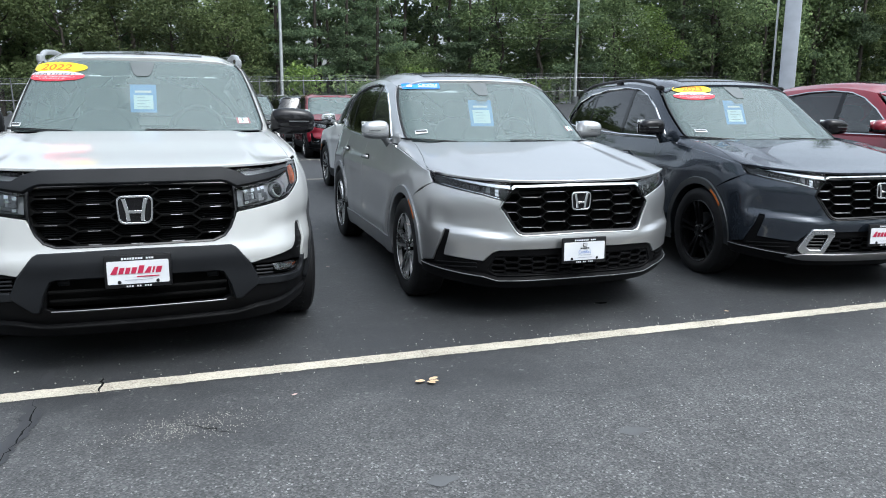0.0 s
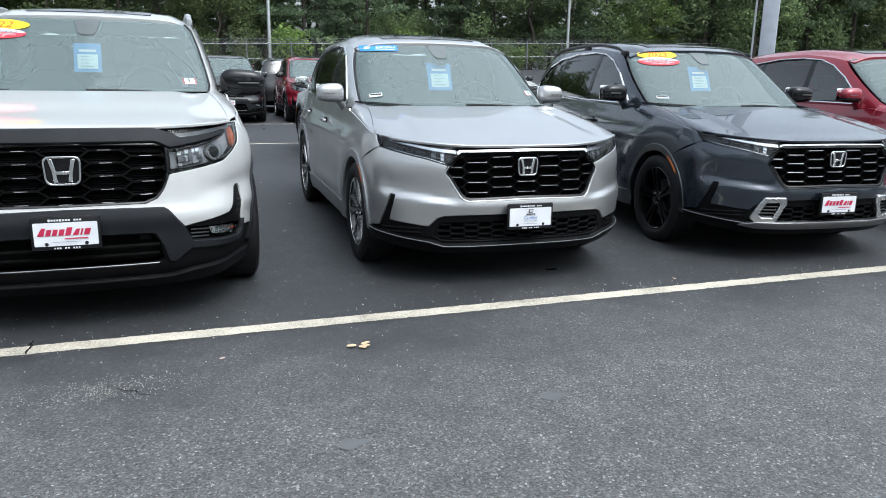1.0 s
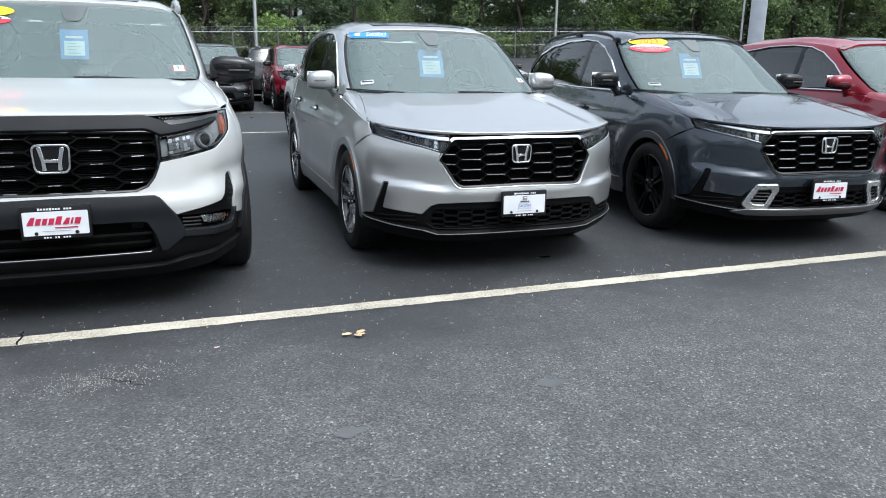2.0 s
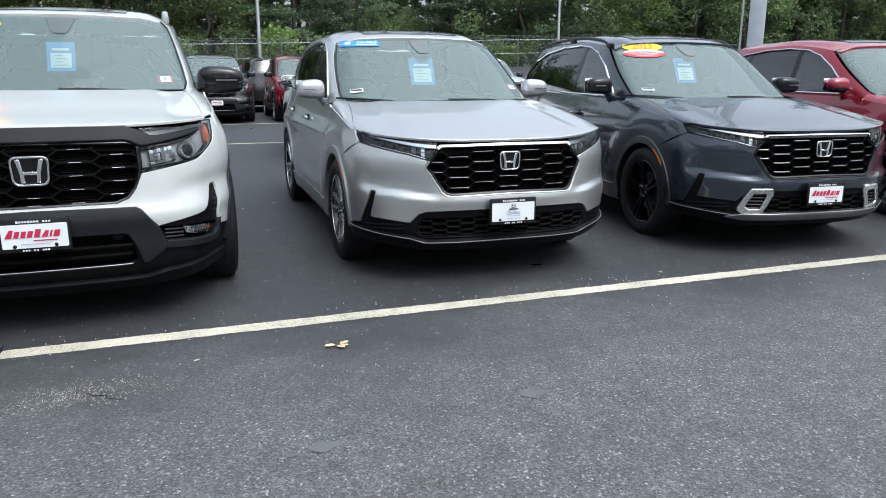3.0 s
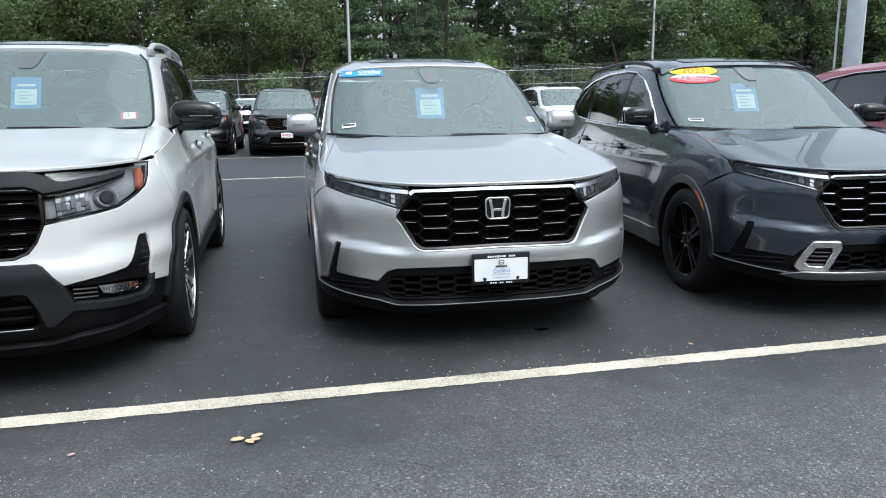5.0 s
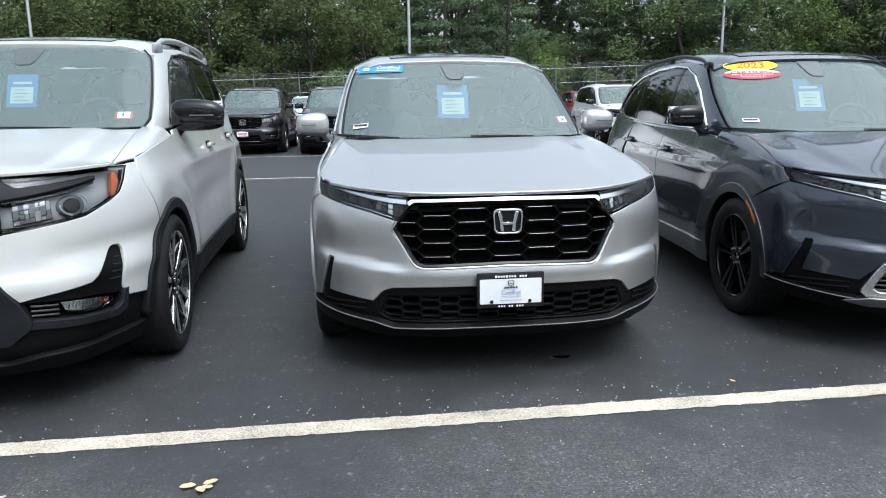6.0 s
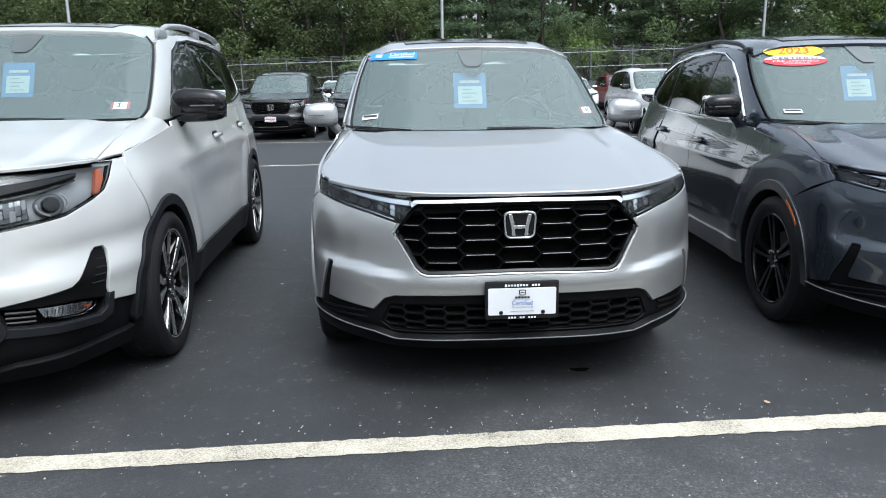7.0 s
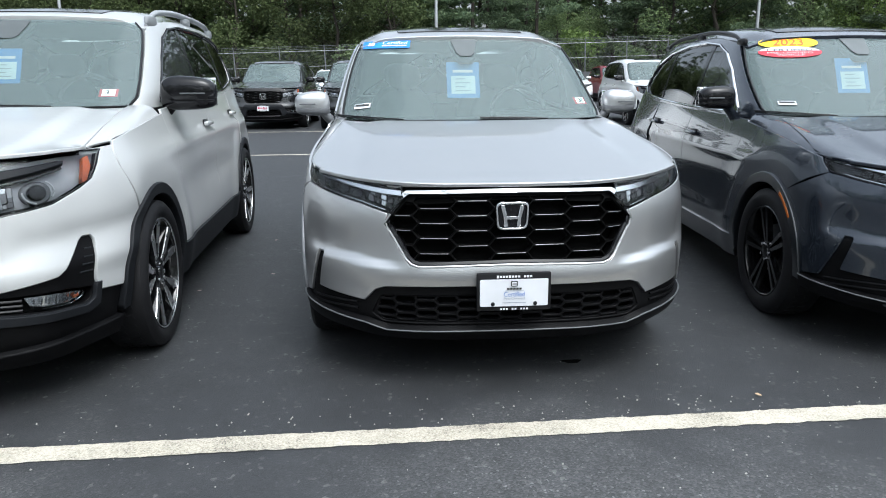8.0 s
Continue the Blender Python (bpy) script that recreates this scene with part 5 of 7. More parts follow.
                if b[0] - a[0] > 0.05 and a[1] > 0.60:
                    part("grille_bright_edge", tube_on("grille_bright_edge", L, [(a[0] + 0.008, a[1] - 0.003), (b[0] - 0.008, b[1] - 0.003)], 0.0034 if sport else 0.0014, -0.019), DULL_METAL, gr)
    else:
        for k in range(4):
            part("grille_bar", tube_on("grille_bar", L, [(-0.42, 0.62 + 0.06 * k), (0.42, 0.62 + 0.06 * k)], 0.008, -0.02), BLACK_GLOSS, gr)
    rim = [p for p in op if p[1] < 0.80]
    rim = [(-u, v) for u, v in rim[::-1]] + rim[1:]
    part("grille_rim", tube_on("grille_rim", L, rim, 0.005, 0.0), BLACK_SATIN if sport else PAINT_SILVER, gr)
    part("grille_inner_rim", tube_on("grille_inner_rim", L, [(u * 0.985, v + 0.012) for u, v in rim], 0.010, -0.008), BLACK_GLOSS, gr)
    bar = [(0, 0.879), (0.440, 0.874), (0.462, 0.858), (0.470, 0.874), (0.452, 0.886), (0, 0.893)] if not sport else [(0, 0.884), (0.440, 0.880), (0.462, 0.868), (0.468, 0.874), (0.448, 0.886), (0, 0.891)]
    part("bright_strip", skin("bright_strip", L, mirrored(bar), 0.04, off=0.004, thick=0.02, soft=0.004), CHROME, car, "bright chrome strip over the grille")
    if sport:
        blk = [(0, 0.868), (0.440, 0.864), (0.466, 0.872), (0.47, 0.890), (0, 0.900)]
        part("strip_backing", skin("strip_backing", L, mirrored(blk), 0.04, off=-0.004, thick=0.02), BLACK_GLOSS, car)
    part("slam_panel", skin("slam_panel", L, mirrored([(0, 0.855), (0.50, 0.83), (0.50, 0.91), (0, 0.915)]), 0.08, off=-0.035, thick=0.0), VOID, car)
    if detail:
        emblem(car, c, 0.783, -0.004 if False else 0.012)
    # lamps
    for sg in (1, -1):
        fl = (lambda q: list(q)) if sg > 0 else flip_u
        ss = [0.474, 0.56, 0.65, 0.75, 0.85, 0.93, 0.99, 1.03]
        top = [(s, ztop(c, s) - 0.004) for s in ss]
        o = top + [S(0.505, 0.962), S(0.485, 0.930), S(0.438, 0.893), (0.965, 0.881), (0.862, 0.863), (0.662, 0.828), (0.535, 0.795), (0.522, 0.795), (0.462, 0.860), (0.474, 0.874)]
        lamp = part("headlamp", skin("headlamp", L, fl(o), 0.04, off=-0.045, thick=0.0), LAMP_DARK, car)
        part("lamp_cover", skin("lamp_cover", L, fl(o), 0.03, off=-0.001, thick=0.006, soft=0.003), LAMP_GLASS, lamp)
        part("lamp_seal", tube_on("lamp_seal", L, fl(o), 0.004, -0.006, closed=True), BLACK_GLOSS, lamp)
        part("lamp_lower_line", tube_on("lamp_lower_line", L, fl([(0.545, 0.806), (0.662, 0.836), (0.862, 0.871), (0.955, 0.888)]), 0.0028, -0.010), LAMP_CHROME, lamp)
        up = [(0.474, 0.886), (0.56, 0.893), (0.638, 0.901), (0.75, 0.914), (0.87, 0.928), (0.96, 0.938)]
        dn = [(0.96, 0.934), (0.87, 0.922), (0.75, 0.902), (0.635, 0.884), (0.56, 0.874), (0.459, 0.866)]
        part("light_guide", skin("light_guide", L, fl(up + dn), 0.03, off=-0.006, thick=0.02), LAMP_CHROME, lamp, "pale daytime light strip")
        if detail:
            box_ = [(0.66, 0.842), (0.80, 0.878), (0.92, 0.896), (0.93, 0.915), (0.80, 0.900), (0.67, 0.876)]
            part("lamp_reflector", skin("lamp_reflector", L, fl(box_), 0.03, off=-0.028, thick=0.012), LAMP_DARK, lamp)
            # reflector facets, their bright and dark reflections given by alternating materials
            for k in range(8):
                s0, z0 = 0.522 + 0.030 * (k % 4), 0.812 + 0.010 * (k % 4) + 0.026 * (k // 4)
                q = [(s0, z0), (s0 + 0.024, z0 + 0.007), (s0 + 0.025, z0 + 0.027), (s0 + 0.002, z0 + 0.020)]
                part("lamp_unit", skin("lamp_unit", L, fl(q), 0.02, off=-0.024 - 0.006 * ((k * 5) % 3), thick=0.012, soft=0.004), (LAMP_DARK, DULL_METAL, LAMP_DARK, LAMP_CHROME)[(k * 7) % 4], lamp)
            for k in range(3):
                q = oval(0.70 + 0.075 * k, 0.868 + 0.014 * k, 0.024, 0.015, 14)
                part("lamp_lens", skin("lamp_lens", L, fl(q), 0.02, off=-0.018, thick=0.012, soft=0.005), BLACK_GLOSS, lamp)
        # amber marker on the arch
        am = arch_pts(c, 0, c.lip - 0.028, 118, 142, 8) + arch_pts(c, 0, c.lip - 0.044, 142, 118, 8)
        part("side_marker", skin("side_marker", L, side_uv(c, am, sg), 0.03, off=0.0165, thick=0.01, soft=0.003), AMBER, car, "amber side marker")
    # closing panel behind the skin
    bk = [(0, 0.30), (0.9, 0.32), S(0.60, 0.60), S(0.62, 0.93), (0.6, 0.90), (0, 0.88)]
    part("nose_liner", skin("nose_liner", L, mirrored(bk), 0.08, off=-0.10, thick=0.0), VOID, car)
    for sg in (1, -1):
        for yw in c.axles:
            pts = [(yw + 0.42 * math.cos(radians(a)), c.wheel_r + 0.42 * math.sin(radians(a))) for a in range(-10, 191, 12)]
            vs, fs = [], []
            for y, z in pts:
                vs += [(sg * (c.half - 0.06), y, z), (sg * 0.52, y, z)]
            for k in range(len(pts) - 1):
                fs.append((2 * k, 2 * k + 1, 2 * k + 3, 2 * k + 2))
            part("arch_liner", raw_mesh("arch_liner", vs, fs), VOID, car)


def passport_face(c, car, paint_m, detail=True):
    L = c.low
    st = 0.03 if detail else 0.06
    S = lambda y, z: (L.sy(y, z), z)
    arch = [S(y - 0.004, z) for y, z in arch_pts(c, 0, c.lip + 0.004, 171, 124, 10)]
    lamp_low = [S(0.652, 0.962), (1.235, ztop(c, 1.235) - 0.002), (1.185, ztop(c, 1.185) - 0.002), (1.165, 1.040), (1.127, 0.992), (1.075, 0.936), (1.003, 0.906), (0.852, 0.858), (0.676, 0.835), (0.508, 0.811)]
    right = [(0, 0.640), (0.485, 0.626), (0.565, 0.540), (0.62, 0.550), (0.854, 0.577), (0.885, 0.598), (0.915, 0.635), (0.968, 0.698), (0.990, 0.712), (1.036, 0.711), (1.056, 0.690), (1.046, 0.52), (1.060, 0.470), S(0.535, 0.452)] + arch + lamp_low + [(0.470, 0.735), (0.435, 0.690), (0.375, 0.668), (0, 0.668)]
    part("bumper", skin("bumper", L, mirrored(right), st, thick=0.02, soft=0.006), paint_m, car)
    low = [(0, 0.22), (0.52, 0.225), (0.80, 0.235), S(0.55, 0.25), S(0.535, 0.46), (1.065, 0.475), (1.054, 0.52), (1.064, 0.695), (1.042, 0.719), (0.985, 0.720), (0.958, 0.704), (0.905, 0.642), (0.875, 0.606), (0.85, 0.586), (0.62, 0.558), (0.56, 0.55), (0.49, 0.64), (0, 0.652)]
    inlet = mirrored([(0, 0.335), (0.42, 0.340), (0.462, 0.365), (0.430, 0.480), (0.395, 0.512), (0, 0.518)])
    pod = [(0.605, 0.456), (0.80, 0.434), (0.985, 0.422), (1.018, 0.440), (1.028, 0.490), (0.90, 0.512), (0.575, 0.530)]
    lb = part("lower_bumper", skin("lower_bumper", L, mirrored(low), st, holes=[inlet, pod, flip_u(pod)], off=-0.012, thick=0.03), CLADDING_DARK, car)
    part("inlet_void", skin("inlet_void", L, mirrored([(0, 0.31), (0.50, 0.33), (0.46, 0.55), (0, 0.55)]), 0.08, off=-0.09, thick=0.0), VOID, lb)
    # grey guard round the inlet
    gd = [(0, 0.525), (0.385, 0.521), (0.415, 0.513), (0.455, 0.440), (0.484, 0.357), (0.512, 0.354), (0.590, 0.416), (0.602, 0.440), (0.556, 0.533), (0.478, 0.628), (0.458, 0.640), (0, 0.648)]
    part("bumper_guard", skin("bumper_guard", L, mirrored(gd), st, off=0.010, thick=0.04, soft=0.008), CLADDING, car, "dark grey bumper guard")
    for k, z in enumerate((0.352, 0.402, 0.452)):
        part("inlet_bar", tube_on("inlet_bar", L, [(-0.43, z), (0.43, z)], 0.010 if k else 0.003, -0.03 + 0.01 * k if k else 0.0), VOID if k else DULL_METAL, lb)
    for sg in (1, -1):
        part("tow_cover", box_mesh("tow_cover", (0.06, 0.04, 0.030), Matrix.Translation((sg * 0.36, 0.10, 0.485)), 0.008), CLADDING, lb)
    chin = [(0, 0.205), (0.55, 0.208), (0.85, 0.215), S(0.56, 0.225), S(0.56, 0.30), (0.85, 0.29), (0.62, 0.285), (0.50, 0.262), (0, 0.262)]
    part("chin_lip", skin("chin_lip", L, mirrored(chin), st, off=0.012, thick=0.04, soft=0.008), CLADDING_DARK, car)
    for sg in (1, -1):
        fl = (lambda q: list(q)) if sg > 0 else flip_u
        fp = part("fog_pod", skin("fog_pod", L, fl(pod), 0.05, off=-0.05, thick=0.0), VOID, car)
        fg = [(0.721, 0.508), (0.742, 0.470), (0.80, 0.455), (0.919, 0.445), (0.975, 0.460), (0.982, 0.482), (0.85, 0.498)]
        part("fog_reflector", skin("fog_reflector", L, fl(fg), 0.03, off=-0.032, thick=0.0), LAMP_CHROME, fp)
        part("fog_lens", skin("fog_lens", L, fl(fg), 0.03, off=-0.012, thick=0.012), LAMP_GLASS, fp, "clear fog lamp lens")
        for k in range(7):
            u = 0.75 + 0.032 * k
            part("lens_rib", tube_on("lens_rib", L, [(sg * u, 0.474 - 0.004 * k), (sg * (u + 0.006), 0.497 - 0.002 * k)], 0.004, -0.020), LAMP_CHROME, fp)
        part("fog_bulb", tube_on("fog_bulb", L, [(sg * 0.93, 0.466), (sg * 0.955, 0.470)], 0.007, -0.020), CORNER_RED, fp)
        for k in range(3):
            part("pod_bar", tube_on("pod_bar", L, [(sg * 0.60, 0.470 + 0.02 * k), (sg * 0.71, 0.462 + 0.02 * k)], 0.006, -0.02), BLACK_SATIN, fp)
        part("pod_lower_trim", skin("pod_lower_trim", L, fl([(0.592, 0.418), (0.80, 0.398), (1.00, 0.384), (1.055, 0.408), (1.068, 0.500), (1.040, 0.500), (1.028, 0.440), (0.988, 0.418), (0.80, 0.430), (0.606, 0.452)]), 0.03, off=0.006, thick=0.03), CLADDING, car)
        for k in range(4):
            part("vent_rib", tube_on("vent_rib", L, [(sg * (0.965 + 0.010 * k), 0.560 + 0.033 * k), (sg * 1.034, 0.558 + 0.033 * k)], 0.004, -0.013), CLADDING, fp)
    # grille and its dark brow
    op = [(0, 0.672), (0.372, 0.674), (0.430, 0.696), (0.466, 0.738), (0.498, 0.820), (0.500, 0.972), (0, 0.982)]
    reg = mirrored(op)
    gr = part("grille", skin("grille", L, reg, 0.06, off=-0.085, thick=0.0), VOID, car)
    if detail:
        cells = honeycomb(reg, 0.116, 0.074, 0.0298, 0.198, 0.0665, 0.012)
        part("grille_mesh", skin("grille_mesh", L, reg, 0.06, holes=cells, off=-0.020, thick=0.045, soft=0.003), GRILLE_BLACK, gr)
        # short grey metal tubes put in as highlights below each cell
        for o in cells:
            zs = [p[1] for p in o]
            lo_ = [p for p in o if p[1] < min(zs) + 0.004]
            if len(lo_) >= 2:
                a, b = min(lo_), max(lo_)
                if b[0] - a[0] > 0.05:
                    m_ = (a[0] + b[0]) / 2
                    part("grille_bright_edge", tube_on("grille_bright_edge", L, [(m_ - 0.030, a[1] - 0.003), (m_ + 0.030, b[1] - 0.003)], 0.0018, -0.016), DULL_METAL, gr)
        emblem(car, c, 0.850, 0.014, 1.25)
        rows = 26
        for k in range(rows):
            z = 0.675 + 0.0115 * k
            hw = float(np.interp(z, [0.672, 0.738, 0.82, 0.98], [0.37, 0.46, 0.49, 0.49]))
            part("radiator_slat", tube_on("radiator_slat", L, [(-hw, z), (hw, z)], 0.0035, -0.070, 0.1, sides=4), BLACK_SATIN, gr)
    else:
        for k in range(4):
            part("grille_bar", tube_on("grille_bar", L, [(-0.45, 0.70 + 0.065 * k), (0.45, 0.70 + 0.065 * k)], 0.009, -0.02), BLACK_SATIN, gr)
    part("grille_rim", tube_on("grille_rim", L, reg, 0.009, -0.006, closed=True), BLACK_GLOSS, gr)
    brow = [(0, 0.984), (0.44, 0.984), (0.470, 0.976), (0.518, 0.952), (0.60, 0.962), (0.75, 0.984), (0.917, 1.010), (0.925, 1.019), (0.75, 1.005), (0.600, 0.992), (0.575, 0.994), (0.536, 1.018), (0.455, 1.044), (0, 1.048)]
    part("grille_brow", skin("grille_brow", L, mirrored(brow), st, off=0.014, thick=0.035, soft=0.008), c.brow_m, car, "dark satin bar over the grille")
    part("slam_panel", skin("slam_panel", L, mirrored([(0, 0.95), (0.56, 0.93), (0.56, 1.03), (0, 1.045)]), 0.08, off=-0.03, thick=0.0), VOID, car)
    for sg in (1, -1):
        fl = (lambda q: list(q)) if sg > 0 else flip_u
        ss = [0.535, 0.64, 0.75, 0.86, 0.98, 1.08, 1.15]
        top = [(s, ztop(c, s) - 0.004) for s in ss]
        o = [(0.512, 0.960)] + top + [(1.172, ztop(c, 1.172) - 0.004), (1.160, 1.040), (1.122, 0.996), (1.070, 0.942), (1.002, 0.912), (0.852, 0.864), (0.676, 0.841), (0.506, 0.817)]
        lamp = part("headlamp", skin("headlamp", L, fl(o), 0.04, off=-0.05, thick=0.0), LAMP_GREY, car)
        part("lamp_cover", skin("lamp_cover", L, fl(o), 0.03, off=-0.001, thick=0.006, soft=0.003), LAMP_GLASS, lamp)
        part("lamp_seal", tube_on("lamp_seal", L, fl(o), 0.0045, -0.006, closed=True), BLACK_GLOSS, lamp)
        rim_s = np.linspace(1.04, 1.25, 8)
        part("wing_lip", skin("wing_lip", L, fl([(q, ztop(c, q) - 0.018) for q in rim_s] + [(q, ztop(c, q) + 0.004) for q in rim_s[::-1]]), 0.03, off=-0.012, thick=0.0), paint_m, car)
        back_s = np.linspace(1.178, 1.38, 8)
        part("wing_lip", skin("wing_lip", L, fl([(q, ztop(c, q) - 0.075) for q in back_s] + [(q, ztop(c, q) + 0.004) for q in back_s[::-1]]), 0.03, off=-0.005, thick=0.0), paint_m, car)
        lowbar = [(0.515, 0.838), (0.606, 0.842), (0.809, 0.866), (0.983, 0.892), (0.983, 0.880), (0.809, 0.856), (0.606, 0.830), (0.515, 0.826)]
        part("lamp_lower_trim", skin("lamp_lower_trim", L, fl(lowbar), 0.03, off=-0.012, thick=0.02), BLACK_GLOSS, lamp)
        part("lamp_brow", skin("lamp_brow", L, fl([(0.58, 0.955), (0.75, 0.978), (0.925, 1.006), (0.93, 1.000), (0.76, 0.970), (0.58, 0.946)]), 0.03, off=-0.010, thick=0.02), BLACK_GLOSS, lamp)
        amb = [(1.062, 1.030), (1.092, 1.036), (1.096, 0.998), (1.058, 0.940), (1.030, 0.930)]
        part("corner_marker", skin("corner_marker", L, fl(amb), 0.03, off=-0.016, thick=0.02), CORNER_RED, lamp, "dull red corner marker")
        if detail:
            # round projector in a smoke-grey bowl, with a split light guide round it
            part("lamp_unit", skin("lamp_unit", L, fl(oval(0.812, 0.916, 0.064, 0.043, 28)), 0.02, off=-0.034, thick=0.014, soft=0.008), LAMP_BOWL, lamp)
            part("lamp_unit_lens", skin("lamp_unit_lens", L, fl(oval(0.812, 0.917, 0.036, 0.026, 22)), 0.02, off=-0.024, thick=0.012, soft=0.008), BLACK_GLOSS, lamp)
            for a0, a1 in ((-35, 62), (175, 255)):
                cr = [(0.812 + 0.066 * math.cos(radians(a)), 0.918 + 0.045 * math.sin(radians(a))) for a in np.linspace(a0, a1, 9)]
                part("light_guide", tube_on("light_guide", L, [(sg * float(u), float(v)) for u, v in cr], 0.0042, -0.014), LAMP_WHITE, lamp)
            # stepped bright reflector beside it, bright and dark reflections painted facet by facet
            dice = random.Random(5)
            for k in range(28):
                a, b = k % 7, k // 7
                u0, v0 = 0.560 + 0.0215 * a, 0.852 + 0.0030 * a + 0.0195 * b
                q = [(u0, v0), (u0 + 0.0212, v0 + 0.003), (u0 + 0.0222, v0 + 0.0222), (u0 + 0.001, v0 + 0.0192)]
                part("reflector_facet", skin("reflector_facet", L, fl(q), 0.02, off=-0.022 - 0.010 * dice.random(), thick=0.012, soft=0.006), dice.choice((DULL_METAL, DULL_METAL, LAMP_CHROME, LAMP_GREY)), lamp)
    bk = [(0, 0.30), (0.95, 0.32), S(0.62, 0.60), S(0.65, 0.96), (0.62, 0.98), (0, 1.0)]
    part("nose_liner", skin("nose_liner", L, mirrored(bk), 0.08, off=-0.10, thick=0.0), VOID, car)
    for sg in (1, -1):
        for yw in c.axles:
            pts = [(yw + 0.44 * math.cos(radians(a)), c.wheel_r + 0.44 * math.sin(radians(a))) for a in range(-10, 191, 12)]
            vs, fs = [], []
            for y, z in pts:
                vs += [(sg * (c.half - 0.06), y, z), (sg * 0.55, y, z)]
            for k in range(len(pts) - 1):
                fs.append((2 * k, 2 * k + 1, 2 * k + 3, 2 * k + 2))
            part("arch_liner", raw_mesh("arch_liner", vs, fs), VOID, car)


def roof_rails(c, car, m, h, style):
    """Lengthwise bars on feet."""
    for sg in (1, -1):
        y0, y1 = c.roof_y[0] + 0.13, c.roof_y[1] - 0.28
        n = 22
        pts, rad = [], []
        for k in range(n + 1):
            t = k / n
            y = y0 + (y1 - y0) * t
            e = min(1.0, min(t, 1 - t) / 0.13)
            xx, zz = c.rail_edge(y)
            pts.append((sg * (xx - 0.015), y, zz + 0.004 + h * (e * (2 - e))))
            rad.append((0.020 if style == "slim" else 0.024) * (0.45 + 0.55 * e))
        r = part("roof_rail", tube_mesh("roof_rail", pts, rad, 10, False, 0.85), m, car)
        for t in ((0.02, 0.5, 0.98) if style == "slim" else (0.05, 0.52, 0.95)):
            y = y0 + (y1 - y0) * t
            xx, zz = c.rail_edge(y)
            part("rail_foot", blob("rail_foot", (0.042, 0.22 if style != "slim" else 0.14, h + 0.02), Matrix.Translation((sg * (xx - 0.012), y, zz + h * 0.42)), 0, 8, 3.0), m, r)

# ---------------------------------------------------------------- the three cars in front
SILVER = crv_spec()
SILVER.handle_m, SILVER.clad_m = PAINT_SILVER, PAINT_ARCH
silver = thing("silver_suv", "silver metallic SUV with a black honeycomb grille, parked nose out", "car", "parked cars")
build_body(SILVER, silver, PAINT_SILVER)
crv_face(SILVER, silver, PAINT_SILVER, False)
plate(silver, -0.035, 0.473, "white")
fit_wheels(SILVER, silver, "twin")
for sg in (1, -1):
    wing_mirror(SILVER, silver, sg, 0.972, 1.72, 1.198, 0.215, 0.155, PAINT_SILVER, PAINT_ARCH, PAINT_ARCH)
cabin(SILVER, silver, 1.10, True)
screen_fittings(SILVER, silver)
price_card(silver, -0.018, 1.80, 1.330, 0.21, 0.245)
small_label(SILVER, silver, -0.685, 1.182, 0.108, 0.026, tilt=0.006)
inspection_sticker(SILVER, silver, 0.71, 1.21)
st = part("status_banner", skin("status_banner", SILVER.cab, [(-0.82, 1.527), (-0.42, 1.532), (-0.425, 1.580), (-0.86, 1.574)], 0.05, off=0.003, thick=0.0), STICKER_BLUE, silver, "bright blue screen banner")
part("lettering", text_on("lettering", SILVER.cab, "Certified", -0.545, 1.562, 0.20, 0.020, 0.006, 0.01), PLATE_WHITE, st)
part("print_bar", skin("print_bar", SILVER.cab, rect(-0.545, 1.543, 0.20, 0.006), 0.05, off=0.006, thick=0.0), PLATE_WHITE, st)
part("print_bar", skin("print_bar", SILVER.cab, rect(-0.74, 1.552, 0.06, 0.020), 0.05, off=0.006, thick=0.0), PLATE_WHITE, st)
silver.matrix_basis = pose(2.638, 4.235, 0, 0, 0, -1.6)

GREY = crv_spec()
GREY.handle_m, GREY.clad_m = PAINT_GREY, PAINT_GREY_TRIM
grey = thing("grey_suv", "dark grey metallic SUV with black wheels and roof rails", "car", "parked cars")
build_body(GREY, grey, PAINT_GREY)
crv_face(GREY, grey, PAINT_GREY, True)
plate(grey, -0.035, 0.462, "red")
fit_wheels(GREY, grey, "black")
for sg in (1, -1):
    wing_mirror(GREY, grey, sg, 0.99, 1.72, 1.215, 0.235, 0.155, BLACK_GLOSS, BLACK_GLOSS, PAINT_GREY)
cabin(GREY, grey, 1.085)
screen_fittings(GREY, grey)
roof_rails(GREY, grey, BLACK_SATIN, 0.035, "slim")
price_card(grey, -0.06, 1.80, 1.345, 0.21, 0.245)
small_label(GREY, grey, -0.67, 1.180, 0.108, 0.022)
year_ovals(GREY, grey, -0.525, 1.560, 0.47, 0.080, "2023")
grey.matrix_basis = pose(5.12, 4.12, 0, 0, 0, -6)

WHITE = passport_spec()
WHITE.handle_m, WHITE.brow_m = PAINT_WHITE, CLADDING
white = thing("white_suv", "pearl white SUV with dark grille brow and grey bumper guard", "car", "parked cars")
build_body(WHITE, white, PAINT_WHITE)
passport_face(WHITE, white, PAINT_WHITE)
plate(white, -0.045, 0.552, "red")
fit_wheels(WHITE, white, "fork")
for sg in (1, -1):
    wing_mirror(WHITE, white, sg, 1.035, 1.70, 1.272, 0.325, 0.205, BLACK_GLOSS, BLACK_GLOSS, BLACK_GLOSS)
cabin(WHITE, white, 1.185)
screen_fittings(WHITE, white)
roof_rails(WHITE, white, RAIL_SILVER, 0.055, "broad")
price_card(white, 0.0, 1.76, 1.425, 0.175, 0.215)
small_label(WHITE, white, -0.80, 1.248, 0.10, 0.022)
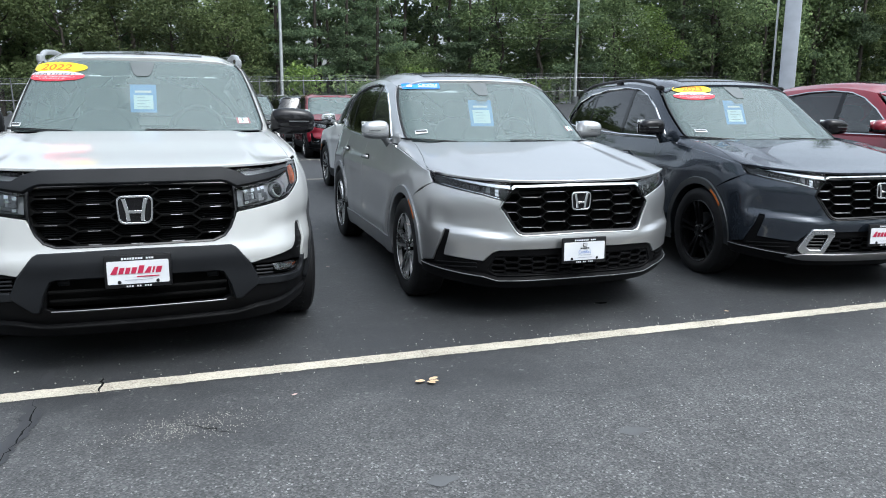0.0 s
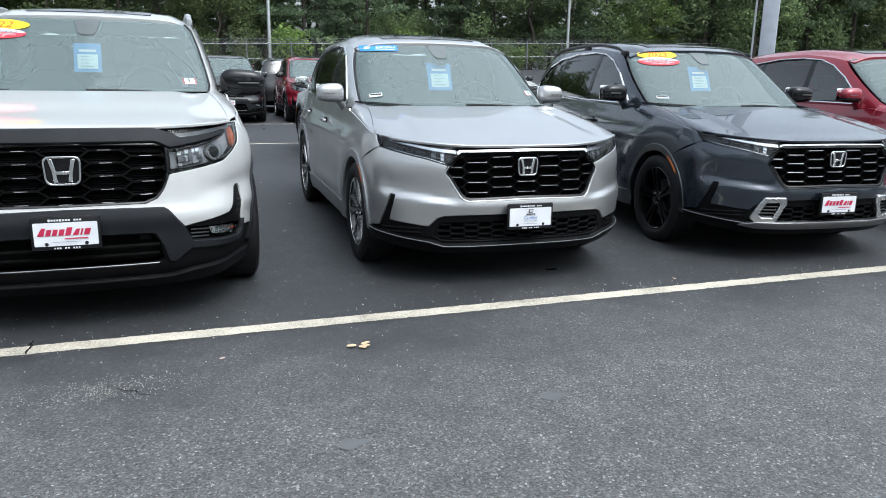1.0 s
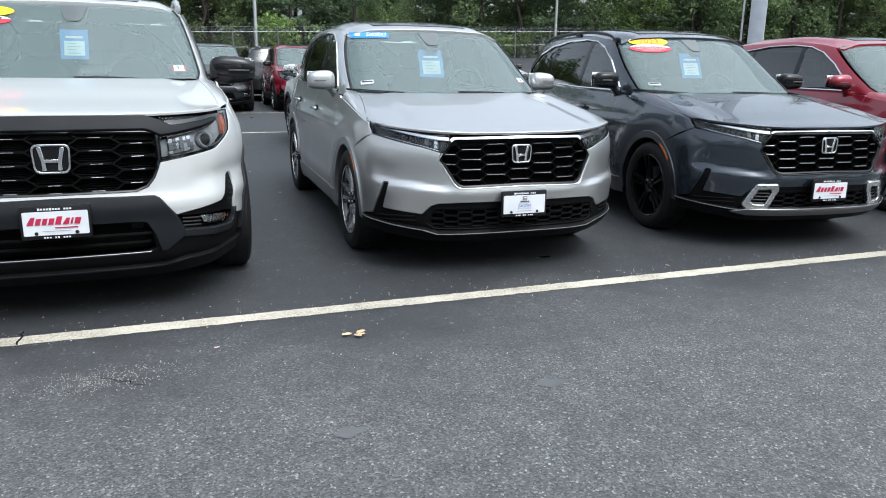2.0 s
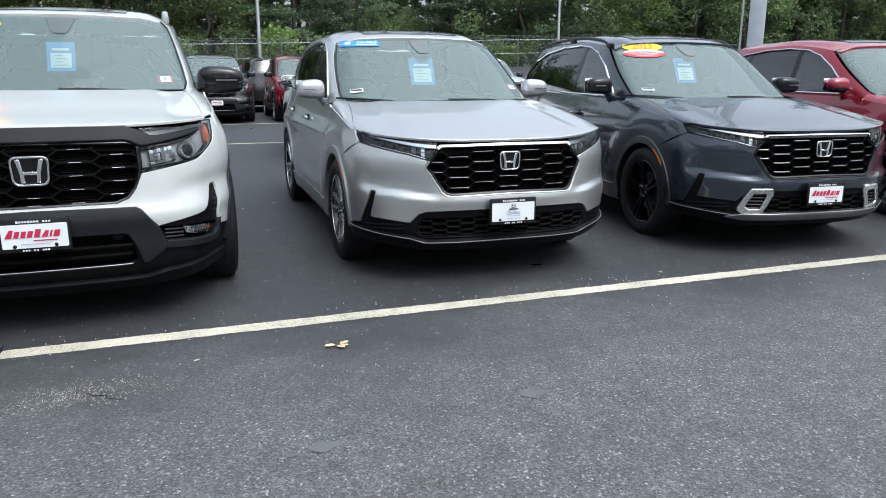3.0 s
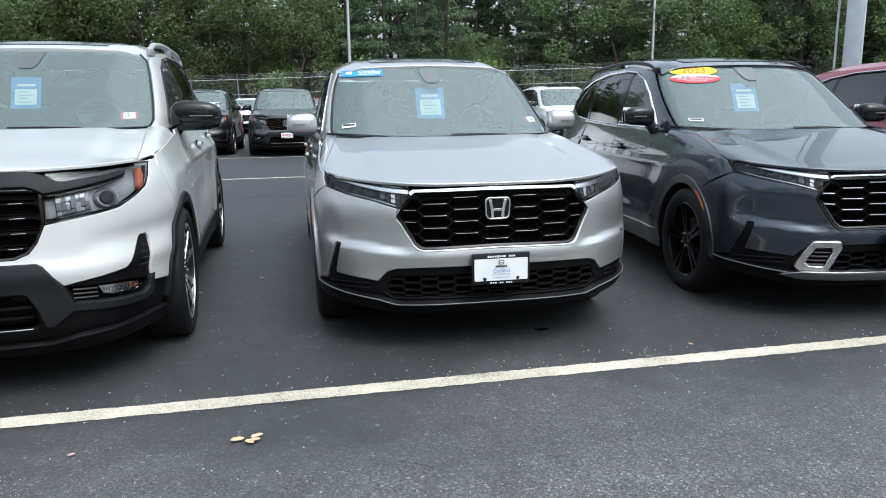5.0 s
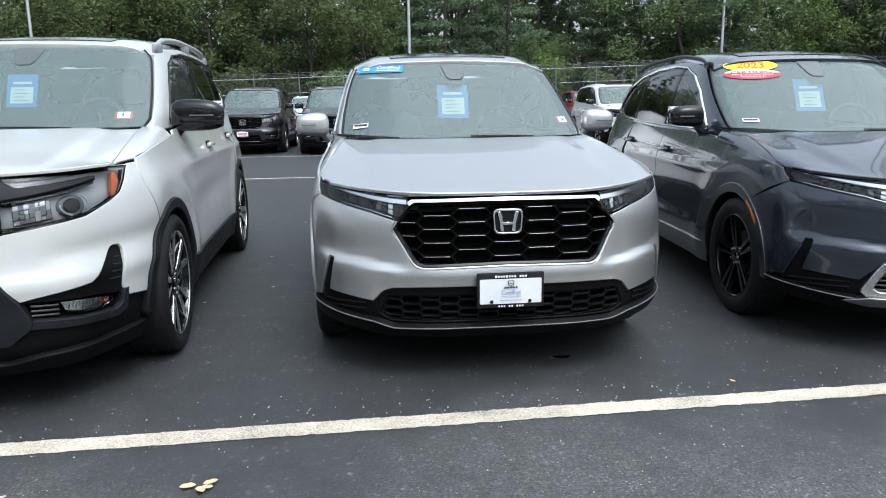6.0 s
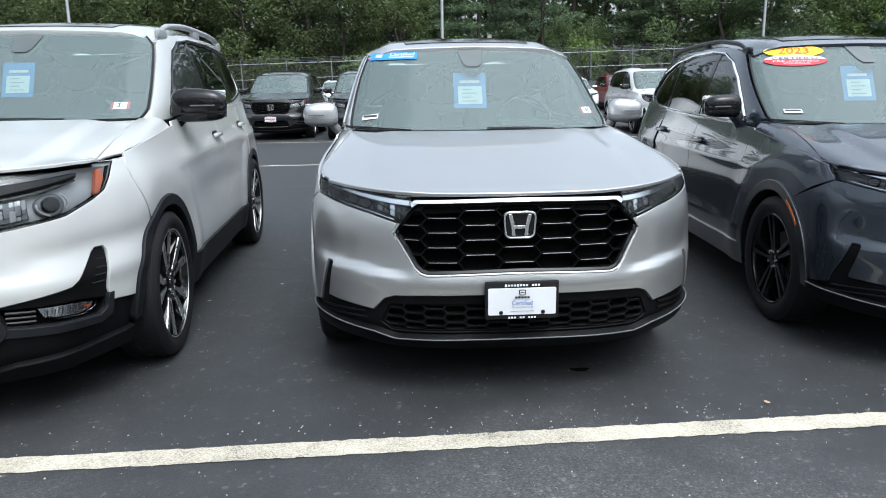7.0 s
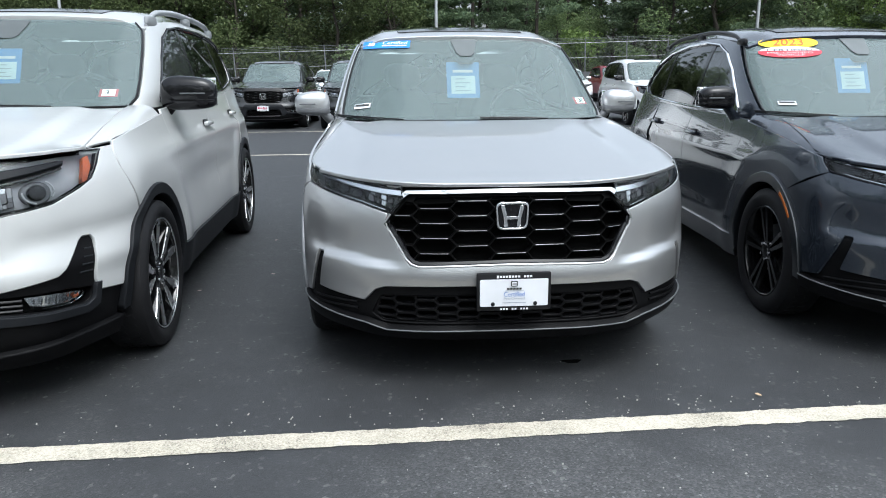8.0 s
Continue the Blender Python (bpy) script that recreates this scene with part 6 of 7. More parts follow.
inspection_sticker(WHITE, white, 0.68, 1.280)
year_ovals(WHITE, white, -0.655, 1.634, 0.47, 0.078, "2022")
white.matrix_basis = pose(-0.012, 4.08, 0, 0, 0, 0)


# ---------------------------------------------------------------- ground
def rise(y, x=0.0):
    """The ground climbs beyond the lot, and a little to the east there."""
    return (1.0 + 0.028 * max(-25.0, min(x, 70.0))) * float(sstep(36, 58, y))


def asphalt_material():
    m, nt, b = mat_base("worn_asphalt")
    v = coords(nt)
    sep = nt.nodes.new("ShaderNodeSeparateXYZ")
    nt.links.new(v, sep.inputs[0])
    big = noise_node(nt, v, 0.9, 6.0, 0.62)
    mid = noise_node(nt, v, 5.5, 6.0, 0.65)
    fine = noise_node(nt, v, 160, 3.0, 0.6)
    # sealed coat thins out towards the driving lane
    add = nt.nodes.new("ShaderNodeMath")
    add.operation = "MULTIPLY_ADD"
    nt.links.new(big, add.inputs[0])
    add.inputs[1].default_value = 2.6
    nt.links.new(sep.outputs["Y"], add.inputs[2])
    seal = ramp(nt, mapped(nt, add.outputs[0], 3.9, 5.3), [(0.0, 0.0), (1.0, 1.0)])
    vor = nt.nodes.new("ShaderNodeTexVoronoi")
    vor.inputs["Scale"].default_value = 125
    nt.links.new(v, vor.inputs["Vector"])
    vor2 = nt.nodes.new("ShaderNodeTexVoronoi")
    vor2.inputs["Scale"].default_value = 62
    nt.links.new(v, vor2.inputs["Vector"])
    stone = ramp(nt, vor.outputs["Color"], [(0.0, 0.010), (0.28, 0.044), (0.60, 0.080), (0.84, 0.150), (1.0, 0.40)])
    worn = mix_col(nt, 0.25, stone, (0.082, 0.085, 0.090))
    # sealed tar, its colour also lowered to deepen shade under the noses
    tar = mix_col(nt, fine, (0.0155, 0.0163, 0.018), (0.040, 0.042, 0.0455))
    chips = ramp(nt, vor2.outputs["Color"], [(0.0, 0.0), (0.82, 0.0), (0.88, 1.0)])
    chip_mask = mix_col(nt, ramp(nt, mid, [(0.46, 0.10), (0.66, 0.75)]), (0, 0, 0), chips)
    tar2 = mix_col(nt, chip_mask, tar, (0.15, 0.15, 0.143))
    col = mix_col(nt, seal, worn, tar2)
    blot = ramp(nt, mid, [(0.30, 0.80), (0.70, 1.20)])
    col = mix_col(nt, 1.0, col, blot, "MULTIPLY")
    nt.links.new(col, b.inputs["Base Color"])
    nt.links.new(ramp(nt, seal, [(0.0, 0.80), (1.0, 0.60)]), b.inputs["Roughness"])
    set_in(b, Specular_IOR_Level=0.5)
    hgt = mix_col(nt, seal, vor.outputs["Distance"], fine)
    bump_of(nt, b, hgt, 0.55, 0.006)
    return m


def mapped(nt, fac, lo, hi):
    n = nt.nodes.new("ShaderNodeMapRange")
    n.inputs["From Min"].default_value = lo
    n.inputs["From Max"].default_value = hi
    nt.links.new(fac, n.inputs["Value"])
    return n.outputs["Result"]


def line_material():
    m, nt, b = mat_base("worn_line_paint")
    v = coords(nt)
    w = noise_node(nt, v, 130, 5.0, 0.75)
    w2 = noise_node(nt, v, 3.0, 5.0, 0.6)
    f = mix_col(nt, 0.35, w, w2)
    col = ramp(nt, f, [(0.37, (0.08, 0.077, 0.070)), (0.43, (0.33, 0.300, 0.240)), (0.58, (0.57, 0.525, 0.435))])
    nt.links.new(col, b.inputs["Base Color"])
    set_in(b, Roughness=0.75)
    bump_of(nt, b, w, 0.5, 0.004)
    return m


ASPHALT = asphalt_material()
LINE_PAINT = line_material()

ys = [-400, -120, -40, -10, 0, 10, 20, 30] + [34 + 2 * k for k in range(14)] + [80, 140, 400, 900]
xs = [-700, -150, -60, -25, 0, 20, 45, 70, 150, 700]
gv = [(x, y, rise(y, x)) for y in ys for x in xs]
gf = [(j * len(xs) + i, j * len(xs) + i + 1, (j + 1) * len(xs) + i + 1, (j + 1) * len(xs) + i) for j in range(len(ys) - 1) for i in range(len(xs) - 1)]
tagged(part("ground", raw_mesh("ground", gv, gf), ASPHALT), "dark grey worn asphalt of a car park", "ground", "", "structure")


def painted_line(name, x0, y0, x1, y1, width, label, gaps=()):
    """A line of traffic paint with a ragged edge."""
    rnd = random.Random(int(x0 * 10 + y0 * 7) + 5)
    n = int(abs(x1 - x0) / 0.03)
    vs, fs = [], []
    for k in range(n + 1):
        t = k / n
        x, y = x0 + (x1 - x0) * t, y0 + (y1 - y0) * t
        a, b = width / 2 + rnd.uniform(-0.006, 0.004), width / 2 + rnd.uniform(-0.006, 0.004)
        vs += [(x, y - a, rise(y) + 0.004), (x, y + b, rise(y) + 0.004)]
        if k < n and not any(g0 < x < g1 for g0, g1 in gaps):
            fs.append((2 * k, 2 * k + 2, 2 * k + 3, 2 * k + 1))
    tagged(part(name, raw_mesh(name, vs, fs, False), LINE_PAINT), label, "road marking", "parking lines", "structure")


painted_line("parking_line", -9, 3.985, 14, 3.77, 0.120, "long worn white painted line on asphalt", ((-0.228, -0.204), (-0.522, -0.505)))
painted_line("parking_line", -14, 14.55, 24, 14.45, 0.11, "worn white painted line across the next bay")
painted_line("parking_line", -14, 20.35, 24, 19.60, 0.11, "worn white painted line before the far row")

# cracks
CRACK = plastic("crack_shadow", (0.012, 0.012, 0.013), 0.95, 0.3, 0.1)
SEALANT = plastic("old_crack_filler", (0.036, 0.037, 0.041), 0.55, 0.2, 0.4)


def ribbon(name, pts, width, mat, label, z=0.003, jitter=0.4, seed=1):
    rnd = random.Random(seed)
    path = []
    for (x0, y0), (x1, y1) in zip(pts, pts[1:]):
        n = max(2, int(math.hypot(x1 - x0, y1 - y0) / 0.03))
        for k in range(n):
            t = k / n
            path.append((x0 + (x1 - x0) * t + rnd.uniform(-1, 1) * 0.010, y0 + (y1 - y0) * t + rnd.uniform(-1, 1) * 0.010))
    vs, fs = [], []
    for k, (x, y) in enumerate(path):
        a = path[min(k + 1, len(path) - 1)]
        b = path[max(k - 1, 0)]
        dx, dy = a[0] - b[0], a[1] - b[1]
        l = math.hypot(dx, dy) or 1
        e = min(1.0, min(k, len(path) - 1 - k) / 5 + 0.15)
        w = width * e * (1 + rnd.uniform(-jitter, jitter)) / 2
        vs += [(x - dy / l * w, y + dx / l * w, z), (x + dy / l * w, y - dx / l * w, z)]
        if k:
            fs.append((2 * k - 2, 2 * k - 1, 2 * k + 1, 2 * k))
    return tagged(part(name, raw_mesh(name, vs, fs, False), mat), label, "crack", "asphalt cracks", "structure")


ribbon("asphalt_crack", [(-0.47, 4.3), (-0.50, 3.98)], 0.05, SEALANT, "old filled crack behind the white line", 0.0050, 0.3, 2)
ribbon("asphalt_crack", [(-0.50, 3.84), (-0.47, 3.55), (-0.52, 3.25), (-0.60, 2.9)], 0.07, SEALANT, "old filled crack running across the asphalt", 0.0050, 0.3, 3)
ribbon("asphalt_crack", [(-0.49, 3.83), (-0.455, 3.55), (-0.50, 3.25), (-0.585, 2.9)], 0.006, CRACK, "fine open crack along an old filled one", 0.0056, 0.6, 8)
ribbon("asphalt_crack", [(-0.21, 4.05), (-0.22, 3.9), (-0.20, 3.80)], 0.020, CRACK, "short crack through the white line", 0.0055, 0.5, 4)
ribbon("asphalt_crack", [(0.12, 3.30), (0.17, 3.33), (0.24, 3.27), (0.30, 3.24), (0.33, 3.19), (0.44, 3.15)], 0.006, CRACK, "fine crack in worn asphalt", 0.003, 0.6, 5)
ribbon("asphalt_crack", [(0.7, 11.5), (1.15, 11.7), (1.7, 11.95), (2.4, 12.4)], 0.05, SEALANT, "old filled crack between the rows", 0.003, 0.4, 6)
ribbon("asphalt_crack", [(0.05, 3.22), (0.10, 3.17), (0.16, 3.19)], 0.006, CRACK, "fine crack in worn asphalt", 0.003, 0.6, 9)
ribbon("asphalt_crack", [(1.9, 3.15), (2.05, 3.05)], 0.008, CRACK, "fine crack in worn asphalt", 0.003, 0.6, 7)

# fallen leaf bits, stones and flakes
LEAF_DRY = plastic("dry_leaf", (0.52, 0.38, 0.24), 0.7, 0.2, 0.3, 90)
LEAF_PINK = plastic("faded_leaf", (0.50, 0.36, 0.33), 0.7, 0.2, 0.3, 90)


def leaf_bit(name, x, y, size, ang, mat, label, curl=0.25):
    n = 9
    vs, fs = [], []
    for k in range(n):
        t = k / (n - 1)
        w = size * 0.34 * math.sin(math.pi * min(1, t * 0.92 + 0.04)) * (1 + 0.18 * math.sin(9 * t))
        z = 0.006 + curl * size * (t - 0.4) ** 2
        vs += [(t * size, -w, z + 0.35 * w), (t * size, 0, z), (t * size, w, z + 0.30 * w)]
        if k:
            a = 3 * (k - 1)
            fs += [(a, a + 3, a + 4, a + 1), (a + 1, a + 4, a + 5, a + 2)]
    ob = part(name, raw_mesh(name, vs, fs), mat)
    ob.matrix_basis = pose(x, y, 0.001, 0, 0, ang)
    return tagged(ob, label, "leaf", "fallen leaves")


for x, y, s, a in ((1.325, 3.478, 0.055, 195), (1.335, 3.462, 0.050, 300), (1.350, 3.478, 0.052, 20), (1.345, 3.46, 0.045, 345)):
    leaf_bit("fallen_leaf", x, y, s, a, LEAF_DRY, "pale tan curled dry leaf on asphalt")
leaf_bit("fallen_leaf", 0.66, 3.495, 0.030, 20, LEAF_PINK, "small faded pinkish dry leaf on asphalt")
leaf_bit("fallen_leaf", 3.70, 4.05, 0.03, 120, LEAF_DRY, "pale tan curled dry leaf on asphalt")
for x, y in ((1.35, 6.35), (1.62, 7.7), (1.25, 7.45), (1.5, 9.3), (0.95, 6.0)):
    leaf_bit("fallen_leaf", x, y, 0.03, 40 * x * y, LEAF_PINK, "small pale dry leaf on asphalt")
spot = [(3.0 + 0.045 * math.cos(a) * (1 + 0.3 * math.sin(3 * a)), 4.54 + 0.03 * math.sin(a) * (1 + 0.25 * math.cos(2 * a)), 0.003) for a in [2 * math.pi * k / 22 for k in range(22)]]
tagged(part("tar_spot", raw_mesh("tar_spot", spot, [tuple(range(22))], False), VOID), "small black tar spot on asphalt", "stain", "", "structure")
SCUFF = plastic("pale_scuff", (0.095, 0.098, 0.102), 0.8, 0.3, 0.3)
for x, y, r in ((2.0, 2.64, 0.055), (1.08, 2.5, 0.05)):
    pts = [(x + r * math.cos(a) * (1 + 0.3 * math.sin(2 * a + x)), y + r * 0.8 * math.sin(a) * (1 + 0.3 * math.cos(3 * a)), 0.003) for a in [2 * math.pi * k / 18 for k in range(18)]]
    tagged(part("pale_patch", raw_mesh("pale_patch", pts, [tuple(range(18))], False), SCUFF), "small pale scuffed patch in the asphalt", "stain", "", "structure")
rnd = random.Random(11)
vs, fs = [], []
for k in range(1500):
    x, y = rnd.uniform(-1.5, 7), rnd.choice((rnd.uniform(2.2, 4.6), rnd.gauss(3.98, 0.10), rnd.uniform(2.0, 10)))
    if k >= 900:
        # a patch where the coat has worn off the stones
        x, y = rnd.gauss(0.18, 0.17), rnd.gauss(3.30, 0.07)
    r = rnd.uniform(0.0018, 0.0055) if k < 900 else rnd.uniform(0.0014, 0.0030)
    a = rnd.uniform(0, 6.28)
    i = len(vs)
    for q in range(4):
        vs.append((x + r * math.cos(a + q * 1.57) * rnd.uniform(0.7, 1.3), y + r * math.sin(a + q * 1.57), 0.0005))
    vs.append((x, y, r * 1.1 + 0.001))
    fs += [(i, i + 1, i + 4), (i + 1, i + 2, i + 4), (i + 2, i + 3, i + 4), (i + 3, i, i + 4)]
GRIT = plastic("pale_grit", (0.34, 0.33, 0.30), 0.8, 0.1, 0.3)
tagged(part("grit", raw_mesh("grit", vs, fs, False), GRIT), "scattered pale grit and stone chips", "grit", "", "stuff")

# ---------------------------------------------------------------- fence
WIRE = metal("galvanised_wire", (0.16, 0.17, 0.17), 0.5)
GALV = metal("galvanised_pipe", (0.26, 0.27, 0.27), 0.5)
fence = thing("chain_link_fence", "tall galvanised chain-link fence with barbed wire", "fence")
fy, fz0, fz1 = 58.0, 1.0, 3.20
post_me = tube_mesh("post", [(0, 0, fz0 - 0.1), (0, 0, fz1 + 0.02), (0, -0.02, fz1 + 0.10), (0, -0.14, fz1 + 0.40)], [0.045, 0.045, 0.03, 0.025], 8)
fx = [-46.82 + 3.3 * k for k in range(42)]
for x in fx:
    part("post", post_me, GALV, fence).location = (x, fy, 0)
part("top_rail", tube_mesh("top_rail", [(fx[0], fy, fz1), (fx[-1], fy, fz1)], 0.032, 6), GALV, fence)
part("mid_rail", tube_mesh("mid_rail", [(fx[0], fy, fz0 + 1.1), (fx[-1], fy, fz0 + 1.1)], 0.022, 6), GALV, fence)
for k in range(3):
    part("barbed_wire", tube_mesh("barbed_wire", [(x, fy - 0.03 - 0.045 * k, fz1 + 0.13 + 0.11 * k + (0.012 if i % 2 else 0)) for i, x in enumerate(fx)], 0.010, 4), WIRE, fence)
vs, fs = [], []
step = 0.16
h = fz1 - fz0
n = int((fx[-1] - fx[0]) / step)
for k in range(-int(h / step) - 1, n):
    for sgn in (1, -1):
        x0 = fx[0] + k * step + (0 if sgn > 0 else h)
        i = len(vs)
        w = 0.0045
        vs += [(x0 - w, fy + 0.01, fz0), (x0 + w, fy + 0.01, fz0), (x0 + sgn * h + w, fy + 0.01, fz1), (x0 + sgn * h - w, fy + 0.01, fz1)]
        fs.append((i, i + 1, i + 2, i + 3))
part("mesh", raw_mesh("mesh", vs, fs, False), WIRE, fence)["kind"] = "stuff"
fence.matrix_basis = pose(0, 0, 0, 0, -1.6, 0)

# ---------------------------------------------------------------- poles and wires
POLE = metal("painted_steel_pole", (0.50, 0.51, 0.52), 0.5)
PILLAR = plastic("pale_grey_pillar_paint", (0.42, 0.45, 0.50), 0.5, 0.05, 0.4)
LAMP_HEAD = plastic("lamp_head_grey", (0.42, 0.43, 0.44), 0.5, 0.05, 0.4)


def lot_lamp(x, y, height, turn=0.0):
    z0 = rise(y, x)
    t = thing("street_lamp", "tall pale steel lot lamp with two flat heads", "street lamp", "lot lamps")
    part("pole", tube_mesh("pole", [(0, 0, 0.0), (0, 0, height)], [0.15, 0.10], 8), POLE, t)
    part("base", spin_mesh("base", [(0.0, 0.0), (0.0, 0.30), (0.6, 0.30), (0.62, 0.0)], 16, "z"), SCUFF, t)
    part("arm", box_mesh("arm", (1.5, 0.08, 0.08), Matrix.Translation((0, 0, height - 0.02)), 0.01), POLE, t)
    for s in (1, -1):
        part("lamp_head", box_mesh("lamp_head", (0.95, 0.40, 0.11), Matrix.Translation((s * 0.95, 0, height + 0.02)), 0.04), LAMP_HEAD, t)
    t.matrix_basis = pose(x, y, z0, 0, 0, turn)


for px, py, hh in ((7.75, 59.3, 9.35), (33.7, 59.6, 9.65), (-19.4, 58.9, 9.9)):
    lot_lamp(px, py, hh)

pil = thing("sign_pillar", "square pale grey steel pillar with a white conduit", "pillar")
part("shaft", box_mesh("shaft", (0.27, 0.27, 9.0), Matrix.Translation((0, 0, 4.5)), 0.02), PILLAR, pil)
part("base_plate", box_mesh("base_plate", (0.5, 0.5, 0.04), Matrix.Translation((0, 0, 0.02)), 0.008), PILLAR, pil)
part("conduit", tube_mesh("conduit", [(-0.25, -0.02, 0.0), (-0.25, -0.02, 9.0)], 0.018, 8), LAMP_HEAD, pil)
pil.matrix_basis = pose(10.68, 10.95, 0, 0, 0, -44)

for k, (z0, yy) in enumerate(((8.9, 62.0), (9.25, 62.0), (9.6, 62.0), (7.5, 61.5))):
    pts = [(x, yy, z0 - 0.5 * (1 - ((x % 45) / 22.5 - 1) ** 2) + 0.012 * (x + 20)) for x in range(27, 101, 3)]
    tagged(part("power_line", tube_mesh("power_line", pts, 0.017, 4), GALV), "thin grey overhead wire before the trees", "cable", "overhead wires")

# ---------------------------------------------------------------- trees
def foliage(name, dark, light):
    m, nt, b = mat_base(name)
    geo = nt.nodes.new("ShaderNodeNewGeometry")
    info = nt.nodes.new("ShaderNodeObjectInfo")
    c1 = ramp(nt, geo.outputs["Random Per Island"], [(0.0, dark), (0.55, tuple((a + b_) / 2 for a, b_ in zip(dark, light))), (1.0, light)])
    hs = nt.nodes.new("ShaderNodeHueSaturation")
    nt.links.new(c1, hs.inputs["Color"])
    nt.links.new(ramp(nt, info.outputs["Random"], [(0.0, 0.65), (1.0, 1.25)]), hs.inputs["Value"])
    nt.links.new(hs.outputs["Color"], b.inputs["Base Color"])
    set_in(b, Roughness=0.65, Specular_IOR_Level=0.25, Subsurface_Weight=0.0)
    tl = nt.nodes.new("ShaderNodeBsdfTranslucent")
    nt.links.new(hs.outputs["Color"], tl.inputs["Color"])
    mx = nt.nodes.new("ShaderNodeMixShader")
    mx.inputs["Fac"].default_value = 0.40
    nt.links.new(b.outputs["BSDF"], mx.inputs[1])
    nt.links.new(tl.outputs["BSDF"], mx.inputs[2])
    nt.links.new(mx.outputs["Shader"], nt.nodes["Material Output"].inputs["Surface"])
    return m


LEAF_BROAD = foliage("broadleaf_foliage", (0.078, 0.122, 0.056), (0.230, 0.300, 0.130))
LEAF_OLIVE = foliage("olive_foliage", (0.055, 0.080, 0.030), (0.165, 0.205, 0.085))
LEAF_BRIGHT = foliage("bright_foliage", (0.085, 0.140, 0.036), (0.225, 0.310, 0.090))
LEAF_PINE = foliage("pine_foliage", (0.056, 0.090, 0.052), (0.165, 0.220, 0.118))
BARK = plastic("grey_brown_bark", (0.050, 0.043, 0.036), 0.9, 0.6, 0.2, 40)


def leaf_cloud(name, centres, count, size, seed, drop=0.0, narrow=1.0):
    """Many small folded leaf clumps round the given lobes (x, y, z, rx, rz)."""
    r = np.random.RandomState(seed)
    w = np.array([c[3] ** 2 * c[4] for c in centres])
    idx = r.choice(len(centres), count, p=w / w.sum())
    d = r.normal(size=(count, 3))
    d /= np.linalg.norm(d, axis=1, keepdims=True)
    rad = r.uniform(0.45, 1.0, count) ** 0.5 * (1 + 0.16 * r.normal(size=count))
    cc = np.array(centres)[idx]
    p = cc[:, :3] + d * rad[:, None] * np.stack([cc[:, 3], cc[:, 3], cc[:, 4]], 1)
    a = r.normal(size=(count, 3))
    a[:, 2] *= 0.6
    a /= np.linalg.norm(a, axis=1, keepdims=True)
    bb = np.cross(a, r.normal(size=(count, 3)) + d * 0.6)
    bb /= np.maximum(np.linalg.norm(bb, axis=1, keepdims=True), 1e-6)
    s = size * r.uniform(0.55, 1.35, count)[:, None]
    n = np.cross(a, bb)
    tip = np.array([0, 0, -drop])
    v = np.stack([p - a * s, p + bb * s * 0.5 * narrow + n * s * 0.15, p + a * s + tip * s, p - bb * s * 0.5 * narrow + n * s * 0.15], 1).reshape(-1, 3)
    f = (np.arange(count)[:, None] * 4 + np.array([[0, 1, 2, 3]])).tolist()
    me = bpy.data.meshes.new(name)
    me.from_pydata(v.tolist(), [], f)
    return me


def limb_mesh(name, limbs):
    """Trunk and limbs as tapered bars."""
    vs, fs = [], []
    for pts, rad in limbs:
        n, sides = len(pts), 7
        k0 = len(vs)
        for (x, y, z), q in zip(pts, rad):
            for j in range(sides):
                t = 2 * math.pi * j / sides
                vs.append((x + q * math.cos(t), y + q * math.sin(t), z))
        for i in range(n - 1):
            for j in range(sides):
                a, b = k0 + i * sides + j, k0 + i * sides + (j + 1) % sides
                fs.append((a, b, b + sides, a + sides))
    return raw_mesh(name, vs, fs)


def broad_tree(seed, height, spread, count=9500, size=0.14):
    r = random.Random(seed)
    limbs, lobes = [], []
    tr = [(r.uniform(-0.1, 0.1) * k, r.uniform(-0.1, 0.1) * k, height * 0.75 * k / 6) for k in range(7)]
    limbs.append((tr, [0.17 * (1 - k / 7) + 0.03 for k in range(7)]))
    for k in range(15):
        zb = height * r.uniform(0.12, 0.66)
        a = r.uniform(0, 6.28)
        ln = spread * r.uniform(0.45, 1.0) * (1 - 0.35 * abs(zb / height - 0.35))
        up = r.uniform(0.15, 0.8) * ln
        e = (ln * math.cos(a), ln * math.sin(a), zb + up)
        limbs.append(([(0, 0, zb), (e[0] * 0.5, e[1] * 0.5, zb + up * 0.35), e], [0.09, 0.06, 0.02]))
        q = spread * r.uniform(0.26, 0.48)
        lobes.append((e[0], e[1], e[2], q, q * r.uniform(0.6, 0.95)))
    for k in range(5):
        q = spread * r.uniform(0.3, 0.45)
        lobes.append((r.uniform(-0.4, 0.4) * spread, r.uniform(-0.4, 0.4) * spread, height * r.uniform(0.72, 0.93), q, q * 0.9))
    for k in range(6):
        a = r.uniform(0, 6.28)
        q = spread * r.uniform(0.25, 0.4)
        lobes.append((0.7 * spread * math.cos(a), 0.7 * spread * math.sin(a), height * r.uniform(0.08, 0.22), q, q))
    return limb_mesh("trunk", limbs), leaf_cloud("crown", lobes, count, size, seed, 0.2)


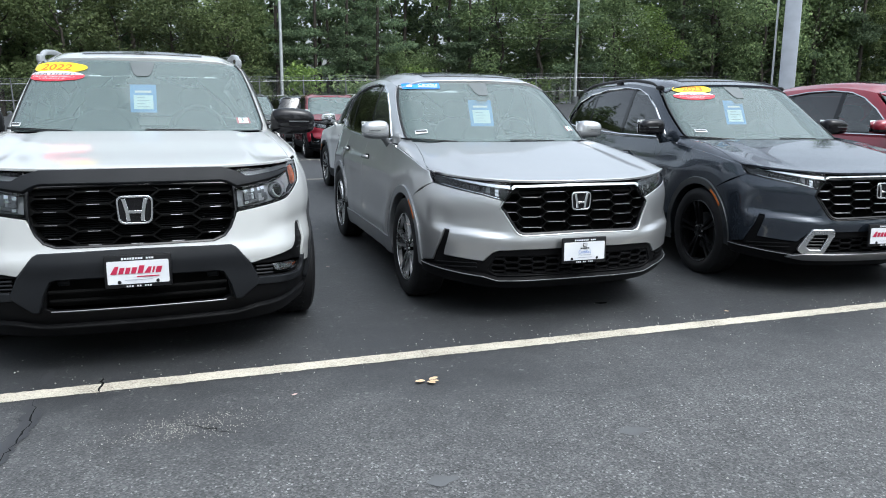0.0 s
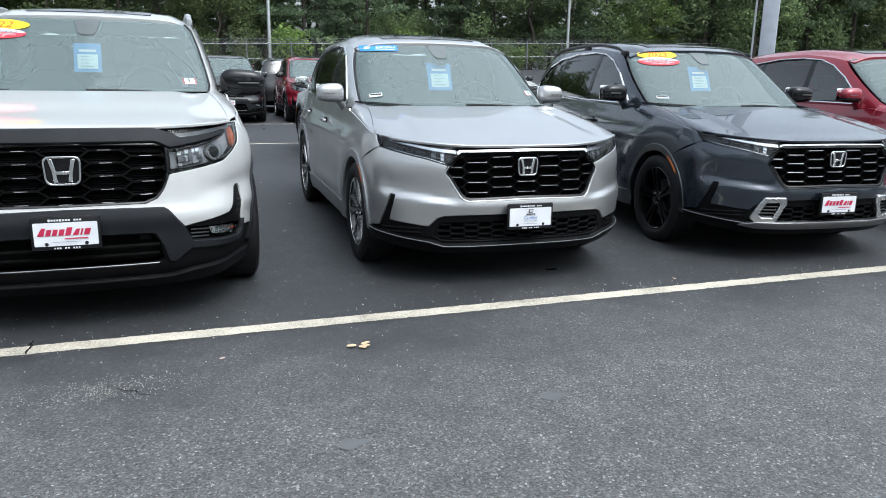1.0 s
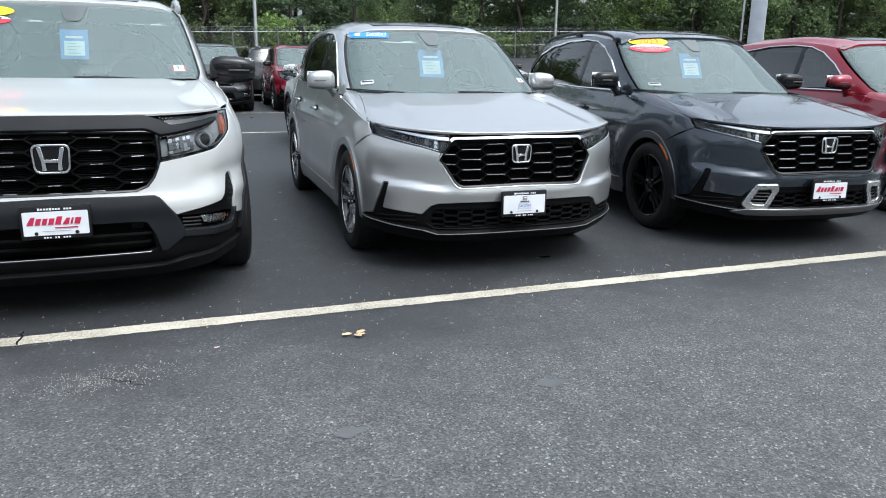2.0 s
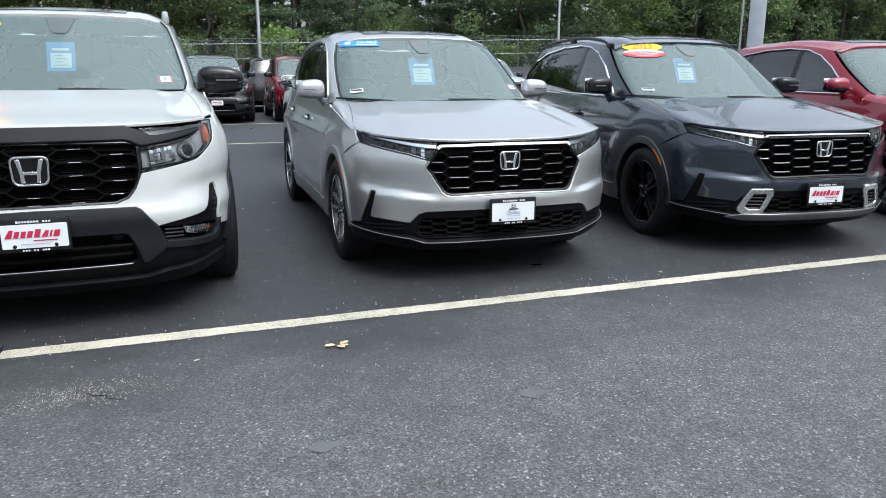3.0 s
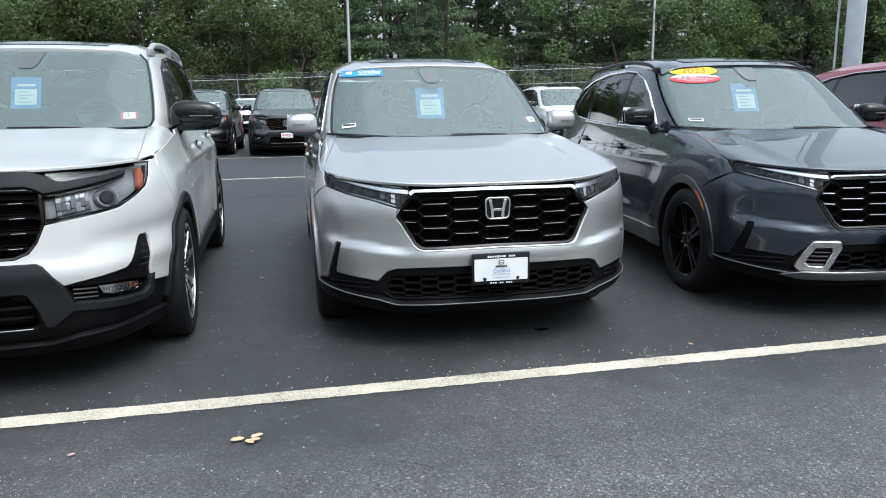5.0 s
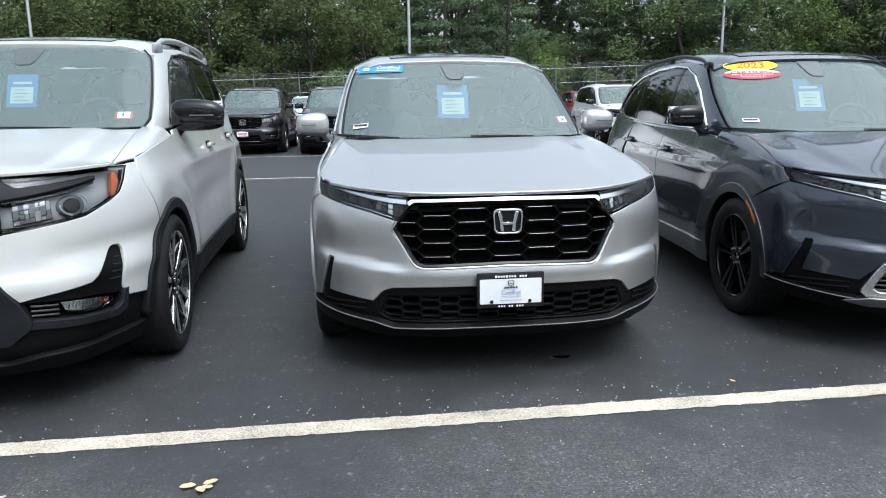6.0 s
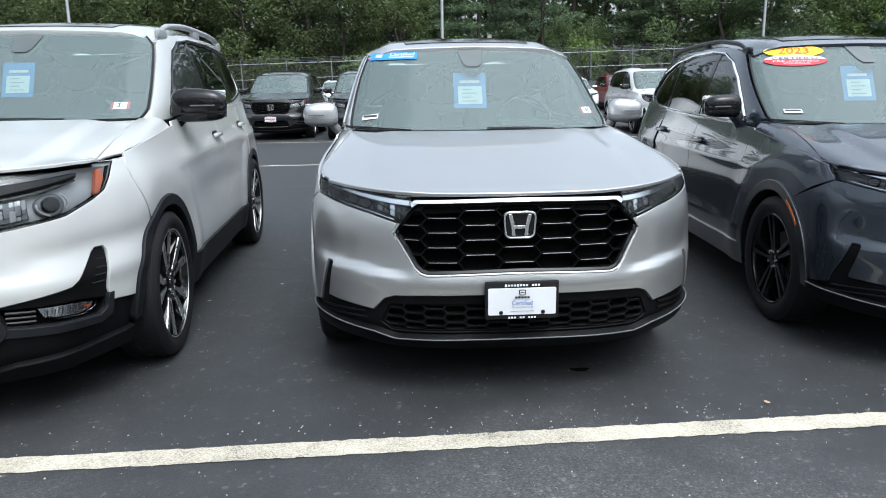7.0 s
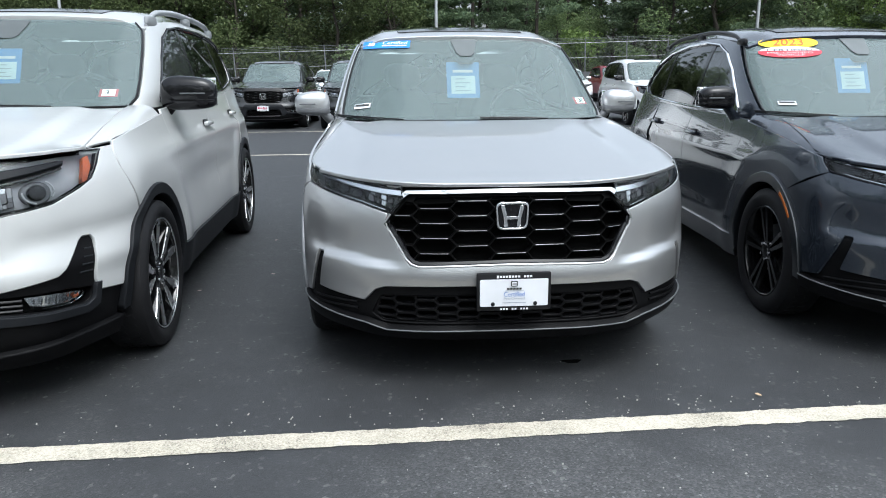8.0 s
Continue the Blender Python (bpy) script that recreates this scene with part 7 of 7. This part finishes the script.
def pine_tree(seed, height, spread, count=8000, size=0.155):
    r = random.Random(seed)
    tr = [(0.02 * k * r.uniform(-1, 1), 0.02 * k * r.uniform(-1, 1), height * k / 8) for k in range(9)]
    limbs, lobes = [(tr, [0.16 * (1 - k / 9) + 0.02 for k in range(9)])], []
    z = height * 0.16
    while z < height * 0.97:
        f = (1 - z / height)
        for k in range(5):
            if r.random() < 0.22:
                continue
            a = r.uniform(0, 6.28)
            ln = spread * (0.25 + 0.85 * f) * r.uniform(0.55, 1.05)
            e = (ln * math.cos(a), ln * math.sin(a), z + ln * r.uniform(-0.12, 0.22))
            limbs.append(([(0, 0, z), (e[0] * 0.6, e[1] * 0.6, (z + e[2]) / 2 + 0.05), e], [0.05, 0.035, 0.012]))
            for t in (0.55, 0.95):
                lobes.append((e[0] * t, e[1] * t, z + (e[2] - z) * t, ln * 0.26 + 0.15, 0.30))
        z += height * 0.062 * r.uniform(0.75, 1.25)
    return limb_mesh("trunk", limbs), leaf_cloud("crown", lobes, count, size, seed, 0.35, 0.55)


def shrub(seed, size):
    r = random.Random(seed)
    lobes = [(r.uniform(-0.6, 0.6) * size, r.uniform(-0.6, 0.6) * size, size * r.uniform(0.3, 1.1), size * r.uniform(0.3, 0.5), size * r.uniform(0.3, 0.5)) for _ in range(8)]
    limbs = [([(0, 0, 0), (l[0], l[1], l[2])], [0.03, 0.01]) for l in lobes]
    return limb_mesh("trunk", limbs), leaf_cloud("crown", lobes, 900, 0.13, seed, 0.1)


BROAD = [broad_tree(s, h, w) for s, h, w in ((3, 13.5, 3.9), (8, 12.0, 4.3), (14, 15.0, 3.6), (23, 11.0, 3.6))]
PINES = [pine_tree(s, h, w) for s, h, w in ((5, 18.5, 3.0), (11, 17.0, 2.6), (17, 20.0, 3.2))]
BROAD_DEEP = [broad_tree(s, h, w, 2300, 0.27) for s, h, w in ((31, 14.5, 3.9), (38, 13.0, 4.2))]
PINE_DEEP = [pine_tree(s, h, w, 2300, 0.27) for s, h, w in ((45, 19.0, 3.0), (51, 18.0, 2.8))]
SHRUBS = [shrub(s, w) for s, w in ((2, 1.5), (6, 1.9))]


def plant(kind, x, y, scale, turn, leaf, name, label, group):
    trunk, crown = kind
    t = thing(name, label, "tree" if name != "shrub" else "shrub", group)
    a = part("trunk", trunk, None, t)
    b = part("crown", crown, None, t)
    for ob, m in ((a, BARK), (b, leaf)):
        if not ob.data.materials:
            ob.data.materials.append(m)
        ob.material_slots[0].link = "OBJECT"
        ob.material_slots[0].material = m
    t.matrix_basis = pose(x, y, rise(y, x) - 0.05, 0, 0, turn) @ Matrix.Diagonal((scale, scale, scale * random.Random(int(x * 31 + y)).uniform(0.9, 1.15), 1))


def edge_y(x):
    return 67.0 if x < 22 else 67.0 - 0.34 * (x - 22)


rnd = random.Random(77)
x = -40.0
while x < 88:
    y = edge_y(x) + rnd.uniform(-1.5, 2.5)
    u = x + 0.0
    if x < 7 or x > 62:
        plant(BROAD[rnd.randrange(4)], x, y, rnd.uniform(0.85, 1.15), rnd.uniform(0, 360), LEAF_OLIVE, "broadleaf_tree", "bushy olive-green broadleaf tree at the wood's edge", "woodland trees")
        x += rnd.uniform(3.4, 4.6)
    elif 7 <= x < 27:
        if rnd.random() < 0.8:
            plant(PINES[rnd.randrange(3)], x, y, rnd.uniform(0.85, 1.1), rnd.uniform(0, 360), LEAF_PINE, "pine_tree", "tall dark green pine with bare lower trunk", "woodland trees")
        else:
            plant(BROAD[rnd.randrange(4)], x, y + 2, rnd.uniform(0.5, 0.75), rnd.uniform(0, 360), LEAF_BROAD, "broadleaf_tree", "young green broadleaf tree among pines", "woodland trees")
        x += rnd.uniform(2.3, 3.2)
    elif 39 <= x < 44:
        plant(BROAD[rnd.randrange(4)], x, y - 2, rnd.uniform(0.8, 0.95), rnd.uniform(0, 360), LEAF_BRIGHT, "broadleaf_tree", "bright yellow-green broadleaf tree at the wood's edge", "woodland trees")
        x += 3.0
    else:
        k = rnd.random() < 0.35
        plant(PINES[rnd.randrange(3)] if k else BROAD[rnd.randrange(4)], x, y, rnd.uniform(0.85, 1.15), rnd.uniform(0, 360), LEAF_PINE if k else LEAF_BROAD, "pine_tree" if k else "broadleaf_tree", "tall dark green pine with bare lower trunk" if k else "dense dark green broadleaf tree at the wood's edge", "woodland trees")
        x += rnd.uniform(2.8, 3.8)
# deeper rows close the wood
for row in range(2):
    x = -46.0 + row
    while x < 96:
        y = edge_y(x) + 5.5 + 4.5 * row + rnd.uniform(-1.5, 1.5)
        k = (6 < x < 30 and rnd.random() < 0.8) or rnd.random() < 0.35
        plant(PINE_DEEP[rnd.randrange(2)] if k else BROAD_DEEP[rnd.randrange(2)], x, y, rnd.uniform(1.0, 1.3), rnd.uniform(0, 360), LEAF_PINE if k else LEAF_BROAD, "pine_tree" if k else "broadleaf_tree", "tall dark green pine deep in the wood" if k else "dark green broadleaf tree deep in the wood", "woodland trees")
        x += rnd.uniform(3.6, 4.8)
# unseen trees added on other sides block low sky; paint and glass mirror them
ring = [(-50 + rnd.uniform(-3, 3), -28 + 5.2 * k) for k in range(17)] + [(-33 + 4.7 * k, -20 + rnd.uniform(-2, 2)) for k in range(20)] + [(66 + rnd.uniform(-3, 3), -30 + 6.0 * k) for k in range(13)]
for k, (x, y) in enumerate(ring):
    plant(BROAD_DEEP[k % 2] if k % 3 else PINE_DEEP[k % 2], x, y, rnd.uniform(0.9, 1.2), rnd.uniform(0, 360), LEAF_BROAD if k % 3 else LEAF_PINE, "broadleaf_tree" if k % 3 else "pine_tree", "dark green tree added out of view to block low sky", "woodland trees")
for x, y, s, l in ((9.4, 60.5, 1.0, LEAF_BRIGHT), (1.5, 61.0, 0.9, LEAF_BROAD), (19.5, 60.5, 1.0, LEAF_BRIGHT), (-5, 61, 1.0, LEAF_OLIVE), (24, 61, 0.9, LEAF_BROAD), (14, 61.5, 1.1, LEAF_BROAD), (30, 61, 1.0, LEAF_BRIGHT)):
    plant(SHRUBS[int(x) % 2], x, y, s * 1.25, 30 * x, l, "shrub", "leafy green shrub behind the fence", "shrubs")


# the wood goes on behind its first rows: clumps of leaves nobody could count
def far_wood():
    r = np.random.RandomState(404)
    lobes = []
    x = -75.0
    while x < 125:
        top = 15.5 + 2.5 * r.uniform(-1, 1)
        for k in range(9):
            q = r.uniform(1.2, 2.3)
            lobes.append((x + r.uniform(-2, 2), edge_y(max(x, -60)) + 14.5 + r.uniform(-2.0, 2.5), r.uniform(0.02, 1.0) * top, q, q * r.uniform(0.7, 1.1)))
        x += 1.6
    return leaf_cloud("far_wood", lobes, 62000, 0.42, 405, 0.2)


tagged(part("far_wood", far_wood(), LEAF_BROAD), "dense dark green wood behind the fence", "wood", "", "stuff")

# ---------------------------------------------------------------- other parked cars
def far_suv(spec_fn, paint_m, name, label, place, style, detail, plate_style=None, rails=None):
    c = spec_fn()
    c.handle_m, c.brow_m, c.seg = paint_m, BLACK_SATIN, 7
    car = thing(name, label, "car", "parked cars")
    build_body(c, car, paint_m, 0.07)
    if c.kind == "crossover":
        crv_face(c, car, paint_m, False, detail)
    else:
        passport_face(c, car, paint_m, detail)
    fit_wheels(c, car, style, 0.0, True)
    mz = 1.21 if c.kind == "crossover" else 1.272
    for sg in (1, -1):
        wing_mirror(c, car, sg, 0.99 if c.kind == "crossover" else 1.04, 1.71, mz, 0.24, 0.16, paint_m if style != "fork" else BLACK_GLOSS, BLACK_GLOSS, paint_m)
    cabin(c, car, 1.085 if c.kind == "crossover" else 1.185)
    if plate_style:
        plate(car, -0.045, 0.47 if c.kind == "crossover" else 0.552, plate_style)
    if rails is not None:
        roof_rails(c, car, rails, 0.05, "broad")
    car.matrix_basis = place
    return car


def recolour(car, old, fresh):
    for ob in car.children_recursive:
        for s in ob.material_slots:
            if s.material == old:
                s.link = "OBJECT"
                s.material = fresh


def again(src, old, fresh, name, label, place):
    t = copy_thing(src, place)
    t.name = name
    recolour(t, old, fresh)
    return tagged(t, label, "car", "parked cars")


red_near = far_suv(crv_spec, PAINT_RED, "red_suv", "deep red SUV with bright window trim, parked nose out", pose(7.83, 4.0, 0, 0, 0, -6), "twin", False)
truck = far_suv(passport_spec, PAINT_BLACK, "black_suv", "glossy black SUV with dark wheels across the next lane", pose(1.90, 20.2, 0, 0, 0, -1), "fork", True, "red")
again(truck, PAINT_BLACK, PAINT_BLACK, "black_suv", "glossy black SUV beside its twin across the next lane", pose(-0.55, 20.95, 0, 0, 0, -3))
again(truck, PAINT_BLACK, PAINT_RED, "red_suv", "deep red SUV across the next lane", pose(4.42, 20.1, 0, 0, 0, -2))
white_far = again(truck, PAINT_BLACK, PAINT_WHITE_2, "white_suv", "plain white SUV across the next lane", pose(10.15, 20.1, 0, 0, 0, -4))
again(red_near, PAINT_RED, PAINT_WHITE_2, "white_suv", "white SUV parked nose away behind the silver one", pose(3.55, 14.25, 0, 0, 0, 180))
again(truck, PAINT_BLACK, PAINT_BLACK, "black_suv", "black SUV parked beyond the next lane", pose(4.15, 30.3, 0, 0, 0, 180))
again(red_near, PAINT_RED, PAINT_BEIGE, "pale_suv", "pale grey SUV parked beyond the next lane", pose(-0.45, 30.5, 0, 0, 0, 180))
again(red_near, PAINT_RED, PAINT_WHITE_2, "white_suv", "white SUV parked alone at the lot's end", pose(0.55, 36.2, 0, 0, 0, 0))
again(red_near, PAINT_RED, PAINT_RED, "red_suv", "red SUV parked at the lot's far end", pose(4.2, 36.0, 0, 0, 0, 0))
again(red_near, PAINT_RED, PAINT_RED, "red_suv", "red SUV parked at the lot's far end", pose(6.6, 36.4, 0, 0, 0, 0))
again(truck, PAINT_BLACK, PAINT_RED, "red_suv", "red SUV at the lot's far end beside a white one", pose(14.6, 36.0, 0, 0, 0, -4))
again(red_near, PAINT_RED, PAINT_WHITE_2, "white_suv", "white SUV at the lot's far end", pose(12.1, 36.0, 0, 0, 0, -4))
again(red_near, PAINT_RED, PAINT_BLUE, "blue_suv", "dark blue-grey SUV at the lot's far end", pose(-2.3, 36.0, 0, 0, 0, 0))
